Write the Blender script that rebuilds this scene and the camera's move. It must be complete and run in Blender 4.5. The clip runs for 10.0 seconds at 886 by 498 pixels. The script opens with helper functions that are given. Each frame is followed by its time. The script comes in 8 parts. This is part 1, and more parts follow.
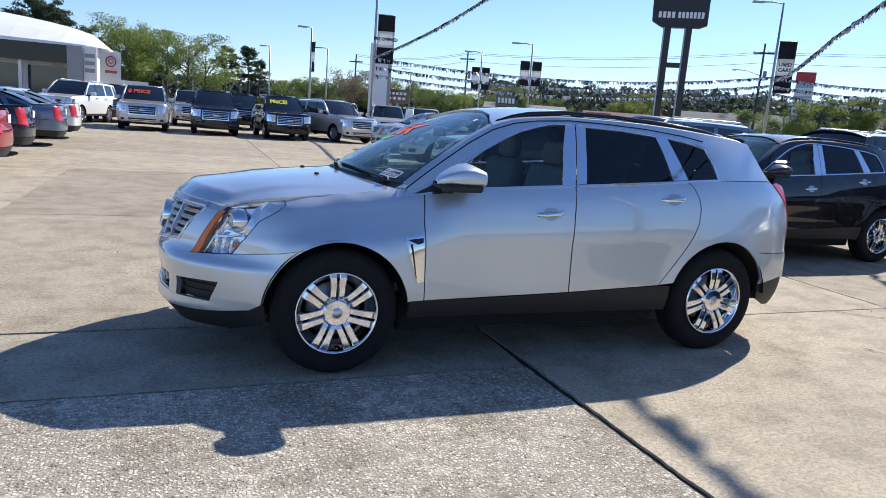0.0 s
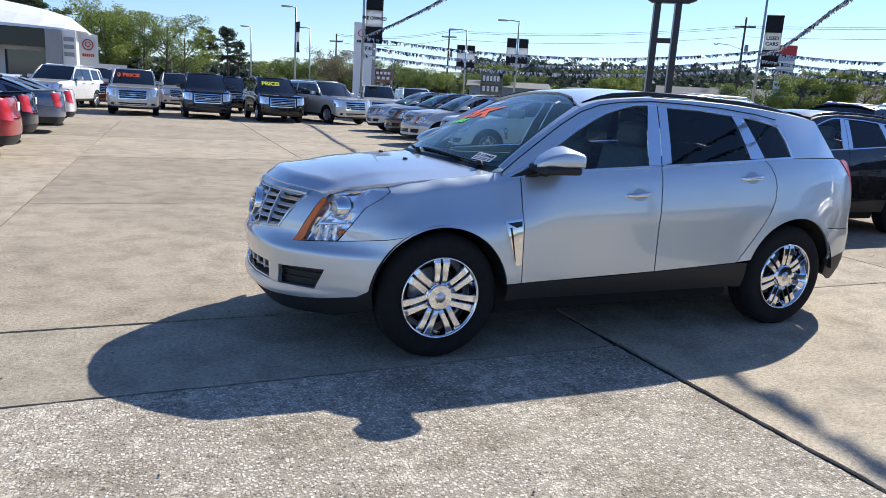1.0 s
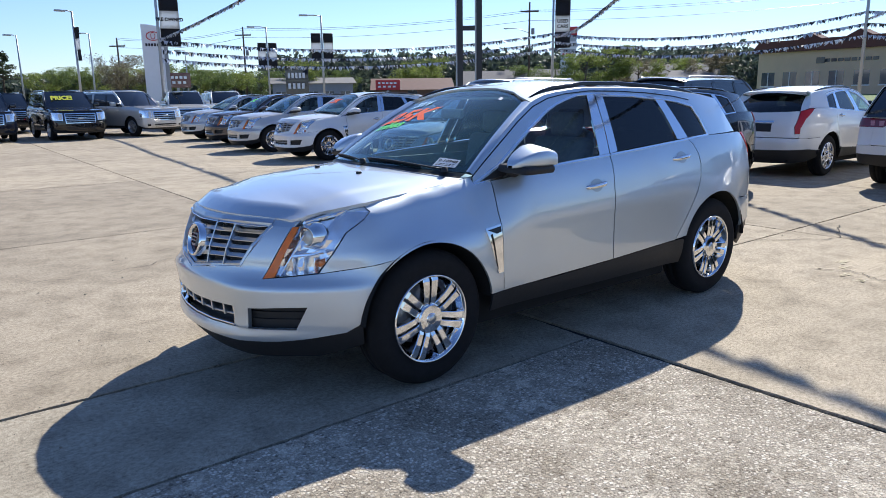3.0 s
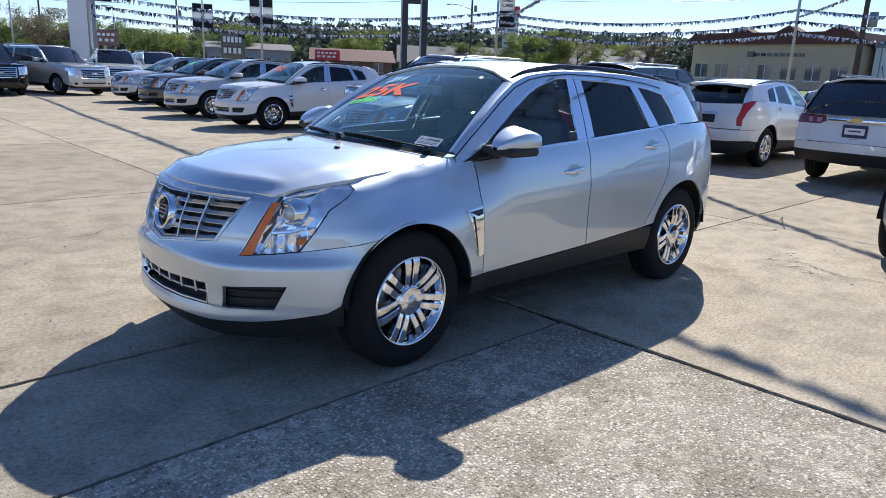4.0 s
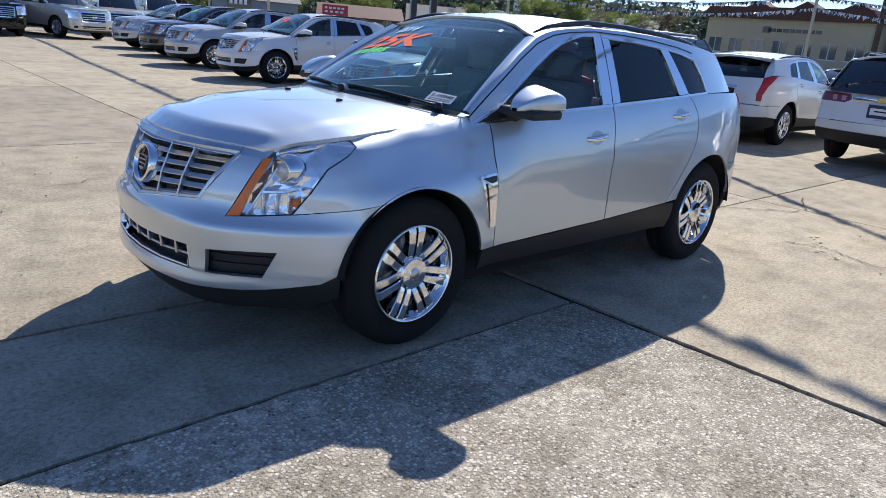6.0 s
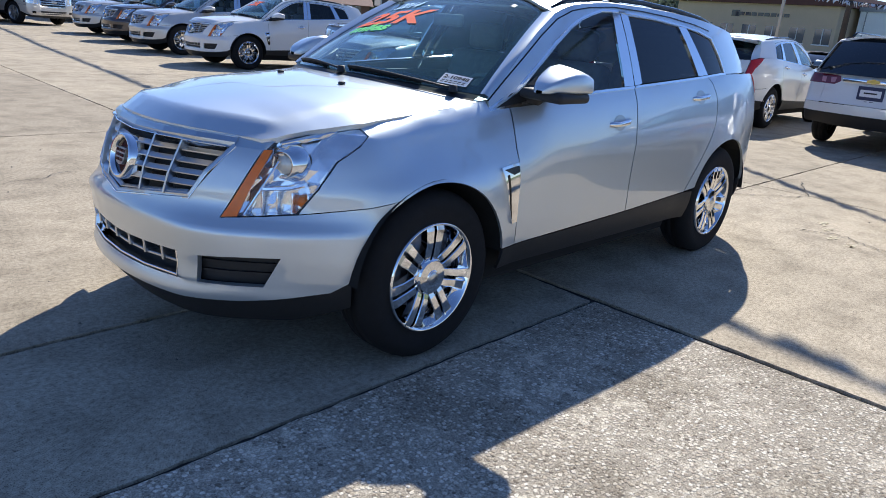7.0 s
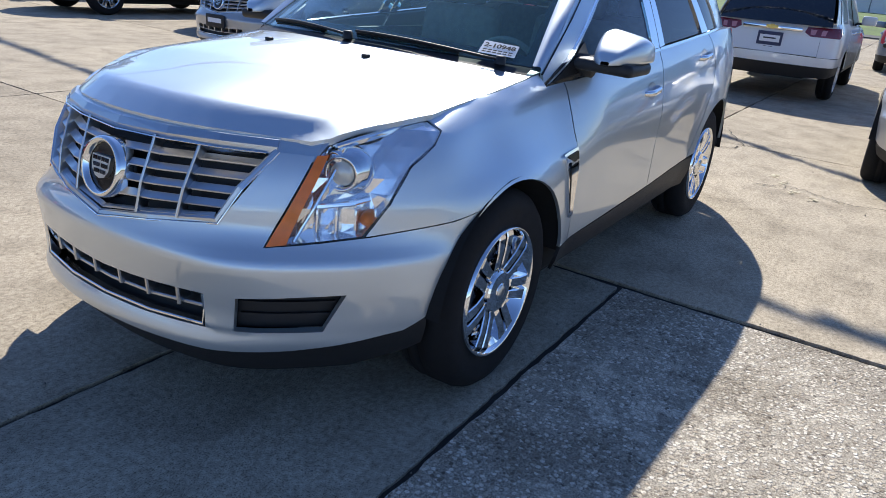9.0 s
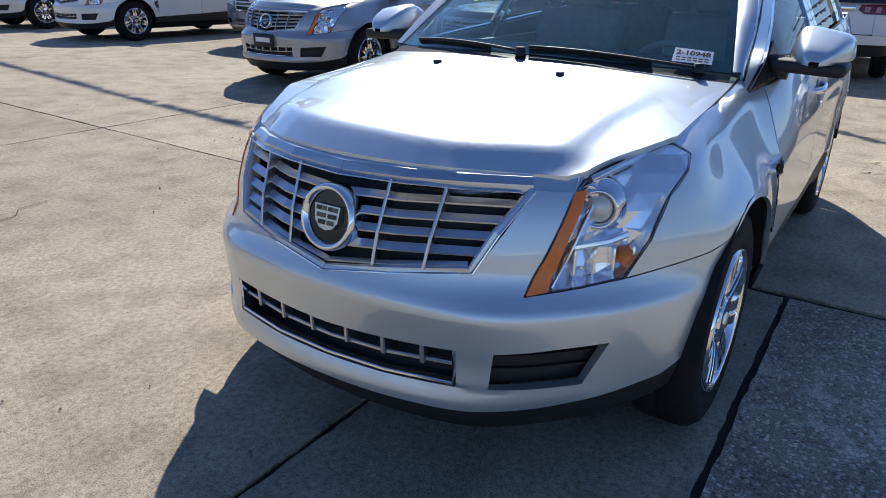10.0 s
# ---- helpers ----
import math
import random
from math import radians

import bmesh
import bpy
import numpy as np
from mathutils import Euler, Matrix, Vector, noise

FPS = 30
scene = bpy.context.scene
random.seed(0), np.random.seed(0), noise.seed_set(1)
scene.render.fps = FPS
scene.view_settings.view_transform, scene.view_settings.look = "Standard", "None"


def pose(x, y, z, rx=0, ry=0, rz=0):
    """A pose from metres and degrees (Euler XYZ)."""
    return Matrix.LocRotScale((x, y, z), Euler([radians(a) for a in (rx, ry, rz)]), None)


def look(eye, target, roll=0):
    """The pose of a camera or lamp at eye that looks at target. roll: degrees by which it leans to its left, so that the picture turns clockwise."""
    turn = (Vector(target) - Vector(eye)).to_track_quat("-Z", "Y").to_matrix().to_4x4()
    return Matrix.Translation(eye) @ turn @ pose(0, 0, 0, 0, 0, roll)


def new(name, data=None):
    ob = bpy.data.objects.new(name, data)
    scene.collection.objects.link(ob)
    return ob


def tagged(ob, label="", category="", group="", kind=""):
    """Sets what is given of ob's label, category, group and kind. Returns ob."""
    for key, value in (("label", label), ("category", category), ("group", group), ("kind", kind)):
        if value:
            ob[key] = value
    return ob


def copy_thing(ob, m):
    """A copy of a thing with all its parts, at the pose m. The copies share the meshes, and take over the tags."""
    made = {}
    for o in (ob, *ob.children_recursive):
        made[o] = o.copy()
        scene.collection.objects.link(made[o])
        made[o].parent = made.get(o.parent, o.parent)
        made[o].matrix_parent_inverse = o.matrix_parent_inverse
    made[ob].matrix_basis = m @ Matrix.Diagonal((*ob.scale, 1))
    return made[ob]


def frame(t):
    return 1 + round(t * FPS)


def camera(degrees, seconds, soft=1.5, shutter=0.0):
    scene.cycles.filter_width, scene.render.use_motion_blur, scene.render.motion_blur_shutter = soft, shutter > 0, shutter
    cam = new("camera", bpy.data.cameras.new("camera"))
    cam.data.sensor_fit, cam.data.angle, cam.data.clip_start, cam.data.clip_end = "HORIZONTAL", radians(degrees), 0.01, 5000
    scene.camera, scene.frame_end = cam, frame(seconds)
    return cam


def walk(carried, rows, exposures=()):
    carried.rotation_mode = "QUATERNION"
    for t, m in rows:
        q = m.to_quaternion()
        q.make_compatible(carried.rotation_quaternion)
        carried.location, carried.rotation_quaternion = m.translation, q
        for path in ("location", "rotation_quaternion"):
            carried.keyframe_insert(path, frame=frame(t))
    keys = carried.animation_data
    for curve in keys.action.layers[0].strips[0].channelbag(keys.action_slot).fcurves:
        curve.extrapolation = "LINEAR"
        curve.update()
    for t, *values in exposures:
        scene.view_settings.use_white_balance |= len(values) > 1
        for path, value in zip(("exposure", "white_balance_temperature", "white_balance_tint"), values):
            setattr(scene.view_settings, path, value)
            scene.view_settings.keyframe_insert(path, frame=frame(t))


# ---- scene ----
cam = camera(64.0, 10.0, soft=0.35)
PATH = [
    (0, (-2.387, -4.839, 1.551), (-1.637, -3.022, 1.184), 4.4),
    (0.5, (-2.71, -4.73, 1.530), (-1.951, -2.920, 1.150), 3.8),
    (1, (-3.05, -4.592, 1.534), (-2.253, -2.807, 1.114), 3.5),
    (1.5, (-3.33, -4.464, 1.533), (-2.333, -2.782, 1.112), 4.3),
    (2, (-3.444, -4.265, 1.547), (-2.357, -2.635, 1.146), 1.9),
    (3.3, (-3.745, -3.74, 1.574), (-2.473, -2.257, 1.145), 0.4),
    (3.5, (-3.772, -3.679, 1.568), (-2.466, -2.225, 1.141), 1.8),
    (4, (-3.825, -3.601, 1.578), (-2.466, -2.216, 1.089), 2.4),
    (4.5, (-3.854, -3.556, 1.567), (-2.477, -2.197, 1.062), 2.9),
    (5, (-3.86, -3.529, 1.564), (-2.492, -2.173, 1.026), 3.7),
    (5.5, (-3.79, -3.443, 1.533), (-2.403, -2.113, 0.977), 5.0),
    (6, (-3.608, -3.32, 1.509), (-2.263, -1.96, 0.924), 5.1),
    (6.2, (-3.566, -3.253, 1.492), (-2.238, -1.882, 0.897), 5.4),
    (7.3, (-3.432, -2.761, 1.438), (-2.0, -1.507, 0.823), 4.4),
    (7.5, (-3.358, -2.663, 1.454), (-1.909, -1.43, 0.84), 4.3),
    (8, (-3.311, -2.487, 1.429), (-1.849, -1.298, 0.759), 6.4),
    (8.5, (-3.439, -2.194, 1.442), (-1.877, -1.167, 0.73), 5.1),
    (9, (-3.537, -1.952, 1.45), (-1.948, -0.984, 0.717), 5.4),
    (9.5, (-3.551, -1.612, 1.432), (-1.990, -0.580, 0.726), 3.0),
    (10, (-3.721, -1.250, 1.446), (-2.148, -0.255, 0.714), 1.4),
]
walk(cam, [(t, look(eye, target, roll)) for t, eye, target, roll in PATH], [(0.0, 0.57, 6150, 10), (3.5, 0.54, 6150, 10), (6.2, 0.49, 6150, 10), (7.4, 0.63, 6150, 10), (8.6, 0.63, 6150, 10), (9.5, 0.47, 6150, 10), (10.0, 0.35, 6150, 10)])

# ---- light: clear spring sky, sun behind and to the side of the car ----
SUN_WAY = Vector((1.075, 0.60, 1.0)).normalized()
world = bpy.data.worlds.new("sky")
scene.world = world
world.use_nodes = True
wn = world.node_tree
sky = wn.nodes.new("ShaderNodeTexSky")
sky.sky_type = "NISHITA"
sky.sun_disc = False
sky.sun_elevation = math.asin(SUN_WAY.z)
sky.sun_rotation = math.atan2(SUN_WAY.x, SUN_WAY.y)
sky.air_density, sky.dust_density, sky.ozone_density = 1.0, 0.15, 3.0
bg = wn.nodes["Background"]
tint = wn.nodes.new("ShaderNodeMix")
tint.data_type, tint.blend_type = "RGBA", "MULTIPLY"
tint.inputs[0].default_value = 1.0
tint.inputs[7].default_value = (0.85, 0.935, 1.175, 1)
wn.links.new(sky.outputs[0], tint.inputs[6])
wn.links.new(tint.outputs[2], bg.inputs[0])
bg.inputs[1].default_value = 0.091
sun = new("sun", bpy.data.lights.new("sun", "SUN"))
sun.data.energy, sun.data.angle, sun.data.color = 4.6, radians(0.53), (1.0, 0.935, 0.82)
sun.matrix_world = look(SUN_WAY * 60, (0, 0, 0))

# ---- materials ----
def mat_base(name):
    m = bpy.data.materials.new(name)
    m.use_nodes = True
    return m, m.node_tree, m.node_tree.nodes["Principled BSDF"]


def node(nt, kind, **kw):
    n = nt.nodes.new(kind)
    for k, v in kw.items():
        n.inputs[k.replace("_", " ")].default_value = v
    return n


def ramp(nt, src, stops):
    r = nt.nodes.new("ShaderNodeValToRGB")
    r.color_ramp.elements[0].position, r.color_ramp.elements[0].color = stops[0][0], (*stops[0][1], 1)
    r.color_ramp.elements[1].position, r.color_ramp.elements[1].color = stops[-1][0], (*stops[-1][1], 1)
    for p, c in stops[1:-1]:
        e = r.color_ramp.elements.new(p)
        e.color = (*c, 1)
    nt.links.new(src, r.inputs[0])
    return r.outputs[0]


def mix(nt, a, b, f, how="MIX"):
    n = nt.nodes.new("ShaderNodeMix")
    n.data_type, n.blend_type = "RGBA", how
    for sock, v in ((n.inputs[0], f), (n.inputs[6], a), (n.inputs[7], b)):
        if isinstance(v, bpy.types.NodeSocket):
            nt.links.new(v, sock)
        elif isinstance(v, (int, float)):
            sock.default_value = v
        else:
            sock.default_value = (*v, 1)
    return n.outputs[2]


def coords(nt, space="Object"):
    return nt.nodes.new("ShaderNodeTexCoord").outputs[space]


def noise_tex(nt, vec, scale, detail=4.0, rough=0.55):
    n = node(nt, "ShaderNodeTexNoise", Scale=scale, Detail=detail, Roughness=rough)
    nt.links.new(vec, n.inputs["Vector"])
    return n.outputs[0]


def bump(nt, bsdf, height, strength, dist):
    b = node(nt, "ShaderNodeBump", Strength=strength, Distance=dist)
    nt.links.new(height, b.inputs["Height"])
    nt.links.new(b.outputs[0], bsdf.inputs["Normal"])


def plain(name, color, rough=0.5, metal=0.0, vary=0.08, scale=9.0, coat=0.0, relief=0.0, spec=0.5):
    """A surface with slight mottling at two scales."""
    m, nt, b = mat_base(name)
    v = coords(nt)
    n1 = noise_tex(nt, v, scale)
    n2 = noise_tex(nt, v, scale * 11, 2)
    dark = tuple(c * (1 - vary * 2) for c in color)
    light = tuple(min(1, c * (1 + vary)) for c in color)
    c1 = ramp(nt, n1, [(0.3, dark), (0.7, light)])
    c2 = mix(nt, c1, color, 0.5)
    nt.links.new(mix(nt, c2, ramp(nt, n2, [(0.3, (1 - vary,) * 3), (0.7, (1.0,) * 3)]), 0.7, "MULTIPLY"), b.inputs["Base Color"])
    b.inputs["Roughness"].default_value = rough
    b.inputs["Metallic"].default_value = metal
    b.inputs["Coat Weight"].default_value = coat
    b.inputs["Specular IOR Level"].default_value = spec
    if relief:
        bump(nt, b, n2, 0.6, relief)
    return m


def paint(name, color, metal=0.8, rough=0.36, spec=0.5, coat=1.6):
    """Clear-coated car paint with fine flake."""
    m, nt, b = mat_base(name)
    v = coords(nt)
    flake = noise_tex(nt, v, 900, 1)
    dust = noise_tex(nt, v, 2.3, 5)
    c = ramp(nt, flake, [(0.35, tuple(x * 0.95 for x in color)), (0.65, color)])
    nt.links.new(mix(nt, c, (0.36, 0.33, 0.28), ramp(nt, dust, [(0.5, (0, 0, 0)), (0.8, (0.06, 0.06, 0.06))])), b.inputs["Base Color"])
    b.inputs["Metallic"].default_value = metal
    nt.links.new(ramp(nt, dust, [(0.3, (rough,) * 3), (0.8, (rough + 0.08,) * 3)]), b.inputs["Roughness"])
    b.inputs["Coat Weight"].default_value = 1.0
    b.inputs["Coat Roughness"].default_value = 0.02
    b.inputs["Coat IOR"].default_value = coat
    b.inputs["Specular IOR Level"].default_value = spec
    return m


def glass(name, tint, rough=0.0, film=0.0, ior=1.65):
    """Car and window glass: tinted see-through with a mirror-like skin."""
    m, nt, b = mat_base(name)
    nt.nodes.remove(b)
    tr = nt.nodes.new("ShaderNodeBsdfTransparent")
    tr.inputs[0].default_value = (*tint, 1)
    gl = nt.nodes.new("ShaderNodeBsdfGlossy")
    gl.inputs["Roughness"].default_value = rough
    # the same sheen from both sides of the thin pane
    lw = node(nt, "ShaderNodeLayerWeight", Blend=0.5)
    up5 = nt.nodes.new("ShaderNodeMath")
    up5.operation = "POWER"
    up5.inputs[1].default_value = 5.0
    nt.links.new(lw.outputs["Facing"], up5.inputs[0])
    f0 = ((ior - 1) / (ior + 1)) ** 2
    fr = nt.nodes.new("ShaderNodeMath")
    fr.operation = "MULTIPLY_ADD"
    fr.inputs[1].default_value, fr.inputs[2].default_value = 1 - f0, f0
    nt.links.new(up5.outputs[0], fr.inputs[0])
    mx = nt.nodes.new("ShaderNodeMixShader")
    nt.links.new(fr.outputs[0], mx.inputs[0])
    inner = tr.outputs[0]
    if film:
        # a thin dusty film that scatters sunlight coming through
        dust = nt.nodes.new("ShaderNodeBsdfTranslucent")
        face = nt.nodes.new("ShaderNodeBsdfDiffuse")
        for n in (dust, face):
            n.inputs[0].default_value = (0.42, 0.86, 0.92, 1)
        both = nt.nodes.new("ShaderNodeMixShader")
        nt.links.new(dust.outputs[0], both.inputs[1])
        nt.links.new(face.outputs[0], both.inputs[2])
        thin = nt.nodes.new("ShaderNodeMixShader")
        amount = ramp(nt, noise_tex(nt, coords(nt), 2.2, 5), [(0.25, (film * 0.6,) * 3), (0.75, (film * 1.3,) * 3)])
        nt.links.new(amount, thin.inputs[0])
        nt.links.new(tr.outputs[0], thin.inputs[1])
        nt.links.new(both.outputs[0], thin.inputs[2])
        inner = thin.outputs[0]
    nt.links.new(inner, mx.inputs[1])
    nt.links.new(gl.outputs[0], mx.inputs[2])
    nt.links.new(mx.outputs[0], nt.nodes["Material Output"].inputs[0])
    return m


SILVER = paint("silver_paint", (0.58, 0.64, 0.685), metal=0.82, rough=0.40, coat=1.9)
WHITE = paint("white_pearl_paint", (0.80, 0.79, 0.76), metal=0.0, rough=0.3)
BLACK = paint("black_paint", (0.003, 0.0035, 0.005), metal=0.0, spec=0.1)
NAVY = paint("dark_blue_paint", (0.006, 0.010, 0.024), metal=0.1, spec=0.15)
BLUEGREY = paint("blue_grey_paint", (0.16, 0.2, 0.27), metal=0.7)
BROWN = paint("dark_brown_paint", (0.09, 0.07, 0.06), metal=0.6)
CHAMPAGNE = paint("champagne_paint", (0.60, 0.585, 0.55), metal=0.5)
GREY = paint("grey_paint", (0.40, 0.415, 0.43), metal=0.6)
RED = paint("red_paint", (0.35, 0.015, 0.02), metal=0.3)
MAROON = paint("maroon_paint", (0.09, 0.012, 0.018), metal=0.4)
CHROME = plain("chrome", (0.82, 0.83, 0.85), 0.06, 1.0, 0.03, 30)
BRIGHT = plain("satin_chrome", (0.56, 0.58, 0.61), 0.3, 1.0, 0.03, 30)
PLASTIC = plain("black_plastic", (0.014, 0.014, 0.015), 0.55, 0, 0.2, 40, relief=0.0008)
GLOSSBLACK = plain("gloss_black", (0.008, 0.008, 0.009), 0.12, 0, 0.1, 20)
RUBBER = plain("tyre_rubber", (0.011, 0.011, 0.012), 0.85, 0, 0.25, 25, relief=0.001, spec=0.3)
DARKVOID = plain("wheel_well_liner", (0.008, 0.008, 0.008), 0.95, 0, 0.2, 15)
STEEL = plain("brake_steel", (0.35, 0.35, 0.36), 0.4, 1.0, 0.1, 40)
INTERIOR = plain("grey_cabin_leather", (0.20, 0.20, 0.19), 0.6, 0, 0.2, 30, relief=0.001)
CABINGREY = plain("pale_cabin_trim", (0.42, 0.41, 0.38), 0.7, 0, 0.1, 30)
CARGLASS = plain("dark_car_glass", (0.008, 0.011, 0.014), 0.03, 0, 0.1, 2, spec=1.0)
GLASS_W = glass("windscreen_glass", (0.74, 0.94, 0.93), film=0.10)
GLASS_F = glass("front_door_glass", (0.58, 0.67, 0.70), ior=1.6)
GLASS_R = glass("privacy_glass", (0.03, 0.034, 0.040), ior=1.6, film=0.01)
LENS = glass("clear_lamp_lens", (0.97, 0.975, 0.98), ior=1.42)
PINKLENS = plain("pale_red_lens", (0.55, 0.22, 0.24), 0.2, 0.0, 0.15, 60, coat=1)
DARKLENS = plain("dark_red_lens", (0.16, 0.008, 0.018), 0.2, 0.0, 0.2, 60, coat=1)
AMBER = plain("amber_reflector", (0.84, 0.19, 0.012), 0.35, 0, 0.15, 25, coat=0.4)
REDLENS = plain("red_tail_lens", (0.55, 0.006, 0.014), 0.3, 0, 0.2, 45, coat=0.3)
REFLECTOR = plain("lamp_reflector", (0.95, 0.95, 0.96), 0.13, 0.85, 0.03, 14)
PROJECTOR = plain("projector_lens", (0.72, 0.69, 0.60), 0.08, 0.2, 0.1, 50, coat=1)
PAPER = plain("white_label", (0.82, 0.83, 0.84), 0.6, 0, 0.03, 20)
INK = plain("dark_ink", (0.02, 0.02, 0.025), 0.7, 0, 0.05, 20)
ORANGEINK = plain("orange_window_marker", (0.95, 0.12, 0.03), 0.7, 0, 0.08, 60)
GREENINK = plain("green_window_marker", (0.12, 0.75, 0.16), 0.7, 0, 0.08, 60)
BLUEINK = plain("pale_blue_window_marker", (0.45, 0.72, 0.95), 0.7, 0, 0.08, 60)
YELLOWINK = plain("yellow_window_marker", (0.9, 0.85, 0.05), 0.7, 0, 0.08, 60)
GALV = plain("galvanised_pole", (0.42, 0.44, 0.45), 0.45, 0.6, 0.12, 3)
POLEDARK = plain("dark_bronze_pole", (0.035, 0.035, 0.038), 0.45, 0.2, 0.1, 3)
WOODPOLE = plain("weathered_pole_wood", (0.10, 0.075, 0.055), 0.9, 0, 0.2, 4, relief=0.01)
SIGNWHITE = plain("white_sign_face", (0.80, 0.81, 0.82), 0.35, 0, 0.03, 2)
SIGNBLACK = plain("black_sign_face", (0.014, 0.015, 0.018), 0.4, 0, 0.1, 2)
SIGNRED = plain("red_sign_face", (0.55, 0.03, 0.035), 0.4, 0, 0.06, 2)
FABRIC = plain("navy_banner_cloth", (0.02, 0.024, 0.035), 0.8, 0, 0.12, 5)
FABRICW = plain("pale_banner_cloth", (0.62, 0.66, 0.70), 0.8, 0, 0.05, 5)
PENNANT = plain("silver_pennant_film", (0.75, 0.77, 0.8), 0.3, 0.6, 0.2, 3)
PENNANTB = plain("black_pennant_film", (0.02, 0.02, 0.025), 0.35, 0, 0.2, 3)


def concrete(name, color, pebble=0.0):
    m, nt, b = mat_base(name)
    v = coords(nt)
    info = nt.nodes.new("ShaderNodeObjectInfo")
    big = noise_tex(nt, v, 0.45, 6, 0.6)
    mid = noise_tex(nt, v, 3.0, 6, 0.62)
    fine = noise_tex(nt, v, 42, 4, 0.65)
    grit = noise_tex(nt, v, 170, 2, 0.6)
    stripe = node(nt, "ShaderNodeMapping")
    stripe.inputs["Scale"].default_value = (0.35, 7.0, 1.0)
    nt.links.new(v, stripe.inputs["Vector"])
    drag = noise_tex(nt, stripe.outputs[0], 1.4, 5, 0.6)
    d = tuple(c * 0.66 for c in color)
    l = tuple(min(1, c * 1.2) for c in color)
    c1 = mix(nt, ramp(nt, big, [(0.3, d), (0.7, l)]), color, 0.45)
    c1 = mix(nt, c1, ramp(nt, mid, [(0.30, (0.55, 0.54, 0.52)), (0.55, (1.04, 1.04, 1.04))]), 0.7, "MULTIPLY")
    c1 = mix(nt, c1, ramp(nt, drag, [(0.35, (0.72, 0.70, 0.67)), (0.6, (1, 1, 1))]), 0.22, "MULTIPLY")
    c1 = mix(nt, c1, ramp(nt, fine, [(0.32, (0.62, 0.60, 0.57)), (0.6, (1.10, 1.10, 1.09))]), 0.9, "MULTIPLY")
    spots = ramp(nt, noise_tex(nt, v, 21, 3, 0.7), [(0.25, (0.45, 0.43, 0.40)), (0.36, (1, 1, 1))])
    c1 = mix(nt, c1, spots, 0.7, "MULTIPLY")
    c1 = mix(nt, c1, ramp(nt, grit, [(0.33, (0.42, 0.40, 0.37)), (0.46, (1, 1, 1)), (0.68, (1.25, 1.24, 1.2))]), 0.9, "MULTIPLY")
    tone = ramp(nt, info.outputs["Random"], [(0.0, (0.86, 0.85, 0.84)), (1.0, (1.08, 1.07, 1.05))])
    c1 = mix(nt, c1, tone, 1.0, "MULTIPLY")
    if pebble:
        warp = node(nt, "ShaderNodeVectorMath")
        warp.operation = "MULTIPLY_ADD"
        warp.inputs[1].default_value = (0.012, 0.012, 0.012)
        wob = node(nt, "ShaderNodeTexNoise", Scale=55.0, Detail=2.0)
        nt.links.new(v, wob.inputs["Vector"])
        nt.links.new(wob.outputs["Color"], warp.inputs[0])
        nt.links.new(v, warp.inputs[2])
        vo = node(nt, "ShaderNodeTexVoronoi", Scale=58.0, Randomness=1.0)
        nt.links.new(warp.outputs[0], vo.inputs["Vector"])
        sep = nt.nodes.new("ShaderNodeSeparateColor")
        nt.links.new(vo.outputs["Color"], sep.inputs[0])
        stones = ramp(nt, sep.outputs[0], [(0.0, (0.15, 0.122, 0.095)), (0.18, (0.32, 0.265, 0.20)), (0.38, (0.50, 0.425, 0.33)), (0.6, (0.66, 0.585, 0.475)), (0.85, (0.82, 0.76, 0.65)), (1.0, (0.54, 0.455, 0.345))])
        # rounded stones, most of them washed free of the darker mortar
        dome = ramp(nt, vo.outputs["Distance"], [(0.38, (1, 1, 1)), (0.56, (0, 0, 0))])
        bare = ramp(nt, sep.outputs[1], [(0.16, (0, 0, 0)), (0.24, (1, 1, 1))])
        mortar = ramp(nt, noise_tex(nt, v, 120, 4, 0.7), [(0.38, (0.20, 0.168, 0.13)), (0.62, (0.53, 0.47, 0.375))])
        # pale cement skin left in ragged patches
        skin = ramp(nt, noise_tex(nt, v, 9.0, 8, 0.78), [(0.50, (0, 0, 0)), (0.58, (1, 1, 1))])
        patch = ramp(nt, noise_tex(nt, v, 1.2, 6, 0.72), [(0.46, (0, 0, 0)), (0.58, (1, 1, 1))])
        free = mix(nt, dome, bare, 1.0, "MULTIPLY")
        c1 = mix(nt, mortar, stones, free)
        pale = mix(nt, color, ramp(nt, noise_tex(nt, v, 130, 3, 0.7), [(0.36, (0.45, 0.43, 0.40)), (0.56, (1, 1, 1))]), 0.9, "MULTIPLY")
        c1 = mix(nt, c1, pale, mix(nt, mix(nt, skin, patch, 1.0, "MULTIPLY"), (0.8, 0.8, 0.8), 1.0, "MULTIPLY"))
        c1 = mix(nt, c1, ramp(nt, grit, [(0.38, (0.66, 0.65, 0.63)), (0.58, (1.08, 1.08, 1.07))]), 0.7, "MULTIPLY")
        stain = ramp(nt, noise_tex(nt, v, 2.1, 5, 0.65), [(0.40, (0.68, 0.66, 0.63)), (0.52, (1.0, 1.0, 1.0))])
        c1 = mix(nt, c1, stain, 0.8, "MULTIPLY")
        bump(nt, b, mix(nt, free, grit, 0.4), 0.8, 0.007)
    else:
        bump(nt, b, mix(nt, fine, grit, 0.5), 0.6, 0.006)
    nt.links.new(c1, b.inputs["Base Color"])
    b.inputs["Roughness"].default_value = 0.9
    b.inputs["Specular IOR Level"].default_value = 0.3
    return m


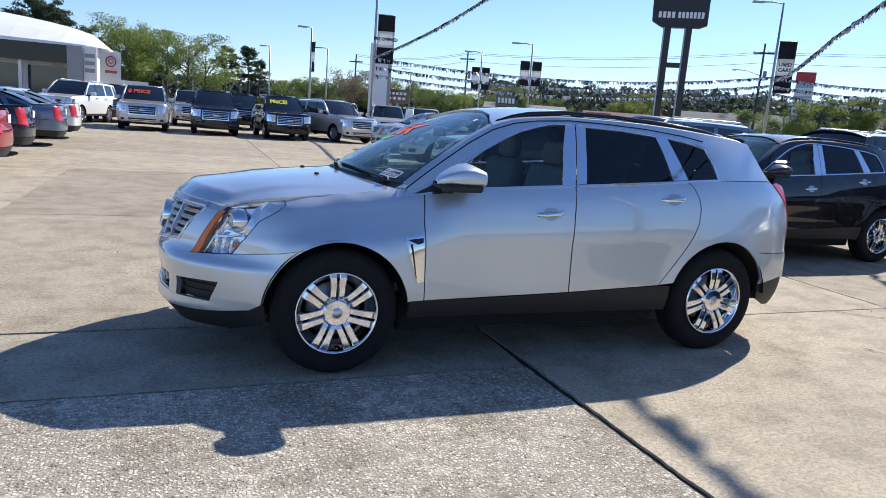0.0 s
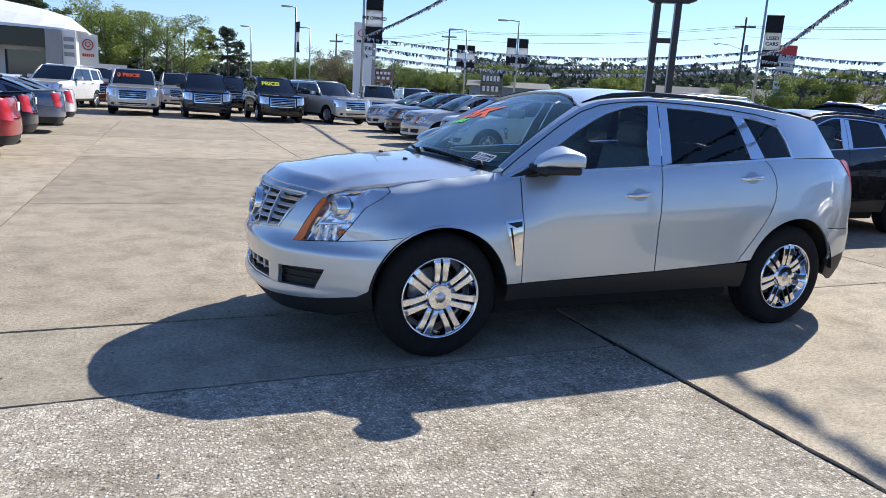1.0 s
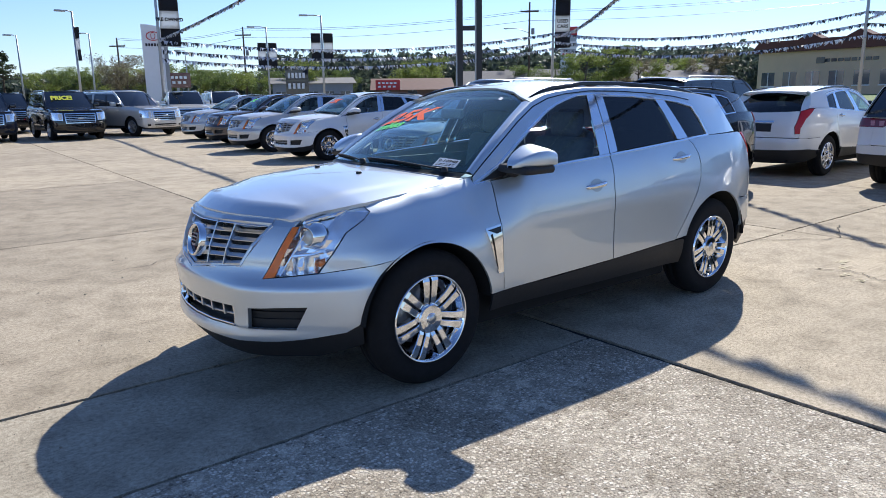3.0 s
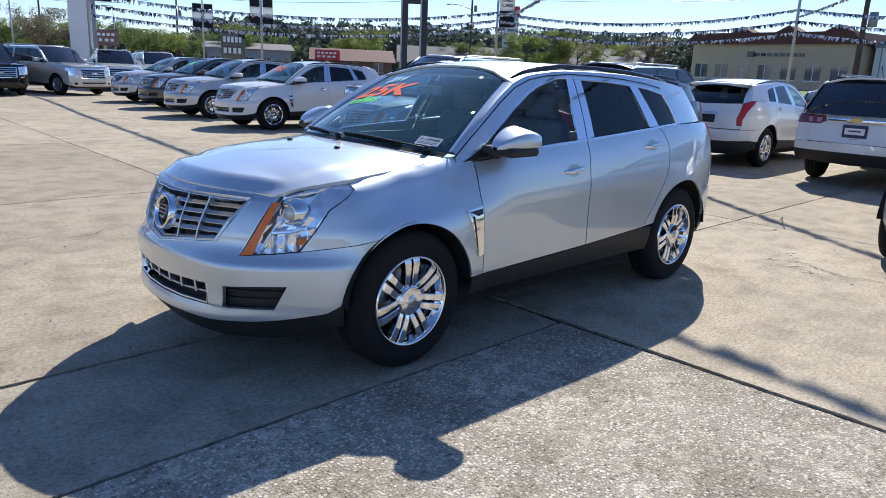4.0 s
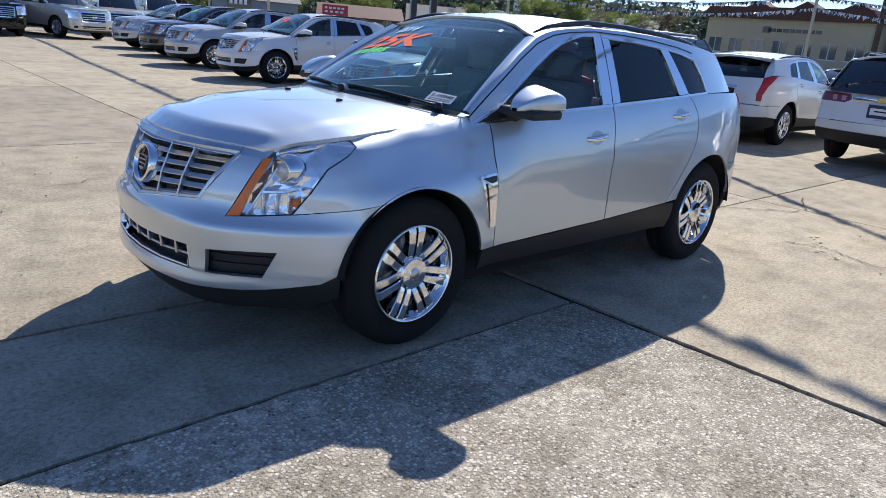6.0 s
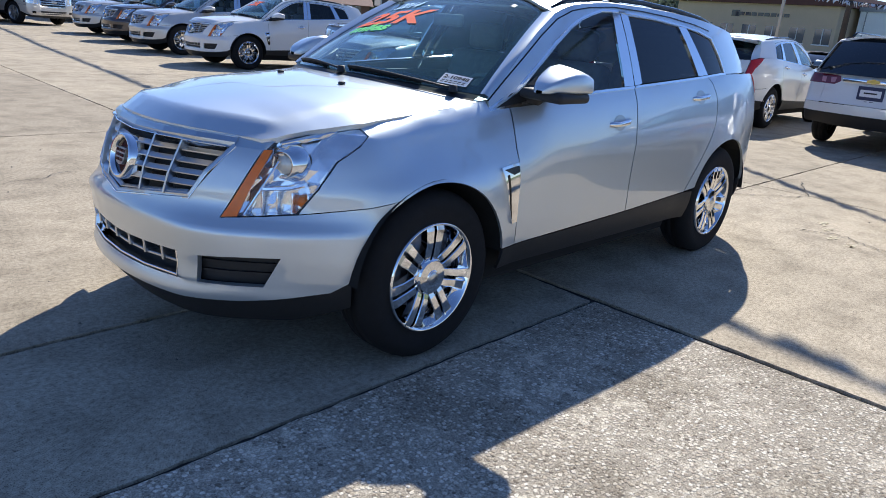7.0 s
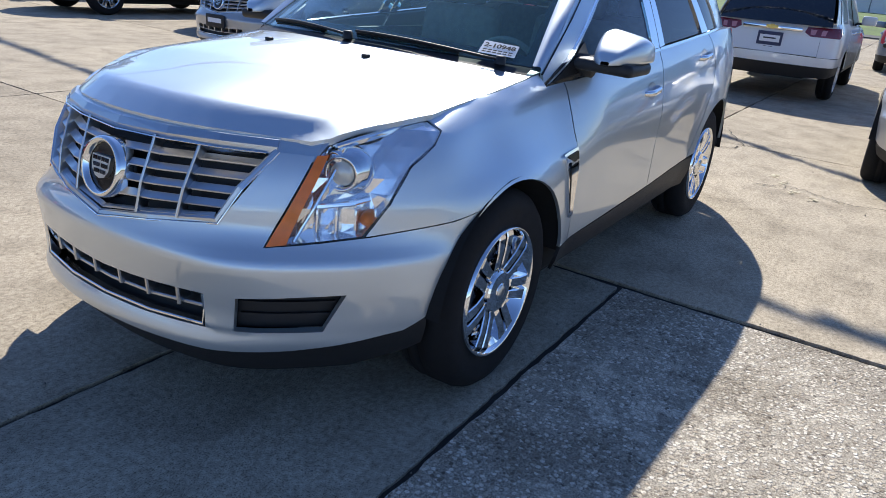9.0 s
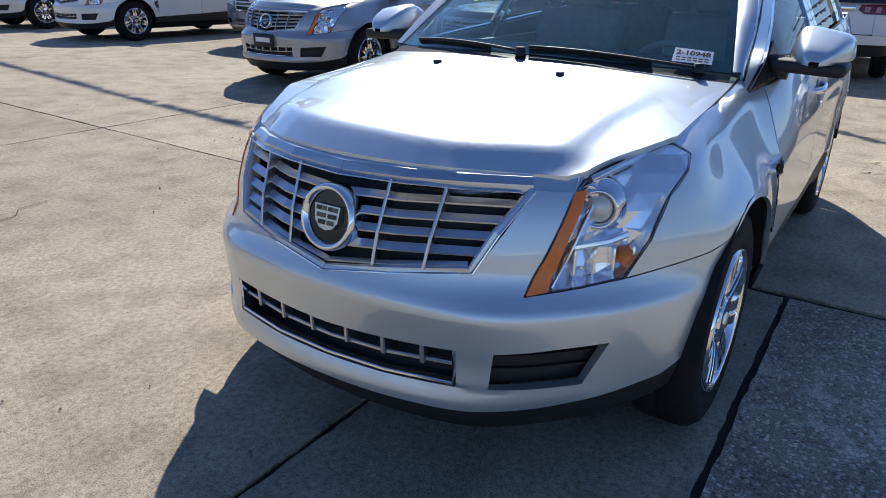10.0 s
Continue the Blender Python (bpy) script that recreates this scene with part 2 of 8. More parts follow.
CONCRETE = concrete("worn_tan_concrete", (0.445, 0.382, 0.293))
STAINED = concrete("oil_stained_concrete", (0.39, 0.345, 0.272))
AGGREGATE = concrete("exposed_aggregate_concrete", (0.86, 0.775, 0.63), 1.0)
JOINT = plain("joint_filler", (0.035, 0.03, 0.025), 0.95, 0, 0.3, 6, relief=0.004)
ASPHALT = plain("asphalt", (0.06, 0.06, 0.062), 0.9, 0, 0.2, 3, relief=0.004)
GRASS = plain("lawn_grass", (0.12, 0.19, 0.04), 0.9, 0, 0.3, 1.5, relief=0.02)
EARTH = plain("dry_ground", (0.17, 0.16, 0.10), 0.95, 0, 0.25, 0.3, relief=0.02)
STUCCO = plain("tan_stucco", (0.62, 0.46, 0.31), 0.9, 0, 0.06, 0.8, relief=0.004)
STUCCOW = plain("pale_cladding", (0.84, 0.83, 0.80), 0.8, 0, 0.05, 0.8)
WALLWHITE = plain("white_metal_cladding", (0.80, 0.80, 0.80), 0.4, 0, 0.03, 0.6)
WALLGREY = plain("grey_metal_cladding", (0.30, 0.31, 0.32), 0.45, 0.3, 0.06, 0.6)
ROOFRED = plain("red_brown_roof", (0.13, 0.05, 0.038), 0.8, 0, 0.15, 2)
BRICKISH = plain("brown_brick_wall", (0.22, 0.13, 0.09), 0.9, 0, 0.15, 4)
ROOFGREY = plain("grey_shingle_roof", (0.20, 0.19, 0.18), 0.85, 0, 0.12, 3)
BLDGLASS = plain("building_window_glass", (0.05, 0.07, 0.09), 0.06, 0.0, 0.1, 1, spec=0.9)
BARK = plain("tree_bark", (0.10, 0.08, 0.06), 0.95, 0, 0.2, 3, relief=0.02)


def leafmat(name, a, b_):
    """Thin leaves: they also pass some light through."""
    m, nt, b = mat_base(name)
    geo = nt.nodes.new("ShaderNodeNewGeometry")
    c = ramp(nt, geo.outputs["Random Per Island"], [(0.0, a), (0.6, b_), (1.0, tuple(x * 1.3 for x in b_))])
    nt.links.new(c, b.inputs["Base Color"])
    b.inputs["Roughness"].default_value = 0.6
    tr = nt.nodes.new("ShaderNodeBsdfTranslucent")
    nt.links.new(c, tr.inputs[0])
    ad = nt.nodes.new("ShaderNodeMixShader")
    ad.inputs[0].default_value = 0.45
    nt.links.new(b.outputs[0], ad.inputs[1])
    nt.links.new(tr.outputs[0], ad.inputs[2])
    nt.links.new(ad.outputs[0], nt.nodes["Material Output"].inputs[0])
    return m


LEAF_SPRING = leafmat("spring_leaves", (0.10, 0.14, 0.028), (0.23, 0.28, 0.06))
LEAF_GREEN = leafmat("green_leaves", (0.08, 0.12, 0.03), (0.15, 0.20, 0.055))
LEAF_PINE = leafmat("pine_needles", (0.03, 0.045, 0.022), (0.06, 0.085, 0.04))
# distance haze put into the colour: pine needles made paler and bluer
LEAF_HAZED = leafmat("hazed_far_pine_needles", (0.05, 0.07, 0.055), (0.075, 0.098, 0.07))
LEAF_BARE = leafmat("budding_twigs", (0.10, 0.085, 0.055), (0.17, 0.15, 0.09))

# ---- mesh tools ----
def link(name, bm, material, parent=None, label="", smooth=True, at=None):
    me = bpy.data.meshes.new(name)
    bm.normal_update()
    for f in bm.faces:
        f.smooth = smooth
    bm.to_mesh(me)
    bm.free()
    for m in (material if isinstance(material, (list, tuple)) else [material]):
        me.materials.append(m)
    ob = new(name, me)
    if parent is not None:
        ob.parent = parent
    if at is not None:
        ob.matrix_basis = at
    if label:
        ob["label"] = label
    return ob


def part(name, bm, material, parent, label="", smooth=True, at=None):
    return link(name, bm, material, parent, label, smooth, at)


def box(x0, x1, y0, y1, z0, z1, bevel=0.0, seg=2, bm=None):
    b = bmesh.new()
    r = bmesh.ops.create_cube(b, size=1)
    bmesh.ops.transform(b, matrix=Matrix.LocRotScale(((x0 + x1) / 2, (y0 + y1) / 2, (z0 + z1) / 2), None, (abs(x1 - x0), abs(y1 - y0), abs(z1 - z0))), verts=b.verts)
    if bevel:
        bmesh.ops.bevel(b, geom=b.edges[:], offset=bevel, segments=seg, profile=0.5, affect="EDGES")
    return join(bm, b)


def join(bm, other):
    """Adds other's geometry to bm (or returns other when bm is None)."""
    if bm is None:
        return other
    me = bpy.data.meshes.new("join")
    other.to_mesh(me)
    other.free()
    bm.from_mesh(me)
    bpy.data.meshes.remove(me)
    return bm


def moved(bm, m):
    bmesh.ops.transform(bm, matrix=m, verts=bm.verts)
    return bm


def lathe(profile, steps=48, axis="Y", bm=None, close=False):
    """Turns (radius, offset) pairs round an axis."""
    b = bmesh.new()
    rings = []
    for k in range(steps):
        a = 2 * math.pi * k / steps
        ring = []
        for r, o in profile:
            c, s = r * math.cos(a), r * math.sin(a)
            ring.append(b.verts.new((c, o, s) if axis == "Y" else (o, c, s) if axis == "X" else (c, s, o)))
        rings.append(ring)
    for k in range(steps):
        p, q = rings[k], rings[(k + 1) % steps]
        for i in range(len(profile) - 1):
            b.faces.new((p[i], p[i + 1], q[i + 1], q[i]))
    bmesh.ops.remove_doubles(b, verts=b.verts, dist=1e-5)
    bmesh.ops.recalc_face_normals(b, faces=b.faces)
    return join(bm, b)


def tube(points, radius, sides=8, bm=None, taper=None):
    """A round bar along points."""
    b = bmesh.new()
    pts = [Vector(p) for p in points]
    rings = []
    up0 = None
    for i, p in enumerate(pts):
        d = (pts[min(i + 1, len(pts) - 1)] - pts[max(i - 1, 0)]).normalized()
        ref = Vector((0, 0, 1)) if abs(d.z) < 0.9 else Vector((1, 0, 0))
        if up0 is not None:
            ref = up0
        u = (ref - d * ref.dot(d)).normalized()
        up0 = u
        w = d.cross(u)
        r = radius if taper is None else radius + (taper - radius) * i / max(1, len(pts) - 1)
        rings.append([b.verts.new(p + (u * math.cos(2 * math.pi * k / sides) + w * math.sin(2 * math.pi * k / sides)) * r) for k in range(sides)])
    for i in range(len(rings) - 1):
        for k in range(sides):
            b.faces.new((rings[i][k], rings[i][(k + 1) % sides], rings[i + 1][(k + 1) % sides], rings[i + 1][k]))
    b.faces.new(rings[0][::-1])
    b.faces.new(rings[-1])
    bmesh.ops.recalc_face_normals(b, faces=b.faces)
    return join(bm, b)


def loft(rings, close_ring=False, bm=None):
    b = bmesh.new()
    vs = [[b.verts.new(p) for p in r] for r in rings]
    n = len(rings[0])
    for i in range(len(rings) - 1):
        for k in range(n if close_ring else n - 1):
            b.faces.new((vs[i][k], vs[i][(k + 1) % n], vs[i + 1][(k + 1) % n], vs[i + 1][k]))
    return join(bm, b)


def prism(outline, depth, bm=None, axis="Y", bevel=0.0):
    """An outline of (u, v) pushed depth along an axis (Y: u=x, v=z; X: u=y, v=z; Z: u=x, v=y)."""
    b = bmesh.new()
    put = {"Y": lambda u, v: (u, 0, v), "X": lambda u, v: (0, u, v), "Z": lambda u, v: (u, v, 0)}[axis]
    f = b.faces.new([b.verts.new(put(u, v)) for u, v in outline])
    r = bmesh.ops.extrude_face_region(b, geom=[f])
    way = Vector({"Y": (0, depth, 0), "X": (depth, 0, 0), "Z": (0, 0, depth)}[axis])
    bmesh.ops.translate(b, vec=way, verts=[v for v in r["geom"] if isinstance(v, bmesh.types.BMVert)])
    bmesh.ops.recalc_face_normals(b, faces=b.faces)
    if bevel:
        bmesh.ops.bevel(b, geom=b.edges[:], offset=bevel, segments=1, affect="EDGES")
    return join(bm, b)


def lerp_table(table, x):
    xs, ys = zip(*table)
    return float(np.interp(x, xs, ys))


def smooth_table(table):
    """A smooth function through (x, value) pairs."""
    xs = np.array([p[0] for p in table], float)
    ys = np.array([p[1] for p in table], float)
    d = np.gradient(ys, xs)
    sl = np.diff(ys) / np.diff(xs)
    for i in range(1, len(xs) - 1):
        d[i] = 0.0 if sl[i - 1] * sl[i] <= 0 else 2 * sl[i - 1] * sl[i] / (sl[i - 1] + sl[i])
    d[0], d[-1] = sl[0], sl[-1]

    def f(x):
        if x <= xs[0]:
            return float(ys[0])
        if x >= xs[-1]:
            return float(ys[-1])
        i = int(np.searchsorted(xs, x) - 1)
        h = xs[i + 1] - xs[i]
        t = (x - xs[i]) / h
        return float((2 * t**3 - 3 * t**2 + 1) * ys[i] + (t**3 - 2 * t**2 + t) * h * d[i] + (-2 * t**3 + 3 * t**2) * ys[i + 1] + (t**3 - t**2) * h * d[i + 1])

    return f


def arc_pts(cx, cz, r, a0, a1, n=18):
    return [(cx + r * math.cos(radians(a0 + (a1 - a0) * k / n)), cz + r * math.sin(radians(a0 + (a1 - a0) * k / n))) for k in range(n + 1)]


def gridded(outlines, step, put, rim=0.012, mirror=False, sign=1):
    """Flat outlines cut by a grid and laid on a surface by put(u, v) -> (point, outward normal). The edges turn inwards by rim."""
    b = bmesh.new()
    for o in outlines:
        b.faces.new([b.verts.new((u, v, 0)) for u, v in o])
    us = [v.co.x for v in b.verts]
    vs = [v.co.y for v in b.verts]
    su, sv = step if isinstance(step, tuple) else (step, step)
    for lo, hi, st, ax in ((min(us), max(us), su, 0), (min(vs), max(vs), sv, 1)):
        n = max(1, int(round((hi - lo) / st)))
        for k in range(1, n):
            c = lo + (hi - lo) * k / n + 1e-5
            co = (c, 0, 0) if ax == 0 else (0, c, 0)
            no = (1, 0, 0) if ax == 0 else (0, 1, 0)
            bmesh.ops.bisect_plane(b, geom=b.verts[:] + b.edges[:] + b.faces[:], dist=1e-6, plane_co=co, plane_no=no)
    bmesh.ops.remove_doubles(b, verts=b.verts, dist=1e-5)
    norm = {}
    for v in b.verts:
        p, n = put(v.co.x, v.co.y)
        v.co = p
        norm[v] = Vector(n)
    b.normal_update()
    wrong = [f for f in b.faces if f.normal.dot(sum((norm[v] for v in f.verts), Vector())) < 0]
    bmesh.ops.reverse_faces(b, faces=wrong)
    if rim:
        edges = [e for e in b.edges if e.is_boundary and not (mirror and all(abs(v.co.y) < 2e-3 for v in e.verts))]
        for e in edges:
            e.smooth = False
        olds = {v.co.to_tuple(6): norm[v] for e in edges for v in e.verts}
        r = bmesh.ops.extrude_edge_only(b, edges=edges)
        for v in [g for g in r["geom"] if isinstance(g, bmesh.types.BMVert)]:
            n = olds.get(v.co.to_tuple(6))
            if n is not None:
                v.co -= n * rim
    if mirror:
        for v in b.verts:
            if abs(v.co.y) < 2e-3:
                v.co.y = 0
        other = b.copy()
        for v in other.verts:
            v.co.y = -v.co.y
        bmesh.ops.reverse_faces(other, faces=other.faces)
        b = join(b, other)
        bmesh.ops.remove_doubles(b, verts=[v for v in b.verts if abs(v.co.y) < 1e-5], dist=1e-5)
    elif sign < 0:
        for v in b.verts:
            v.co.y = -v.co.y
        bmesh.ops.reverse_faces(b, faces=b.faces)
    return b


class Shell:
    """A car's lower body: a plan outline from nose to tail, set in by profiles at the front, the sides and the rear."""

    def __init__(self, plan, front, side, rear, belt, flare=(), corner=None, wing=None):
        self.wing = (smooth_table(wing[0]), smooth_table(wing[1])) if wing else None
        self.corner = smooth_table(corner) if corner else None
        pts = [Vector((p[0], p[1])) for p in plan]
        ext = [Vector((pts[0].x, -pts[0].y)) if abs(pts[0].y) > 1e-6 else Vector((pts[1].x, -pts[1].y))] + pts + [Vector((pts[-2].x, -pts[-2].y))]
        out = []
        for i in range(1, len(ext) - 2):
            p0, p1, p2, p3 = ext[i - 1:i + 3]
            t0 = 0.0
            t1 = t0 + max(1e-6, (p1 - p0).length) ** 0.5
            t2 = t1 + max(1e-6, (p2 - p1).length) ** 0.5
            t3 = t2 + max(1e-6, (p3 - p2).length) ** 0.5
            for k in range(24):
                t = t1 + (t2 - t1) * k / 24
                a1 = p0 * ((t1 - t) / (t1 - t0)) + p1 * ((t - t0) / (t1 - t0))
                a2 = p1 * ((t2 - t) / (t2 - t1)) + p2 * ((t - t1) / (t2 - t1))
                a3 = p2 * ((t3 - t) / (t3 - t2)) + p3 * ((t - t2) / (t3 - t2))
                b1 = a1 * ((t2 - t) / (t2 - t0)) + a2 * ((t - t0) / (t2 - t0))
                b2 = a2 * ((t3 - t) / (t3 - t1)) + a3 * ((t - t1) / (t3 - t1))
                out.append(b1 * ((t2 - t) / (t2 - t1)) + b2 * ((t - t1) / (t2 - t1)))
        out.append(pts[-1])
        self.p = np.array([(v.x, v.y) for v in out])
        d = np.diff(self.p, axis=0)
        self.s = np.concatenate([[0], np.cumsum(np.hypot(d[:, 0], d[:, 1]))])
        self.front, self.side, self.rear, self.belt, self.flare = smooth_table(front), smooth_table(side), smooth_table(rear), smooth_table(belt), flare
        self.mid = int(np.argmin(self.p[:, 1]))

    def sx(self, x):
        """Way along the outline where it passes x (sides)."""
        return float(np.interp(x, self.p[:, 0], self.s))

    def sy(self, y):
        """Way along the outline where it passes y at the front."""
        k = self.mid
        return float(np.interp(-y, -self.p[:k + 1, 1], self.s[:k + 1]))

    def syr(self, y):
        k = self.mid
        return float(np.interp(y, self.p[k:, 1], self.s[k:]))

    def at(self, s, z, lift=0.0):
        x, y = np.interp(s, self.s, self.p[:, 0]), np.interp(s, self.s, self.p[:, 1])
        e = 0.02
        s0, s1 = max(0, s - e), min(self.s[-1], s + e)
        dx = np.interp(s1, self.s, self.p[:, 0]) - np.interp(s0, self.s, self.p[:, 0])
        dy = np.interp(s1, self.s, self.p[:, 1]) - np.interp(s0, self.s, self.p[:, 1])
        l = math.hypot(dx, dy)
        nx, ny = dy / l, -dx / l
        if s < 1e-4:
            nx, ny = -1.0, 0.0
        if s > self.s[-1] - 1e-4:
            nx, ny = 1.0, 0.0
        wf, wr, ws = max(0, -nx) ** 2, max(0, nx) ** 2, ny * ny
        zb = self.belt(x)
        zr = z if z < 0.6 else 0.6 + (z - 0.6) * 0.48 / max(0.1, zb - 0.6)
        ins = wf * self.front(z) + wr * self.rear(z) + ws * self.side(zr)
        if self.corner:
            ins += self.corner(z) * 4 * wf * ws
        if self.wing:
            ins += ws * self.wing[0](x) * self.wing[1](zr)
        for cx, cz, r, amount in self.flare:
            q = math.hypot(x - cx, z - cz) - r
            ins -= amount * ws * math.exp(-((q / 0.08) ** 2)) if q > 0 else amount * ws
        ins -= lift
        return Vector((x - nx * ins, y - ny * ins, z))

    def put(self, lift=0.0):
        def f(s, z):
            p = self.at(s, z, lift)
            a = self.at(min(self.s[-1], s + 0.01), z, lift) - self.at(max(0, s - 0.01), z, lift)
            c = self.at(s, z + 0.01, lift) - self.at(s, z - 0.01, lift)
            n = a.cross(c).normalized()
            if n.length < 0.5:
                n = Vector((0, -1, 0))
            return p, n
        return f


def surf_put(fun, e=0.01):
    """put() for a surface given as fun(u, v) -> point; its normal points away from the cabin's middle."""
    def f(u, v):
        p = Vector(fun(u, v))
        n = (Vector(fun(u + e, v)) - Vector(fun(u - e, v))).cross(Vector(fun(u, v + e)) - Vector(fun(u, v - e))).normalized()
        if n.dot(p - Vector((p.x * 0.3, 0, 0.7))) < 0:
            n = -n
        return p, n
    return f


def wheel_parts(parent, x, y, z, out, r=0.381, rim_r=0.242, width=0.235, spokes=7, split=True, chrome=None, wheel_label="chrome alloy wheel with seven split spokes"):
    """A tyre, rim, spokes, hub and brake disc at one corner. out: -1 or 1, the side to which it faces."""
    chrome = chrome or CHROME
    at = pose(x, y, z, 0, 0, 0) @ Matrix.Diagonal((1, -out, 1, 1))
    h = width / 2
    k = rim_r + 0.006
    tyre = lathe([(k, h - 0.02), (k + 0.02, h - 0.003), (k + 0.07, h), (r - 0.03, h - 0.012), (r - 0.008, h - 0.035), (r, h - 0.06), (r - 0.006, h - 0.064), (r - 0.006, h - 0.07), (r, h - 0.074), (r, 0.006), (r - 0.006, 0.004), (r - 0.006, -0.004), (r, -0.006),
                  (r, -h + 0.06), (r - 0.008, -h + 0.035), (r - 0.03, -h + 0.012), (k + 0.07, -h), (k, -h + 0.02)], 56)
    wheel = part("wheel", tyre, RUBBER, parent, "black rubber tyre on a bright alloy wheel", at=at)
    o = -h
    rimb = lathe([(rim_r - 0.055, h - 0.03), (rim_r - 0.05, o + 0.09), (rim_r - 0.028, o + 0.05), (rim_r - 0.012, o + 0.022), (rim_r - 0.006, o + 0.008), (rim_r, o + 0.001), (rim_r + 0.005, o + 0.003), (rim_r + 0.008, o + 0.02)], 56)
    part("rim", rimb, chrome, wheel, wheel_label)
    hubb = lathe([(0.0005, o + 0.006), (0.030, o + 0.006), (0.034, o + 0.009), (0.074, o + 0.011), (0.081, o + 0.018), (0.083, o + 0.06), (0.08, o + 0.09)], 28)
    part("hub_cap", hubb, chrome, wheel, smooth=False)
    badge = lathe([(0.0005, o + 0.002), (0.024, o + 0.002), (0.029, o + 0.007)], 20)
    part("hub_badge", badge, BRIGHT, wheel)
    disc = lathe([(0.05, o + 0.125), (0.165, o + 0.125), (0.168, o + 0.145), (0.05, o + 0.145)], 32)
    part("brake_disc", disc, STEEL, wheel)
    back = lathe([(0.0005, h - 0.04), (rim_r - 0.05, h - 0.04)], 24)
    part("wheel_back", back, DARKVOID, wheel)
    proto = None
    for i in range(spokes):
        a = 90 + 360 * i / spokes
        if proto is None:
            sb = bmesh.new()
            for off in ((-1, 1) if split else (0,)):
                rr = rim_r - 0.008
                wi, wo = (0.0165, 0.0225) if split else (0.03, 0.03)
                gi, go = (0.0215 * off, 0.0295 * off)
                ring = []
                for q, (rad, w, g, face, deep) in enumerate([(0.06, wi, gi, o + 0.032, 0.05), (0.10, wi * 1.1, gi * 1.15, o + 0.018, 0.045), (0.16, (wi + wo) / 2, (gi + go) / 2, o + 0.010, 0.04), (rr - 0.02, wo, go, o + 0.008, 0.04), (rr, wo, go, o + 0.014, 0.035)]):
                    c = 0.004
                    ring.append([(rad, face + deep, g - w), (rad, face + c, g - w), (rad, face, g - w + c), (rad, face, g + w - c), (rad, face + c, g + w), (rad, face + deep, g + w)])
                s1 = loft(ring, True)
                bmesh.ops.recalc_face_normals(s1, faces=s1.faces)
                sb = join(sb, s1)
            bmesh.ops.rotate(sb, cent=(0, 0, 0), matrix=Matrix.Rotation(radians(-90), 3, "Y"), verts=sb.verts)
            proto = part("spoke", sb, chrome, wheel, smooth=False)
        else:
            s = new("spoke", proto.data)
            s.parent = wheel
            s.matrix_basis = Matrix.Rotation(radians(360 * i / spokes), 4, "Y")
    return wheel


def text_mesh(word, size, depth=0.0, bold=0.0):
    """Built-in letters as a mesh, standing in the x-z plane, centred."""
    cu = bpy.data.curves.new("letters", "FONT")
    cu.body, cu.size, cu.extrude, cu.offset = word, size, depth, bold
    cu.align_x, cu.align_y, cu.resolution_u = "CENTER", "CENTER", 3
    ob = bpy.data.objects.new("letters", cu)
    scene.collection.objects.link(ob)
    me = bpy.data.meshes.new_from_object(ob.evaluated_get(bpy.context.evaluated_depsgraph_get()))
    bpy.data.objects.remove(ob)
    bpy.data.curves.remove(cu)
    b = bmesh.new()
    b.from_mesh(me)
    bpy.data.meshes.remove(me)
    bmesh.ops.rotate(b, cent=(0, 0, 0), matrix=Matrix.Rotation(radians(90), 3, "X"), verts=b.verts)
    return b


def repaint(ob, swaps):
    """Gives a copied thing its own paints: {old material: new material}."""
    for o in (ob, *ob.children_recursive):
        if o.type == "MESH":
            for slot in o.material_slots:
                new_m = swaps.get(slot.material)
                if new_m:
                    slot.link = "OBJECT"
                    slot.material = new_m

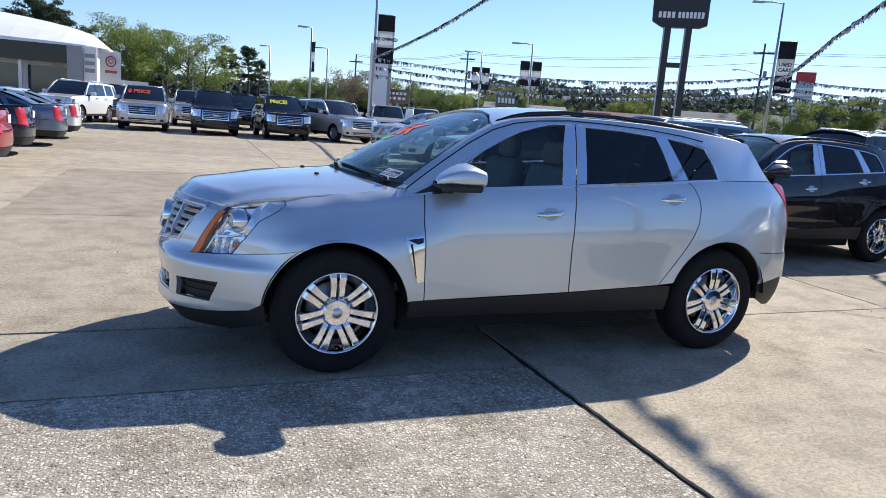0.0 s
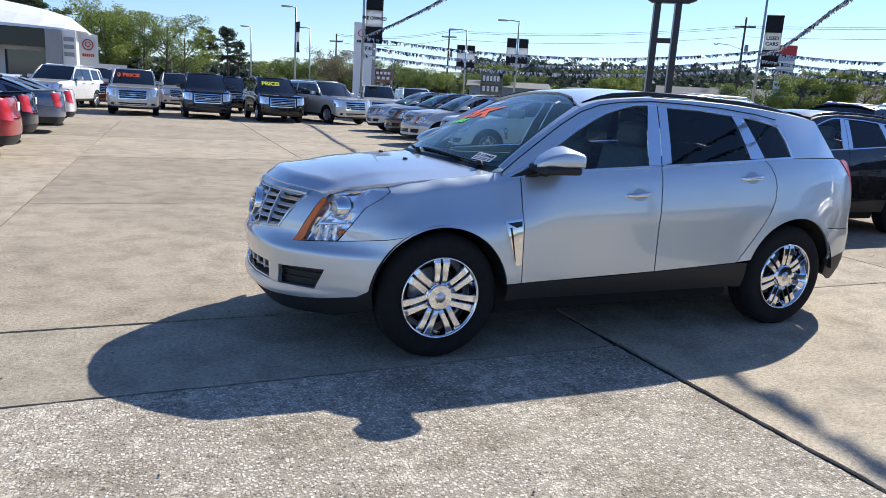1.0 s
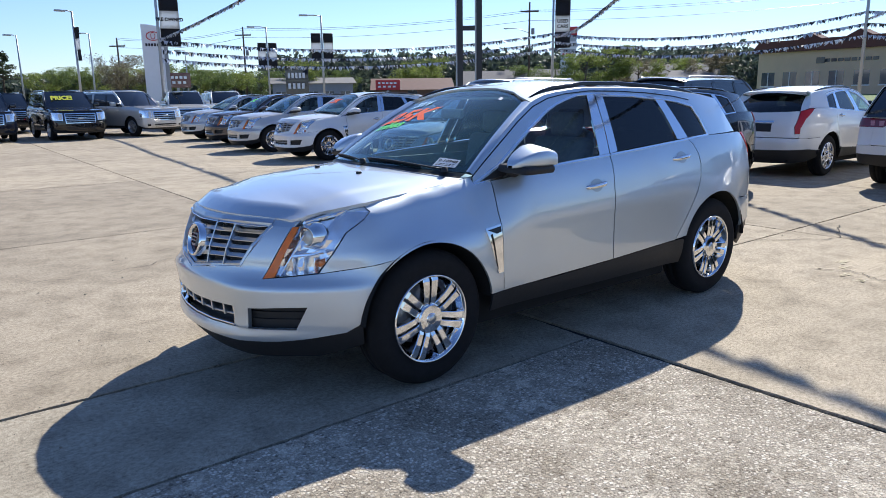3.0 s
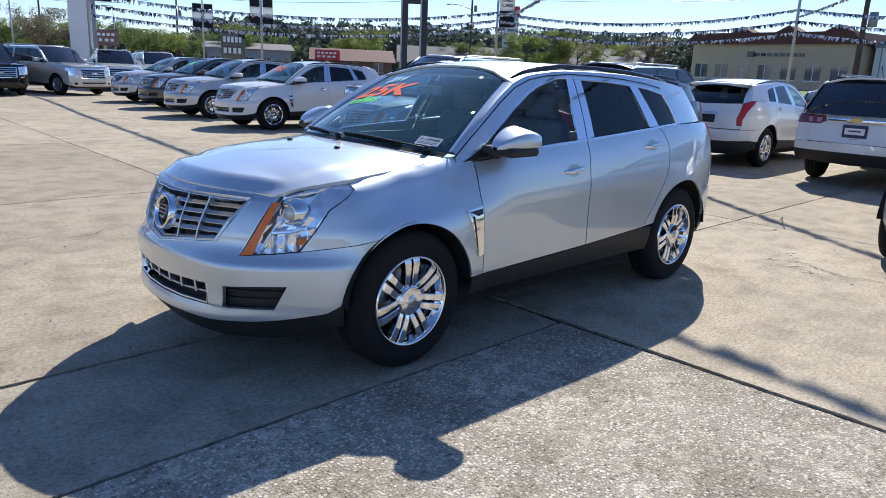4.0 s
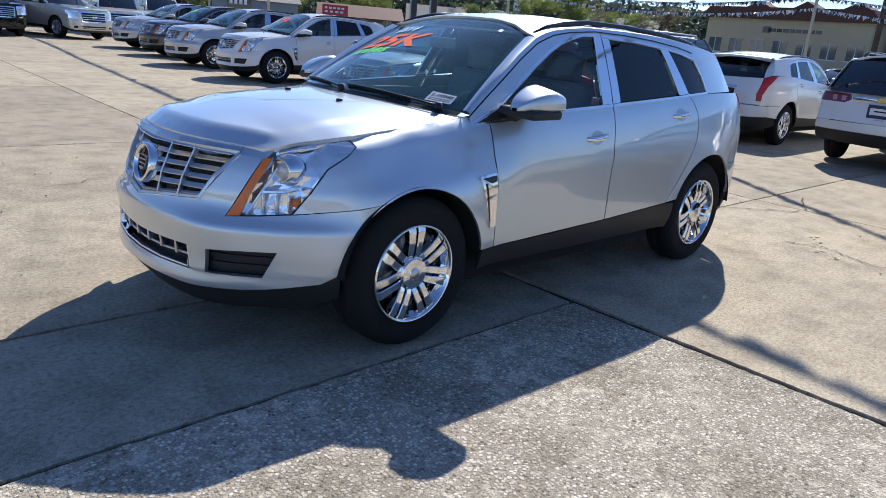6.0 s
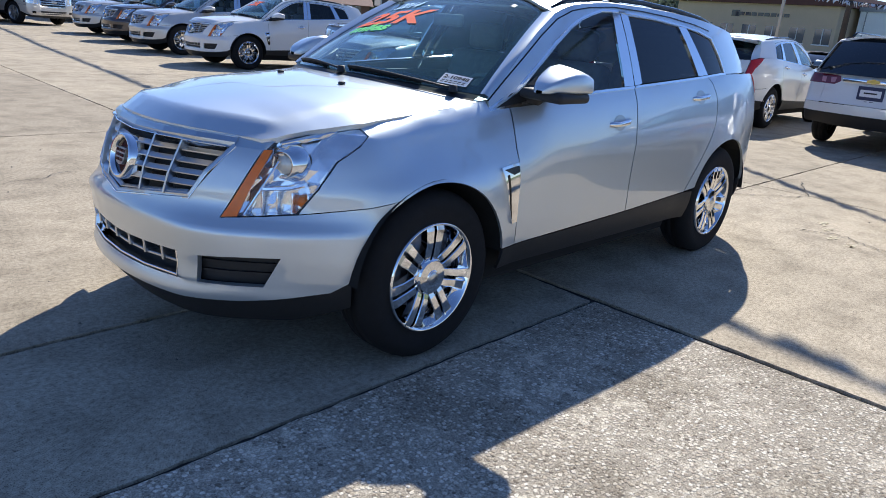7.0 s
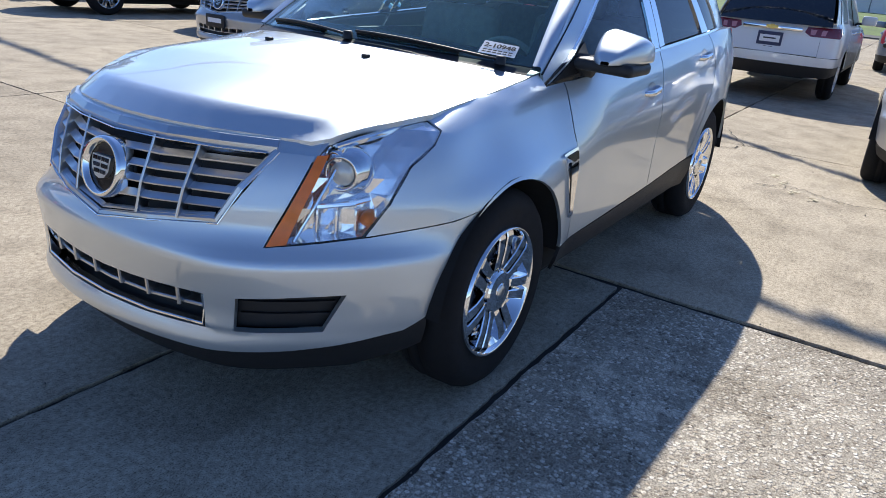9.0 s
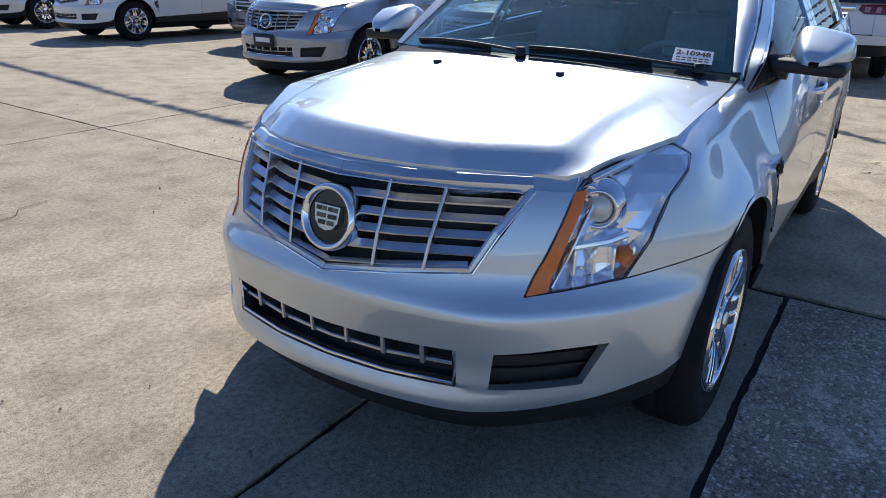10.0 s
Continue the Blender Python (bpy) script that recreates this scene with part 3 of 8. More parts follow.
# ---- ground ----
def slab_ground():
    b = bmesh.new()
    n = 40
    bmesh.ops.create_grid(b, x_segments=n, y_segments=n, size=2500)
    ground = link("ground", b, EARTH, None, smooth=False, at=pose(0, 0, -0.12))
    tagged(ground, "dry grassy ground reaching to the horizon", "ground", kind="structure")
    b = box(-30, 42, -14, 60, -0.11, -0.022)
    lot = tagged(link("pavement", b, JOINT, None, smooth=False), "tan concrete sales lot of large jointed slabs", "pavement", kind="structure")
    rng = random.Random(4)
    xs = [-27.1, -22.6, -18.1, -13.5, -8.95, -4.45, -0.1, 4.45, 8.95, 13.5, 18.0, 22.5, 27.0, 31.5, 36.0, 40.5]
    ys = [-13.0, -7.6, -0.12, 5.0, 10.7, 16.0, 21.2, 26.4, 31.7, 37.0, 42.3, 47.6, 52.9, 58.2]
    lean = 0.045

    def slab(x0, x1, y0, y1, mat=CONCRETE, name="slab", label="", up=0.0, low=0.011):
        g = 0.011
        quad = [(x0 + lean * max(y0, -1) + g, y0 + low), (x1 + lean * max(y0, -1) - g, y0 + low), (x1 + lean * max(y1, -1) - g, y1 - g), (x0 + lean * max(y1, -1) + g, y1 - g)]
        cx, cy = sum(p[0] for p in quad) / 4, sum(p[1] for p in quad) / 4
        edge = []
        near = -6 < cx < 7 and -6 < cy < 12
        for i in range(4):
            p, q = quad[i], quad[(i + 1) % 4]
            m = int(math.hypot(q[0] - p[0], q[1] - p[1]) / 0.045) if near else 1
            for k in range(max(1, m)):
                t = k / max(1, m)
                w = (noise.noise(Vector((p[0] * 3 + q[0] * 5 * t, p[1] * 3 + q[1] * 5 * t, i))) * 0.009 + rng.uniform(-0.004, 0.004)) if near and 0 < k else 0
                dx, dy = (q[0] - p[0]), (q[1] - p[1])
                l = math.hypot(dx, dy)
                edge.append((p[0] + dx * t - dy / l * w - cx, p[1] + dy * t + dx / l * w - cy))
        b = bmesh.new()
        f = b.faces.new([b.verts.new((u, v, 0)) for u, v in edge])
        r = bmesh.ops.inset_region(b, faces=[f], thickness=0.006, depth=0.005)
        bmesh.ops.extrude_edge_only(b, edges=[e for e in b.edges if e.is_boundary])
        for v in b.verts:
            if any(e.is_boundary for e in v.link_edges):
                v.co.z = -0.02
        bmesh.ops.recalc_face_normals(b, faces=b.faces)
        if sum(f.normal.z for f in b.faces) < 0:
            bmesh.ops.reverse_faces(b, faces=b.faces)
        tilt = rng.uniform(-0.0006, 0.0006)
        part(name, b, mat, lot, label, smooth=False, at=pose(cx, cy, -0.006 + up + tilt))

    for i in range(len(xs) - 1):
        for j in range(len(ys) - 1):
            y0, y1 = ys[j], ys[j + 1]
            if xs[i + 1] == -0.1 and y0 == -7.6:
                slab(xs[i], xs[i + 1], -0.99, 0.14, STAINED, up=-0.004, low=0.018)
                slab(xs[i], xs[i + 1], -7.6, -0.99, AGGREGATE, "aggregate_slab", "pale concrete slab with exposed pebble aggregate")
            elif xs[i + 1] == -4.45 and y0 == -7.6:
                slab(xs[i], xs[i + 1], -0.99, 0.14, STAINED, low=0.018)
                slab(xs[i], xs[i + 1], -7.6, -0.99, AGGREGATE, "aggregate_slab", "pale concrete slab with exposed pebble aggregate")
            elif y0 == -0.12 and xs[i + 1] <= -0.1:
                slab(xs[i], xs[i + 1], 0.14, y1)
            else:
                slab(xs[i], xs[i + 1], y0, y1)
    return lot


LOT = slab_ground()

# ---- the crossover: a luxury SUV of the lot's main kind ----
def crossover(name="silver_suv"):
    root = new(name)
    fa, ra, hub = -1.404, 1.403, 0.372
    AR, RR = 0.428, 0.448
    sh = Shell(
        plan=[(-2.385, 0), (-2.372, -0.2), (-2.322, -0.4), (-2.243, -0.53), (-2.13, -0.65), (-1.985, -0.775), (-1.82, -0.868), (-1.6, -0.922), (-1.4, -0.94), (-1.0, -0.94), (0, -0.945), (0.9, -0.945), (1.4, -0.95), (1.75, -0.925), (2.0, -0.872), (2.2, -0.775), (2.345, -0.6), (2.415, -0.3), (2.43, 0)],
        front=[(0.2, 0.11), (0.27, 0.05), (0.33, 0.008), (0.36, 0.004), (0.40, 0.018), (0.46, 0.024), (0.53, 0.016), (0.60, 0.004), (0.628, 0.0), (0.640, 0.006), (0.665, 0.02), (0.69, 0.032), (0.78, 0.052), (0.88, 0.085), (0.94, 0.115), (1.0, 0.16), (1.1, 0.24)],
        side=[(0.2, 0.10), (0.30, 0.055), (0.36, 0.03), (0.44, 0.012), (0.52, 0.008), (0.6, 0.008), (0.7, 0.007), (0.78, 0.003), (0.83, 0.003), (0.88, 0.012), (0.95, 0.026), (1.02, 0.05), (1.08, 0.085), (1.11, 0.13), (1.13, 0.19), (1.14, 0.24)],
        rear=[(0.2, 0.14), (0.35, 0.03), (0.5, 0.0), (0.66, 0.0), (0.72, 0.03), (0.8, 0.05), (0.95, 0.07), (1.1, 0.13), (1.25, 0.22)],
        belt=[(-2.4, 0.93), (-2.0, 0.95), (-1.69, 0.985), (-1.3, 1.02), (-0.98, 1.055), (-0.53, 1.123), (0.14, 1.163), (0.98, 1.218), (1.35, 1.245), (1.9, 1.25), (2.5, 1.2)],
        corner=[(0.2, -0.02), (0.5, -0.028), (0.6, -0.024), (0.628, -0.018), (0.645, -0.002), (0.68, 0.012), (0.72, 0.022), (0.95, 0.018), (1.05, 0.0)],
        flare=[(fa, hub, AR, 0.020), (ra, hub, RR, 0.016)],
        wing=([(-2.1, 0.0), (-1.75, 0.3), (-1.45, 1.0), (-1.25, 1.0), (-1.0, 0.95), (-0.86, 0.5), (-0.68, 0.0)], [(0.72, 0.0), (0.80, 0.012), (0.88, 0.036), (0.95, 0.058), (1.02, 0.068), (1.08, 0.060), (1.11, 0.043), (1.13, 0.0), (1.14, 0.0)]),
    )
    X, Y, YR, put = sh.sx, sh.sy, sh.syr, sh.put()

    def solve(want, axis, lo, hi, z, rising):
        """Way along the shell at which, at height z, it reaches a given x or y."""
        for _ in range(22):
            m = (lo + hi) / 2
            if (sh.at(m, z)[axis] < want) == rising:
                lo = m
            else:
                hi = m
        return (lo + hi) / 2

    smid, send = sh.s[sh.mid], sh.s[-1]

    def GX(x, z):
        return (solve(x, 0, 0.25, send - 0.25, z, True), z)

    def FY(y, z):
        return (solve(y, 1, 0.0, smid, z, False) if y < -1e-6 else 0.0, z)

    def RY(y, z):
        return (solve(y, 1, smid, send, z, True) if y < -1e-6 else send, z)

    crest = lambda x, zr=1.13: 0.6 + (zr - 0.6) * (sh.belt(x) - 0.6) / 0.48
    sides = ((1, "left"), (-1, "right"))

    def panel(nm, outlines, material=SILVER, step=0.06, lift=0.0, rim=0.014, label="", both=True, parent=root):
        obs = []
        for sg, _ in (sides if both else sides[:1]):
            obs.append(part(nm, gridded(outlines, step, sh.put(lift), rim, sign=sg), material, parent, label))
        return obs

    # front wings, doors, rear quarters
    arch_f = [GX(x, z) for x, z in arc_pts(fa, hub, AR, 12, 118, 26)]
    wing = arch_f + [GX(-1.75, 0.7245), GX(-1.985, 0.6935)] + [GX(-1.918, 0.79), GX(-1.842, 0.89), GX(-1.747, 0.948), GX(-1.697, 0.985), GX(-1.69, crest(-1.69))]
    wing += [GX(x, crest(x)) for x in (-1.5, -1.3, -1.1, -0.98)] + [GX(-0.985, 1.062), GX(-0.88, 1.076), GX(-0.893, 0.9), GX(-0.878, 0.442), GX(-0.985, 0.442)]
    panel("front_wing", [wing], step=(0.05, 0.025))
    fdoor = [GX(-0.872, 0.442)] + [GX(-0.887, 0.9), GX(-0.874, 1.077)] + [GX(x, sh.belt(x)) for x in (-0.8, -0.53, -0.2, 0.157)] + [GX(0.137, 0.99), GX(0.128, 0.8), GX(0.138, 0.474)]
    fd = panel("front_door", [fdoor])
    rdoor = [GX(0.146, 0.474), GX(0.136, 0.8), GX(0.145, 0.99), GX(0.165, sh.belt(0.165))] + [GX(x, sh.belt(x)) for x in (0.5, 0.8, 1.07)] + [GX(x, z) for x, z in ((1.108, 1.19), (1.145, 1.12), (1.158, 1.045), (1.148, 0.95), (1.107, 0.85), (1.05, 0.76), (0.98, 0.665), (0.862, 0.507))]
    rd = panel("rear_door", [rdoor])
    arch_r = [GX(x, z) for x, z in arc_pts(ra, hub, RR, 160, 24, 30)]
    quarter = arch_r + [GX(1.772, 0.735), GX(2.08, 0.715), RY(-0.73, 0.715), RY(-0.738, 0.90), GX(2.115, 1.06), GX(2.01, 1.15), GX(1.90, 1.236)]
    quarter += [GX(x, sh.belt(x)) for x in (1.85, 1.6, 1.35, 1.078)] + [GX(x, z) for x, z in ((1.116, 1.19), (1.153, 1.12), (1.166, 1.045), (1.156, 0.95), (1.115, 0.85), (1.058, 0.76), (0.988, 0.665), (0.87, 0.51))]
    panel("rear_quarter", [quarter])
    # sill strip in body colour below the doors, then black cladding
    panel("sill_cladding", [[GX(-0.975, 0.33), GX(-0.975, 0.436), GX(-0.4, 0.448), GX(0.14, 0.468), GX(0.86, 0.50), GX(0.955, 0.50), GX(0.955, 0.32)]], PLASTIC, label="black ribbed sill cladding")
    # nose
    bump_o = [
        [(0, 0.500), (0, 0.664), FY(-0.2, 0.697), FY(-0.418, 0.722), FY(-0.505, 0.925), FY(-0.588, 0.918), FY(-0.541, 0.664), FY(-0.62, 0.672), FY(-0.62, 0.523), FY(-0.5, 0.514), FY(-0.49, 0.404), FY(-0.41, 0.404), FY(-0.41, 0.515)],
        [(0, 0.332), (0, 0.396), FY(-0.2, 0.398), FY(-0.41, 0.404), FY(-0.49, 0.404), FY(-0.62, 0.404), FY(-0.62, 0.340), FY(-0.434, 0.333)],
        [FY(-0.62, 0.523), FY(-0.62, 0.672), GX(-1.98, 0.6905), GX(-1.745, 0.7215), GX(-1.61, 0.7475)] + [GX(x, z) for x, z in arc_pts(fa, hub, AR, 122, 172, 12)] + [GX(-1.90, 0.385), FY(-0.70, 0.352), FY(-0.62, 0.340), FY(-0.62, 0.404), FY(-0.685, 0.404), FY(-0.735, 0.528)],
    ]
    bumper = part("front_bumper", gridded(bump_o, (0.045, 0.018), put, 0.03, mirror=True), SILVER, root)
    lip = [(0, 0.215), (0, 0.328), FY(-0.434, 0.329), FY(-0.70, 0.347), GX(-1.90, 0.380), GX(-1.826, 0.42), GX(-1.80, 0.30), FY(-0.7, 0.235)]
    part("air_dam", gridded([lip], 0.05, sh.put(-0.012), 0.02, mirror=True), PLASTIC, root, "black plastic air dam under the bumper")
    for sg, _ in sides:
        pk = gridded([[FY(-0.49, 0.398), FY(-0.49, 0.522), FY(-0.745, 0.534), FY(-0.695, 0.398)]], 0.05, sh.put(-0.05), 0.0, sign=sg)
        pocket = part("fog_lamp_pocket", pk, PLASTIC, bumper, "black plastic pocket beside the lower grille")
        for zz in (0.445, 0.485):
            part("pocket_rib", gridded([[FY(-0.5, zz - 0.004), FY(-0.5, zz + 0.004), FY(-0.715, zz + 0.006), FY(-0.712, zz - 0.002)]], 0.06, sh.put(-0.038), 0.012, sign=sg), PLASTIC, bumper)
    head = [(0, 0.925), (0, 0.974)] + [FY(-0.3, 0.972), FY(-0.5, 0.960), FY(-0.60, 0.955), FY(-0.592, 0.90), FY(-0.5, 0.918), FY(-0.3, 0.925)]
    part("header_panel", gridded([head], 0.05, sh.put(-0.008), 0.02, mirror=True), SILVER, root)
    # grille: dark backing, chrome surround, upright and level bars
    gback = [(0, 0.64), (0, 0.97), FY(-0.47, 0.95), FY(-0.54, 0.93), FY(-0.44, 0.70)]
    grille = part("grille", gridded([gback], 0.06, sh.put(-0.075), 0.0, mirror=True), PLASTIC, root, "chrome egg-crate grille with a round badge")

    def strip(nm, pts, w, depth, material, parent, lift0=0.0, mirror=True):
        """A bar along (s, z) points on the shell, w wide and depth deep."""
        rings = []
        for i, (s, z) in enumerate(pts):
            p, n = sh.put(lift0)(max(1e-3, s), z)
            a = pts[max(0, i - 1)]
            c = pts[min(len(pts) - 1, i + 1)]
            d = (sh.at(c[0], c[1], lift0) - sh.at(a[0], a[1], lift0)).normalized()
            if s < 2e-3:
                n = Vector((-1, 0, n.z)).normalized()
                if mirror:
                    d = Vector((0, -1, 0)) if abs(d.y) > abs(d.z) * 0.3 else d
            side = d.cross(n).normalized()
            c_ = w * 0.25
            rings.append([p - side * w / 2 - n * depth, p - side * w / 2 - n * c_, p - side * (w / 2 - c_), p + side * (w / 2 - c_), p + side * w / 2 - n * c_, p + side * w / 2 - n * depth])
        b = loft(rings, True)
        b.faces.new([v for v in b.verts[:6]])
        b.faces.new([v for v in b.verts[-6:]])
        if mirror:
            o = b.copy()
            for v in o.verts:
                v.co.y = -v.co.y
            b = join(b, o)
        bmesh.ops.recalc_face_normals(b, faces=b.faces)
        return part(nm, b, material, parent, smooth=False)

    def flip(ob, sg):
        """Carries a part over to the other side of the car."""
        if sg < 0:
            for v in ob.data.vertices:
                v.co.y = -v.co.y
            ob.data.flip_normals()
        return ob

    def slat(pts, w, rake, material, lift0):
        """A grille blade whose broad face is turned up to the sky."""
        rings = []
        for q, z in pts:
            p, n = sh.put(lift0)(max(1e-3, q), z)
            if q < 2e-3:
                n = Vector((-1, 0, n.z)).normalized()
            up_ = (Vector((0, 0, 1)) - n * n.z).normalized()
            rings.append([p - up_ * w / 2, p - up_ * (w / 2 - 0.004) + n * 0.002, p + up_ * w / 2 - n * rake, p - up_ * w / 2 - n * rake])
        b = loft(rings, True)
        o = b.copy()
        for v in o.verts:
            v.co.y = -v.co.y
        b = join(b, o)
        bmesh.ops.recalc_face_normals(b, faces=b.faces)
        return part("level_bar", b, material, grille, smooth=False)

    strip("surround", [(0.0, 0.672), FY(-0.2, 0.703), FY(-0.412, 0.728), FY(-0.455, 0.825), FY(-0.505, 0.93)], 0.022, 0.05, BRIGHT, grille, 0.002)
    strip("surround_edge", [(0.0, 0.664), FY(-0.2, 0.695), FY(-0.418, 0.7195), FY(-0.463, 0.822), FY(-0.512, 0.926)], 0.005, 0.02, CHROME, grille, 0.006)
    top = [(0.0, 0.945), FY(-0.2, 0.95), FY(-0.36, 0.952), FY(-0.498, 0.946)]
    strip("upper_bar", top, 0.050, 0.05, BRIGHT, grille, 0.005)
    strip("bar_edge", [(0.0, 0.921), FY(-0.2, 0.926), FY(-0.36, 0.928), FY(-0.485, 0.923)], 0.004, 0.02, CHROME, grille, 0.008)
    for k in range(1, 5):
        z0, z1, ye = 0.700 + 0.046 * k, 0.733 + 0.040 * k, 0.415 + 0.086 * (0.04 + k * 0.041) / 0.2
        slat([(0.0, z0 - 0.005), FY(-0.1, z0 + (z1 - z0) * 0.3), FY(-0.2, z0 + (z1 - z0) * 0.6), FY(-ye + 0.004, z1)], 0.024, 0.013, BRIGHT, -0.006)
    slat([(0.0, 0.690), FY(-0.2, 0.718), FY(-0.405, 0.741)], 0.014, 0.010, BRIGHT, -0.006)
    for yy in (0.150, 0.295):
        for sg in (1, -1):
            flip(strip("upright_bar", [FY(-yy, 0.693 + 0.08 * yy), FY(-yy * 1.03, 0.80), FY(-yy * 1.07, 0.93)], 0.010, 0.04, BRIGHT, grille, 0.0, mirror=False), sg)
    # badge
    ec, en = sh.put(0.0)(1e-3, 0.808)
    turn = Vector((-0.97, 0, 0.22)).to_track_quat("-Y", "Z").to_matrix().to_4x4()
    badge_at = Matrix.Translation((ec.x + 0.004, 0, 0.806)) @ turn @ Matrix.Scale(1.09, 4)
    ring = part("badge_ring", lathe([(0.066, -0.012), (0.072, -0.026), (0.080, -0.028), (0.086, -0.018), (0.087, 0.03)], 44), CHROME, grille, "round chrome badge ring", at=badge_at)
    part("badge_face", lathe([(0.0005, -0.010), (0.067, -0.010)], 36), GLOSSBLACK, ring)
    shield = prism([(-0.045, 0.036), (0.045, 0.036), (0.04, -0.012), (0.022, -0.034), (0, -0.040), (-0.022, -0.034), (-0.04, -0.012)], -0.012)
    part("badge_shield", moved(shield, Matrix.Translation((0, -0.010, 0)) @ Matrix.Diagonal((0.92, 1, 0.85, 1))), BRIGHT, ring, smooth=False)
    for zz, xa, xb, m in ((0.021, -0.034, -0.019, GLOSSBLACK), (0.021, -0.014, -0.003, NAVY), (0.021, 0.004, 0.016, GLOSSBLACK), (0.021, 0.021, 0.033, NAVY), (0.003, -0.031, -0.004, NAVY), (0.003, 0.005, 0.031, GLOSSBLACK), (-0.014, -0.025, -0.003, GLOSSBLACK), (-0.014, 0.004, 0.024, NAVY)):
        part("badge_field", box(xa, xb, -0.0245, -0.0215, zz - 0.0055, zz + 0.0055), m, ring, smooth=False)
    # lower grille
    lback = [(0, 0.36), (0, 0.53), FY(-0.50, 0.54), FY(-0.50, 0.37)]
    lower = part("lower_grille", gridded([lback], 0.06, sh.put(-0.07), 0.0, mirror=True), PLASTIC, bumper, "lower air intake with chrome blades")
    strip("intake_blade", [(0.0, 0.449), FY(-0.2, 0.453), FY(-0.395, 0.462)], 0.012, 0.05, BRIGHT, lower, -0.016)
    strip("intake_frame", [(0.0, 0.404), FY(-0.2, 0.406), FY(-0.40, 0.411), FY(-0.405, 0.46), FY(-0.404, 0.513)], 0.010, 0.03, CHROME, lower, -0.001)
    for yy in (0.065, 0.19, 0.31):
        for sg in (1, -1):
            flip(strip("intake_post", [FY(-yy, 0.508), FY(-yy, 0.45)], 0.014, 0.05, BRIGHT, lower, -0.006, mirror=False), sg)

    # headlamps
    for sg, _ in sides:
        lo = [FY(-0.545, 0.668), FY(-0.568, 0.76), FY(-0.592, 0.926), GX(-2.0, 0.960), GX(-1.9, 0.990), GX(-1.8, 1.012), GX(-1.70, 1.030), GX(-1.702, 0.985), GX(-1.752, 0.948), GX(-1.847, 0.89), GX(-1.923, 0.788), GX(-1.992, 0.694), FY(-0.65, 0.680)]
        s_tip = GX(-1.74, 0.96)[0]

        def bowl_put(q, z):
            deep = min(1.0, max(0.06, (s_tip - q) / 0.22))
            return sh.put(-(0.055 + 0.026 * noise.noise(Vector((q * 21, z * 17, 3.0))) * deep) * deep)(q, z)

        bowl = part("headlamp", gridded([lo], 0.045, bowl_put, 0.0, sign=sg), REFLECTOR, root, "large clear headlamp with an amber side marker", smooth=False)
        part("lamp_lens", gridded([lo], 0.035, sh.put(0.001), 0.004, sign=sg), LENS, bowl).visible_shadow = False
        loop = lo + lo[:1]
        fine = [(a[0] + (b_[0] - a[0]) * k / 5, a[1] + (b_[1] - a[1]) * k / 5) for a, b_ in zip(loop[:-1], loop[1:]) for k in range(5)]
        fine.append(fine[0])
        wall = loft([[sh.at(*q) for q in fine], [bowl_put(*q)[0] for q in fine]])
        bmesh.ops.recalc_face_normals(wall, faces=wall.faces)
        flip(part("lamp_wall", wall, REFLECTOR, bowl), sg)
        lt = [FY(-0.545, 0.668), FY(-0.568, 0.76), FY(-0.592, 0.92), FY(-0.614, 0.922), FY(-0.601, 0.78), FY(-0.585, 0.674)]
        part("amber_marker", gridded([lt], 0.04, sh.put(0.0035), 0.012, sign=sg), AMBER, bowl, "amber side marker strip")
        edge = [FY(-0.545, 0.666), FY(-0.65, 0.678), GX(-1.992, 0.692), GX(-1.921, 0.787), GX(-1.845, 0.889), GX(-1.75, 0.947), GX(-1.70, 0.984), GX(-1.697, 1.03)]
        rim = strip("lamp_edge", edge, 0.009, 0.012, GLOSSBLACK, bowl, 0.0005, mirror=False)
        up = strip("chrome_brow", [GX(-1.99, 0.945), GX(-1.9, 0.970), GX(-1.8, 0.993), GX(-1.72, 1.010)], 0.016, 0.02, CHROME, bowl, -0.012, mirror=False)
        inner = strip("lamp_divider", [FY(-0.60, 0.675), FY(-0.625, 0.77), FY(-0.645, 0.88)], 0.010, 0.04, CHROME, bowl, -0.02, mirror=False)
        low = strip("lamp_shelf", [FY(-0.63, 0.775), FY(-0.70, 0.785), GX(-1.96, 0.80)], 0.018, 0.035, REFLECTOR, bowl, -0.022, mirror=False)
        sp, sn = sh.put(-0.03)(*FY(-0.665, 0.865))
        fw = Vector((-0.94, -0.30, 0.05)).to_track_quat("-Y", "Z").to_matrix().to_4x4()
        pr = part("projector", lathe([(0.0005, -0.030), (0.02, -0.028), (0.034, -0.02), (0.040, -0.008), (0.041, 0.05)], 28), PROJECTOR, bowl, "round projector lamp")
        pr.matrix_basis = Matrix.Translation((sp.x + 0.015, sp.y + 0.01, sp.z)) @ fw
        rg = part("projector_ring", lathe([(0.041, -0.012), (0.046, -0.026), (0.054, -0.024), (0.060, 0.0), (0.072, 0.01), (0.078, 0.05)], 30), CHROME, bowl)
        rg.matrix_basis = pr.matrix_basis
        tp, tn = sh.put(-0.03)(*FY(-0.735, 0.735))
        tb = part("turn_bulb", lathe([(0.0005, -0.026), (0.016, -0.02), (0.024, 0.0), (0.024, 0.03)], 16), AMBER, bowl, "amber turn signal bulb")
        tb.matrix_basis = Matrix.Translation((tp.x + 0.01, tp.y, tp.z)) @ fw
        dp = sh.at(*FY(-0.632, 0.905), -0.026)
        dl = part("marker_bulb", lathe([(0.0005, -0.016), (0.012, -0.014), (0.016, -0.006), (0.020, -0.012), (0.025, -0.008), (0.028, 0.02)], 18), CHROME, bowl, "small round lamp beside the projector")
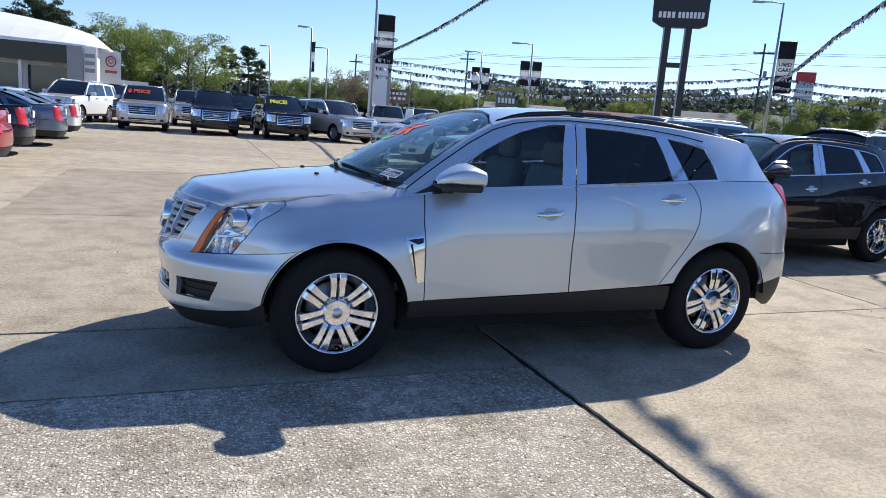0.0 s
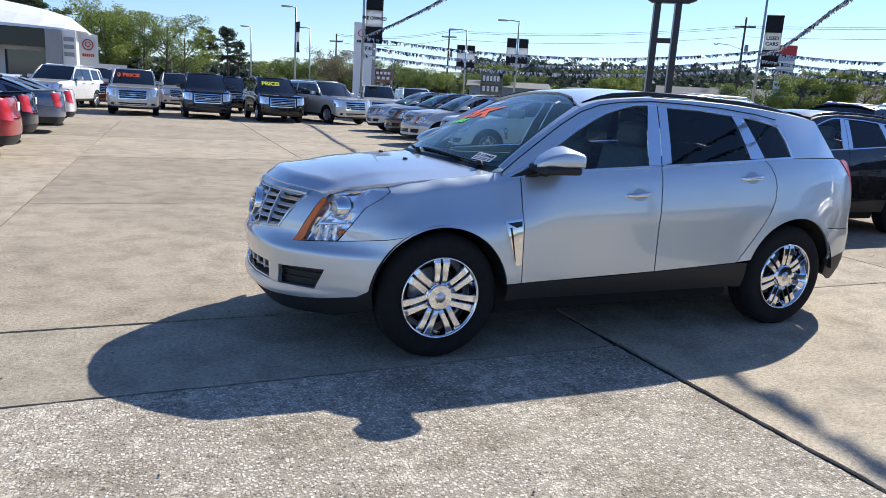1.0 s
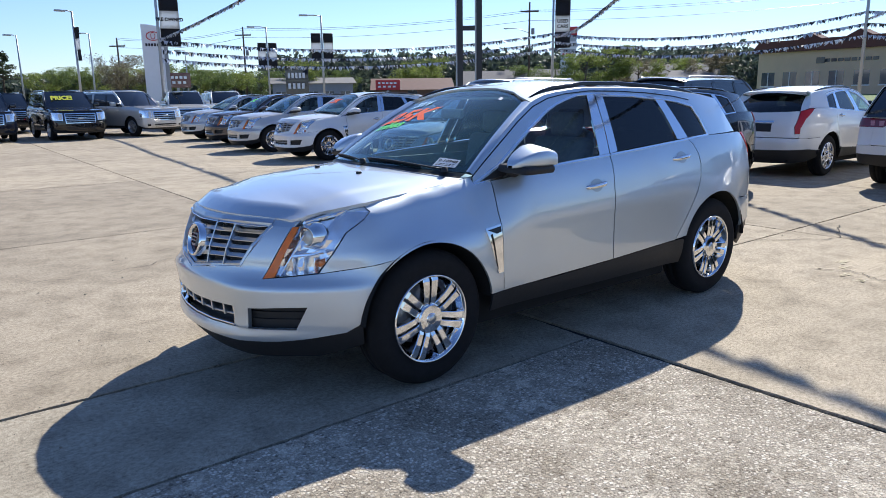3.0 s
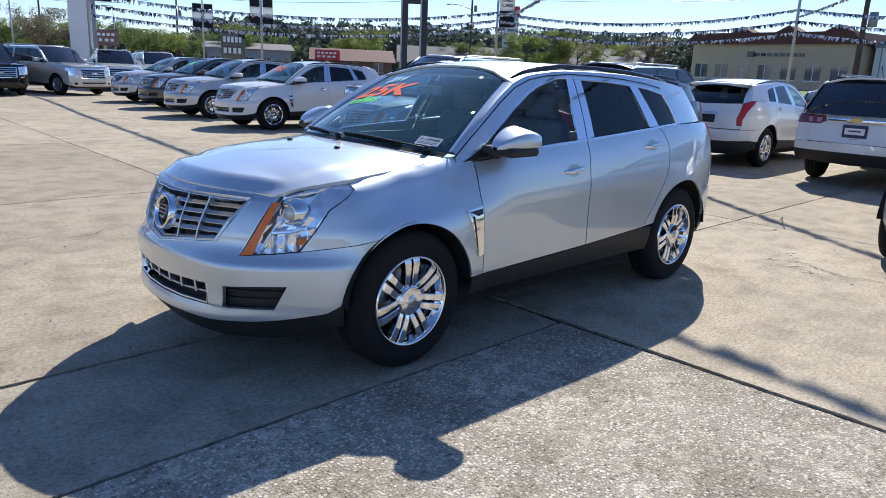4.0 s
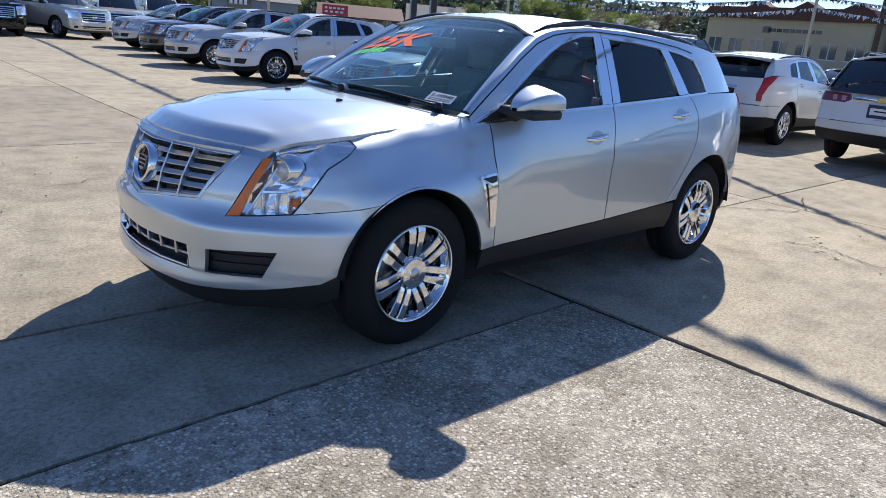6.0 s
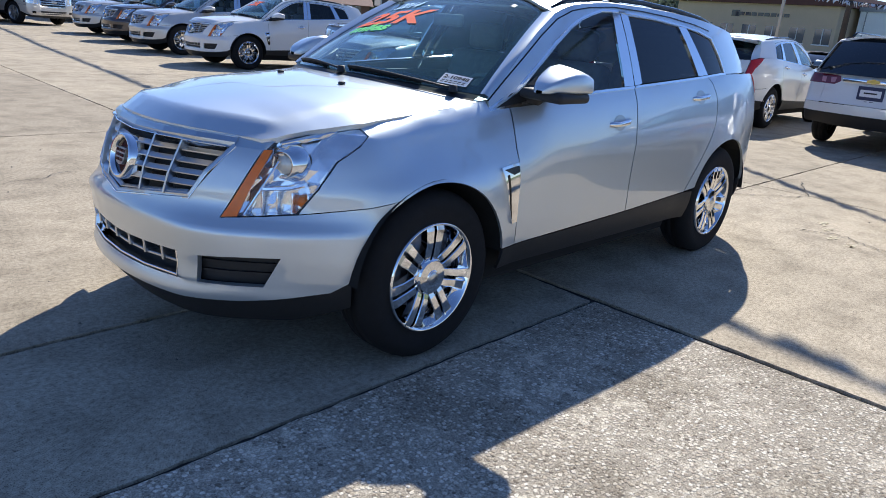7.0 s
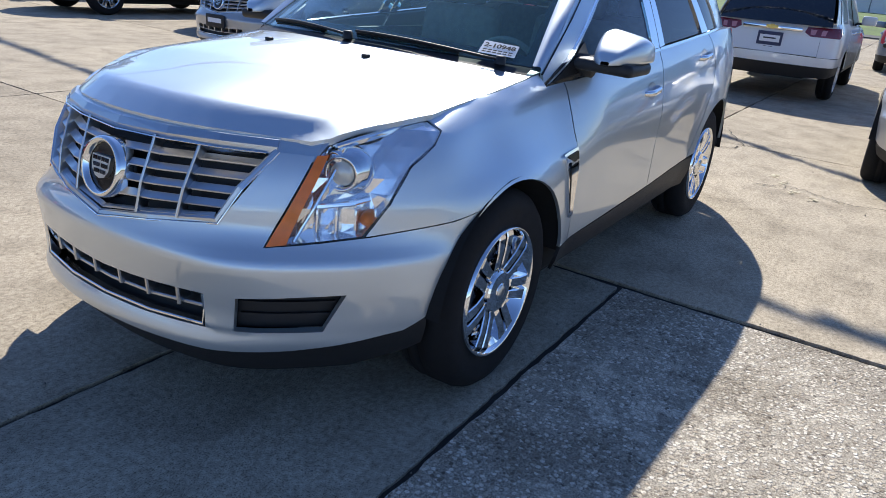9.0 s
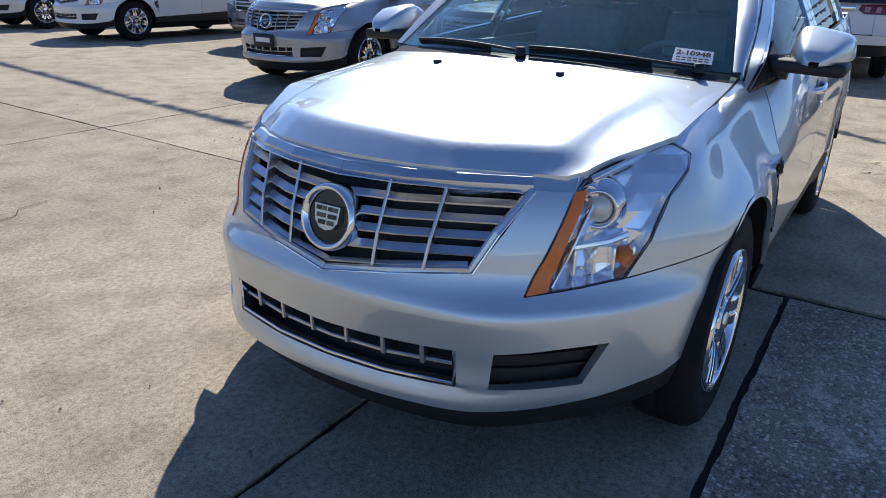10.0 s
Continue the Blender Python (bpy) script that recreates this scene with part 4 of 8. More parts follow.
        dl.matrix_basis = Matrix.Translation((dp.x + 0.012, dp.y + 0.004, dp.z)) @ fw
        for kk in range(4):
            part("reflector_flute", box(-0.004, 0.004, -0.02, 0.02, -0.045, 0.045, 0.002), REFLECTOR, bowl, at=Matrix.Translation(sh.at(*FY(-0.64 - 0.04 * kk, 0.722), -0.038)) @ fw)
        if sg < 0:
            for o in (rim, up, inner, low, pr, rg, tb, dl, *[c for c in bowl.children if c.name.startswith("reflector_flute")]):
                mtx = o.matrix_basis.copy()
                o.matrix_basis = Matrix.Diagonal((1, -1, 1, 1)) @ mtx
    # bonnet
    zc = smooth_table([(-2.30, 1.002), (-2.25, 1.009), (-2.2, 1.015), (-2.1, 1.030), (-1.9, 1.058), (-1.7, 1.085), (-1.42, 1.122), (-1.2, 1.145), (-0.9, 1.168)])
    ze = smooth_table([(-2.30, 0.96), (-2.19, 0.963), (-2.08, 0.966), (-1.98, 0.972), (-1.85, 0.997), (-1.69, crest(-1.69)), (-1.3, crest(-1.3)), (-0.94, crest(-0.98) + 0.004)])
    ye = smooth_table([(-2.30, 0.62), (-2.24, 0.62), (-2.19, 0.62), (-2.08, 0.62), (-1.98, 0.622), (-1.83, 0.685), (-1.69, 0.748), (-1.3, 0.745), (-0.94, 0.742)])

    lip_line = [Vector(p) for p in ((-2.247, 0.0, 0.972), (-2.243, 0.1, 0.972), (-2.229, 0.2, 0.971), (-2.202, 0.3, 0.970), (-2.150, 0.4, 0.966), (-2.085, 0.49, 0.958), (-2.035, 0.56, 0.953), (-1.99, 0.597, 0.964), (-1.9, 0.638, 0.989))]

    def lip(x, y):
        """How far a place on the bonnet is from its leading edge, and the edge's height there."""
        best = (9.0, 1.0)
        q = Vector((x, abs(y), 0))
        for a, b_ in zip(lip_line[:-1], lip_line[1:]):
            d = (b_ - a).xy
            t = max(0.0, min(1.0, (q.xy - a.xy).dot(d) / d.length_squared))
            p = a.lerp(b_, t)
            best = min(best, ((p.xy - q.xy).length, p.z))
        return best

    def bonnet_at(x, y):
        z = crown_at(x, y)
        d, z_edge = lip(x, y)
        if d < 0.078 and x < -1.92:
            k = (1 - d / 0.078) ** 1.25
            k *= min(1.0, max(0.0, (-1.92 - x) / 0.07))
            z -= k * max(0.0, z - z_edge)
        return (x, y, z)

    def crown_at(x, y):
        t = min(1.0, abs(y) / ye(x))
        z = ze(x) + (zc(x) - ze(x)) * (1 - t ** 2.4)
        k = 0.525 + 0.10 * (x + 2.05)
        z += 0.013 / (1 + math.exp((abs(y) - k) / 0.011)) * min(1, max(0, (-1.3 - x) / 0.45))
        return z

    hood = [(p.x, -p.y) for p in lip_line]
    hood += [(-1.83, -0.676), (-1.75, -0.718), (-1.69, -0.742), (-1.5, -0.742), (-1.3, -0.742), (-1.1, -0.742), (-0.945, -0.736), (-0.965, -0.66), (-1.06, -0.55), (-1.14, -0.35), (-1.18, -0.15), (-1.19, 0)]
    bonnet = part("bonnet", gridded([hood], 0.02, surf_put(bonnet_at), 0.02, mirror=True), SILVER, root)
    for yy in (0.25, -0.25):
        j = part("washer_jet", box(-0.014, 0.014, -0.012, 0.012, 0, 0.014, 0.004), PLASTIC, bonnet, at=Matrix.Translation((-1.42, yy, bonnet_at(-1.42, yy)[2] - 0.002)))

    # cabin: side glass surface
    wb = smooth_table([(-1.1, 0.76), (-0.98, 0.785), (-0.75, 0.83), (-0.5, 0.852), (0, 0.862), (1.0, 0.862), (1.35, 0.845), (1.7, 0.80), (2.0, 0.72), (2.3, 0.60)])

    def cabin_at(x, z, lift=0.0):
        dz = z - sh.belt(x)
        return (x, -(wb(x) - 0.45 * dz - 0.25 * dz * abs(dz) + lift), z)

    def cput(lift=0.0):
        return surf_put(lambda u, v: cabin_at(u, v, lift))

    roofline0 = [(-0.965, 1.118), (-0.84, 1.222), (-0.70, 1.33), (-0.55, 1.43), (-0.38, 1.517), (-0.22, 1.565), (-0.05, 1.588), (0.2, 1.606), (0.5, 1.606), ]
    roofline = roofline0 + [(0.8, 1.600), (1.1, 1.583), (1.35, 1.562), (1.58, 1.540), (1.76, 1.515)]
    dpost = [(1.80, 1.445), (1.866, 1.335), (1.93, 1.249)]
    win_f = [(-0.945, 1.07), (-0.70, 1.112), (-0.35, 1.146), (0.058, 1.172), (0.105, 1.40), (0.158, 1.556), (0.06, 1.551), (-0.06, 1.524), (-0.17, 1.494), (-0.28, 1.450), (-0.45, 1.364), (-0.62, 1.262), (-0.78, 1.155)]
    win_r = [(0.245, 1.186), (0.6, 1.208), (0.945, 1.232), (0.895, 1.44), (0.865, 1.519), (0.6, 1.541), (0.312, 1.548), (0.285, 1.42)]
    win_q = [(1.075, 1.240), (1.352, 1.255), (1.325, 1.36), (1.275, 1.458), (1.12, 1.492), (0.965, 1.514), (1.01, 1.40)]
    # painted frame round the windows: strips that meet end to end
    belt_pt = lambda x: (x, sh.belt(x) + 0.002)
    frame_a = [(-0.985, 1.062)] + [(-0.945, 1.07), (-0.78, 1.155), (-0.62, 1.262), (-0.45, 1.364), (-0.28, 1.450), (-0.17, 1.494), (-0.06, 1.524), (0.06, 1.551), (0.158, 1.556), (0.235, 1.556)] + [(0.235, 1.6065)] + [p for p in reversed(roofline[:8])][0:] 
    frame_b = [(0.235, 1.6065), (0.235, 1.556), (0.312, 1.548), (0.6, 1.541), (0.865, 1.519), (0.965, 1.514), (1.12, 1.492), (1.275, 1.458), (1.325, 1.36), (1.352, 1.255), (1.352, 1.2465), (1.6, 1.2495), (1.9, 1.2515), (1.93, 1.249)] + dpost[::-1][1:] + roofline[::-1][:6]
    for sg, _ in sides:
        part("cabin_frame", gridded([frame_a], 0.05, cput(), 0.015, sign=sg), SILVER, root, "painted window frame and roof pillar")
        part("cabin_frame", gridded([frame_b], 0.05, cput(), 0.015, sign=sg), SILVER, root, "painted window frame and roof pillar")
        for nm, o, gm in (("front_window", win_f, GLASS_F), ("rear_window", win_r, GLASS_R), ("quarter_window", win_q, GLASS_R)):
            part(nm, gridded([o], 0.07, cput(-0.008), 0.0, sign=sg), gm, root, "dark tinted side glass").visible_shadow = True
        for nm, o in (("pillar_trim", [(0.058, 1.172), (0.158, 1.177), (0.232, 1.557), (0.158, 1.556), (0.105, 1.40)]), ("pillar_trim", [(0.166, 1.178), (0.245, 1.186), (0.285, 1.42), (0.312, 1.548), (0.240, 1.556)]), ("pillar_trim", [(0.945, 1.232), (1.075, 1.240), (1.01, 1.40), (0.965, 1.514), (0.865, 1.519), (0.895, 1.44)])):
            part(nm, gridded([o], 0.06, cput(0.003), 0.012, sign=sg), CHROME, root, "polished chrome pillar cover")
        # chrome belt strip and window surround
        def bar(nm, pts, w, dep, material, lift):
            rings = []
            for i, (x, z) in enumerate(pts):
                p, n = cput(lift)(x, z)
                a, c = pts[max(0, i - 1)], pts[min(len(pts) - 1, i + 1)]
                d = (Vector(cabin_at(*c, lift)) - Vector(cabin_at(*a, lift))).normalized()
                s_ = d.cross(n).normalized()
                rings.append([p - s_ * w / 2 - n * dep, p - s_ * w / 2, p + s_ * w / 2, p + s_ * w / 2 - n * dep])
            b = loft(rings, True)
            if sg < 0:
                for v in b.verts:
                    v.co.y = -v.co.y
            bmesh.ops.recalc_face_normals(b, faces=b.faces)
            return part(nm, b, material, root, smooth=False)

        bar("belt_strip", [(-0.985, 1.060), (-0.75, 1.101), (-0.53, 1.128), (-0.2, 1.150), (0.16, 1.170)], 0.014, 0.012, CHROME, 0.006)
        bar("belt_strip", [(0.168, 1.171), (0.5, 1.192), (0.98, 1.224), (1.2, 1.241), (1.365, 1.249)], 0.014, 0.012, CHROME, 0.006)
        bar("window_surround", [(-0.985, 1.066), (-0.80, 1.160), (-0.63, 1.272), (-0.46, 1.375), (-0.29, 1.462), (-0.17, 1.506), (-0.06, 1.536), (0.06, 1.562), (0.232, 1.567)], 0.013, 0.008, CHROME, 0.003)
        bar("window_surround", [(0.24, 1.566), (0.6, 1.553), (0.87, 1.531), (1.12, 1.504), (1.285, 1.467), (1.338, 1.36), (1.364, 1.255)], 0.013, 0.008, CHROME, 0.003)
        bar("frame_gap", [(-0.978, 1.105), (-0.86, 1.196), (-0.70, 1.308), (-0.55, 1.405), (-0.38, 1.492), (-0.22, 1.542), (-0.05, 1.568), (0.2, 1.586), (0.5, 1.582), (0.8, 1.568), (1.1, 1.540), (1.28, 1.512)], 0.007, 0.006, GLOSSBLACK, 0.004)

    # windscreen, roof, rear glass
    def screen_at(u, v):
        """u: -1..1 across, v: 0 at the bonnet, 1 at the roof."""
        lo = Vector((-1.225 + 0.235 * abs(u) ** 2.3, 0.725 * u, 1.128 + 0.030 * (1 - u * u)))
        hi = Vector((-0.245 - 0.13 * abs(u) ** 2.2, 0.565 * u, 1.602 - 0.085 * abs(u) ** 2.6))
        p = lo.lerp(hi, v)
        p.z += 0.03 * v * (1 - v) * 4 * (1 - 0.5 * u * u)
        return p

    rows = [[screen_at(-1 + k / 12, v / 8) for k in range(25)] for v in range(9)]
    ws = loft(rows)
    ws.normal_update()
    if sum(f.normal.z - f.normal.x for f in ws.faces) < 0:
        bmesh.ops.reverse_faces(ws, faces=ws.faces)
    screen = part("windscreen", ws, GLASS_W, root, "clear windscreen with marker writing")
    screen.visible_shadow = True
    # black frit border
    fr = []
    for a, b_ in ((0.0, 0.075), (0.965, 1.0)):
        fr.append(loft([[screen_at(-1 + k / 12, a + (b_ - a) * v / 2) + Vector((0.004, 0, -0.004)) for k in range(25)] for v in range(3)]))
    for u0, u1 in ((-1.0, -0.955), (0.955, 1.0)):
        fr.append(loft([[screen_at(u0 + (u1 - u0) * k / 2, v / 8) + Vector((0.004, 0, -0.004)) for k in range(3)] for v in range(9)]))
    fb = fr[0]
    for o in fr[1:]:
        fb = join(fb, o)
    part("screen_border", fb, GLOSSBLACK, screen)
    # cowl
    cowl = []
    for k in range(25):
        u = -1 + k / 12
        p = screen_at(u, 0.0)
        bx = -1.19 + 0.235 * abs(u) ** 2.3 - 0.03
        cowl.append([Vector((p.x - 0.06, p.y, p.z - 0.035)), Vector((p.x - 0.015, p.y, p.z - 0.012)), Vector((p.x + 0.03, p.y, p.z + 0.006))])
    cb = loft(cowl)
    part("cowl", cb, PLASTIC, root, "black plastic cowl below the windscreen")
    for y0, y1, tip in ((-0.02, -0.62, 0.07), (0.58, -0.0, 0.08)):
        pts = []
        for k in range(9):
            t = k / 8
            u = (y0 + (y1 - y0) * t) / 0.72
            pts.append(screen_at(u, 0.012 + tip * 0.62 * math.sin(math.pi * (0.12 + 0.88 * (1 - t)) * 0.62) - 0.02) + Vector((-0.010, 0, 0.008)))
        wp = part("wiper", tube(pts, 0.0055, 6), PLASTIC, root, "black wiper arm")
        part("wiper_blade", tube([p + Vector((0.006, 0, -0.010)) for p in pts[:7]], 0.006, 5), RUBBER, wp)
        part("wiper_pivot", moved(lathe([(0.0005, 0.0), (0.018, 0.0), (0.022, 0.03)], 12, "Z"), Matrix.Translation(pts[-1] + Vector((0, 0, -0.015))) @ Matrix.Scale(-1, 4, (0, 0, 1)) @ Matrix.Translation((0, 0, -0.03))), PLASTIC, wp)

    edge_z = smooth_table(roofline)

    def roof_at(x, y):
        z_e = edge_z(x)
        w_e = -cabin_at(x, z_e)[1]
        t = min(1.0, abs(y) / w_e)
        crown = 0.055 if x < 1.5 else 0.055 + 0.02 * (x - 1.5) / 0.3
        return (x, y, z_e + crown * (1 - t ** 2.6))

    def ew(x):
        return -cabin_at(x, edge_z(x))[1] - 0.001

    ro = [(-0.245, 0), (-0.252, -0.2), (-0.29, -0.4), (-0.34, -0.51), (-0.375, -ew(-0.375))] + [(x, -ew(x)) for x in (-0.22, -0.05, 0.2, 0.5, 0.8, 1.1, 1.35, 1.58, 1.70)] + [(1.72, -0.4), (1.74, 0)]
    part("roof", gridded([ro], 0.07, surf_put(roof_at), 0.015, mirror=True), SILVER, root)
    # A-pillar filler between windscreen edge and side frame
    for sg, _ in sides:
        rr = []
        for k, (x, z) in enumerate(roofline[:5]):
            v = [0.0, 0.2, 0.44, 0.71, 1.0][k]
            a = Vector(cabin_at(x, z))
            b_ = screen_at(-1, v)
            rr.append([a, (a + b_) / 2 + Vector((-0.012, -0.012, 0.010)), b_ + Vector((0, 0, 0.003))])
        pb = loft(rr)
        if sg < 0:
            for v in pb.verts:
                v.co.y = -v.co.y
        bmesh.ops.recalc_face_normals(pb, faces=pb.faces)
        part("front_pillar", pb, SILVER, root)
        # roof rail
        pts = [(-0.32, -0.014), (-0.2, -0.002), (-0.08, 0.008), (0.2, 0.013), (0.6, 0.013), (1.0, 0.011), (1.3, 0.006), (1.42, -0.002), (1.52, -0.014)]
        rl = []
        for x, up in pts:
            q = roof_at(x, -ew(x) + 0.055)
            rl.append((q[0], q[1] * sg, q[2] + up + 0.004))
        rail = part("roof_rail", tube(rl, 0.015, 8), GLOSSBLACK, root, "raised black roof rail")
        for x in (0.3, 0.95):
            q = roof_at(x, -ew(x) + 0.055)
            part("rail_foot", moved(box(-0.05, 0.05, -0.012, 0.012, 0, 0.02, 0.006), Matrix.Translation((x, q[1] * sg, q[2] - 0.003))), GLOSSBLACK, rail)
    # spoiler and rear glass
    sp = []
    dip = 0.022
    for k in range(17):
        u = -1 + k / 8
        w = 0.585 * u
        sp.append([(1.60, w * 0.98, 1.586 - dip * u * u), (1.80 - 0.03 * u * u, w, 1.572 - dip * u * u), (1.835 - 0.03 * u * u, w, 1.558 - dip * u * u), (1.79 - 0.05 * u * u, w, 1.515 - dip * u * u), (1.66, w * 0.97, 1.49 - 0.02 * u * u)])
    spb = loft(sp)
    bmesh.ops.recalc_face_normals(spb, faces=spb.faces)
    part("spoiler", spb, SILVER, root)
    rg_rows = []
    for v in range(7):
        row = []
        for k in range(17):
            u = -1 + k / 8
            lo = Vector((2.21 - 0.16 * abs(u) ** 2.2, 0.64 * u, 1.17 + 0.03 * u * u))
            hi = Vector((1.70 - 0.04 * u * u, 0.53 * u, 1.50 - 0.04 * u * u))
            p = hi.lerp(lo, v / 6)
            p.x += 0.04 * math.sin(math.pi * v / 6)
            row.append(p)
        rg_rows.append(row)
    rgb = loft(rg_rows)
    bmesh.ops.recalc_face_normals(rgb, faces=rgb.faces)
    part("tailgate_window", rgb, GLASS_R, root, "dark rear window")
    for sg, _ in sides:
        rr = []
        for v, (x, z) in zip((0, 0.35, 0.7, 1.0), ((1.76, 1.488), (1.81, 1.43), (1.866, 1.335), (1.93, 1.249))):
            a = Vector(cabin_at(x, z))
            hi = Vector((1.66, -0.53, 1.46))
            lo = Vector((2.05, -0.64, 1.20))
            b_ = hi.lerp(lo, v) + Vector((0.04 * math.sin(math.pi * v), 0, 0))
            rr.append([a, (a + b_) / 2 + Vector((0.02, -0.015, 0.0)), b_])
        pb = loft(rr)
        if sg < 0:
            for v in pb.verts:
                v.co.y = -v.co.y
        bmesh.ops.recalc_face_normals(pb, faces=pb.faces)
        part("rear_pillar", pb, SILVER, root)
    # roof spoiler over the rear glass, with a black underside
    top_s, low_s = [], []
    for k in range(13):
        y = -0.56 + 1.12 * k / 12
        f = 1 - 0.10 * (abs(y) / 0.56) ** 3
        zt = 1.583 - 0.055 * (abs(y) / 0.56) ** 2
        top_s.append([(1.50, y, zt - 0.002), (1.66, y, zt - 0.018), (1.79 * f + 0.04, y, zt - 0.043), (1.80 * f + 0.045, y, zt - 0.055)])
        low_s.append([(1.80 * f + 0.045, y, zt - 0.055), (1.78 * f + 0.04, y, zt - 0.085), (1.62, y, zt - 0.075)])
    for nm_, rows_, mt_ in (("roof_spoiler", top_s, SILVER), ("spoiler_underside", low_s, GLOSSBLACK)):
        sb_ = loft(rows_)
        bmesh.ops.recalc_face_normals(sb_, faces=sb_.faces)
        spo = part(nm_, sb_, mt_, root if mt_ is SILVER else spo)
    gate = [RY(-0.728, 0.73), RY(-0.728, 0.793), RY(-0.662, 0.793), RY(-0.649, 0.92), RY(-0.672, 1.20), RY(-0.3, 1.182), RY(0, 1.172), RY(0, 0.73)]
    gateob = part("tailgate", gridded([gate], 0.06, put, 0.015, mirror=True), SILVER, root)
    part("plate_recess", gridded([[RY(-0.27, 0.83), RY(-0.27, 0.98), RY(0, 0.98), RY(0, 0.83)]], 0.08, sh.put(0.004), 0.003, mirror=True), PLASTIC, gateob, "dark licence plate panel")
    part("gate_strip", gridded([[RY(-0.3, 0.995), RY(-0.3, 1.03), RY(0, 1.03), RY(0, 0.995)]], 0.08, sh.put(0.014), 0.02, mirror=True), CHROME, gateob)
    for sg, _ in sides:
        tl = [RY(-0.735, 0.80), RY(-0.734, 0.90), GX(2.12, 1.06), GX(2.015, 1.15), GX(1.905, 1.238), GX(1.96, 1.245), GX(2.05, 1.225), RY(-0.68, 1.205), RY(-0.655, 0.92), RY(-0.668, 0.80)]
        part("tail_lamp", gridded([tl], 0.04, sh.put(0.006), 0.02, sign=sg), REDLENS, root, "tall red tail lamp")
        lowr = [GX(1.80, 0.49), GX(2.1, 0.515), RY(-0.6, 0.50), RY(0, 0.49), RY(0, 0.25), RY(-0.6, 0.26), GX(2.0, 0.30), GX(1.83, 0.37)]
        part("rear_valance", gridded([lowr], 0.07, sh.put(-0.01), 0.02, sign=sg), PLASTIC, root, "black lower rear bumper")
        rb = [GX(1.775, 0.728), GX(2.08, 0.708), RY(-0.6, 0.715), RY(0, 0.718), RY(0, 0.497), RY(-0.6, 0.507), GX(2.1, 0.522), GX(1.80, 0.497)] + [GX(x, z) for x, z in arc_pts(ra, hub, RR, 18, 33, 4)][1:]
        part("rear_bumper", gridded([rb], 0.06, put, 0.015, sign=sg), SILVER, root)
    # mirrors, handles, side vents
    for sg, _ in sides:
        mb = []
        for t in (0.0, 0.008, 0.025, 0.06, 0.12, 0.22, 0.36, 0.52, 0.72, 0.9, 0.97, 1.0):
            su = min(1.0, (t / 0.62 + 0.01)) ** 0.42 * (1.0 - 0.10 * max(0.0, (t - 0.6) / 0.4) ** 2)
            sv = min(1.0, (t / 0.62 + 0.015)) ** 0.5 * (1.0 - 0.22 * max(0.0, (t - 0.6) / 0.4) ** 2)
            ring_ = []
            for k in range(24):
                a = 2 * math.pi * k / 24
                cu, cv = math.cos(a), math.sin(a)
                u = 0.5 + 0.5 * math.copysign(abs(cu) ** 0.42, cu) * su
                v_ = (0.5 + 0.5 * math.copysign(abs(cv) ** 0.42, cv)) * sv
                low_ = -0.845 + (-1.082 + 0.845) * u
                top_ = -0.885 + (-1.068 + 0.885) * u
                ztop = 1.284 - 0.036 * u
                ring_.append((-0.865 + 0.285 * t, low_ + (top_ - low_) * v_, 1.158 + (ztop + 0.012 - 1.158) * v_ + 0.004 * u))
            mb.append(ring_)
        b = loft(mb, True)
        b.faces.new([v for v in b.verts[-24:]])
        if sg < 0:
            for v in b.verts:
                v.co.y = -v.co.y
        bmesh.ops.recalc_face_normals(b, faces=b.faces)
        mir = part("door_mirror", b, SILVER, root, "body-coloured door mirror with a black base")
        gl = prism([(-0.085, -0.042), (0.078, -0.045), (0.085, 0.02), (0.06, 0.045), (-0.08, 0.042)], 0.004, axis="X")
        part("mirror_glass", moved(gl, Matrix.Translation((-0.581, -0.955 * sg, 1.205))), CHROME, mir, smooth=False)
        foot = moved(box(-0.145, 0.095, -0.122, 0.125, -0.026, 0.022, 0.02, 3), Matrix.Translation((-0.69, -0.947 * sg, 1.150)) @ Matrix.Rotation(radians(1.5 * sg), 4, "X"))
        part("mirror_foot", foot, PLASTIC, mir)
        stalk = tube([(-0.73, -0.80 * sg, 1.135), (-0.73, -0.87 * sg, 1.135)], 0.045, 10)
        part("mirror_stalk", stalk, PLASTIC, mir)
        sail = gridded([[(-0.935, 1.075), (-0.66, 1.125), (-0.66, 1.222), (-0.77, 1.158)]], 0.08, cput(0.004), 0.02, sign=sg)
        part("mirror_sail", sail, PLASTIC, mir)
    for (dl, x0, x1, zz) in ((fd, -0.145, 0.065, 0.988), (rd, 0.828, 1.045, 1.106)):
        for sg, dd in ((1, dl[0]), (-1, dl[1])):
            xm = (x0 + x1) / 2
            b = bmesh.new()
            rings = []
            for k in range(11):
                t = k / 10
                x = x0 + (x1 - x0) * t
                p = sh.at(*GX(x, zz + 0.008 * (t - 0.5) * 2))
                out = 0.034 * min(1, 4 * t, 4 * (1 - t)) ** 0.6
                hh = 0.016 if 0 < k < 10 else 0.011
                rings.append([p + Vector((0, -out + 0.012, -hh)), p + Vector((0, -out, -hh * 0.6)), p + Vector((0, -out, hh * 0.6)), p + Vector((0, -out + 0.012, hh))])
            b = loft(rings, True)
            if sg < 0:
                for v in b.verts:
                    v.co.y = -v.co.y
            bmesh.ops.recalc_face_normals(b, faces=b.faces)
            part("door_handle", b, CHROME, dd, "chrome pull handle")
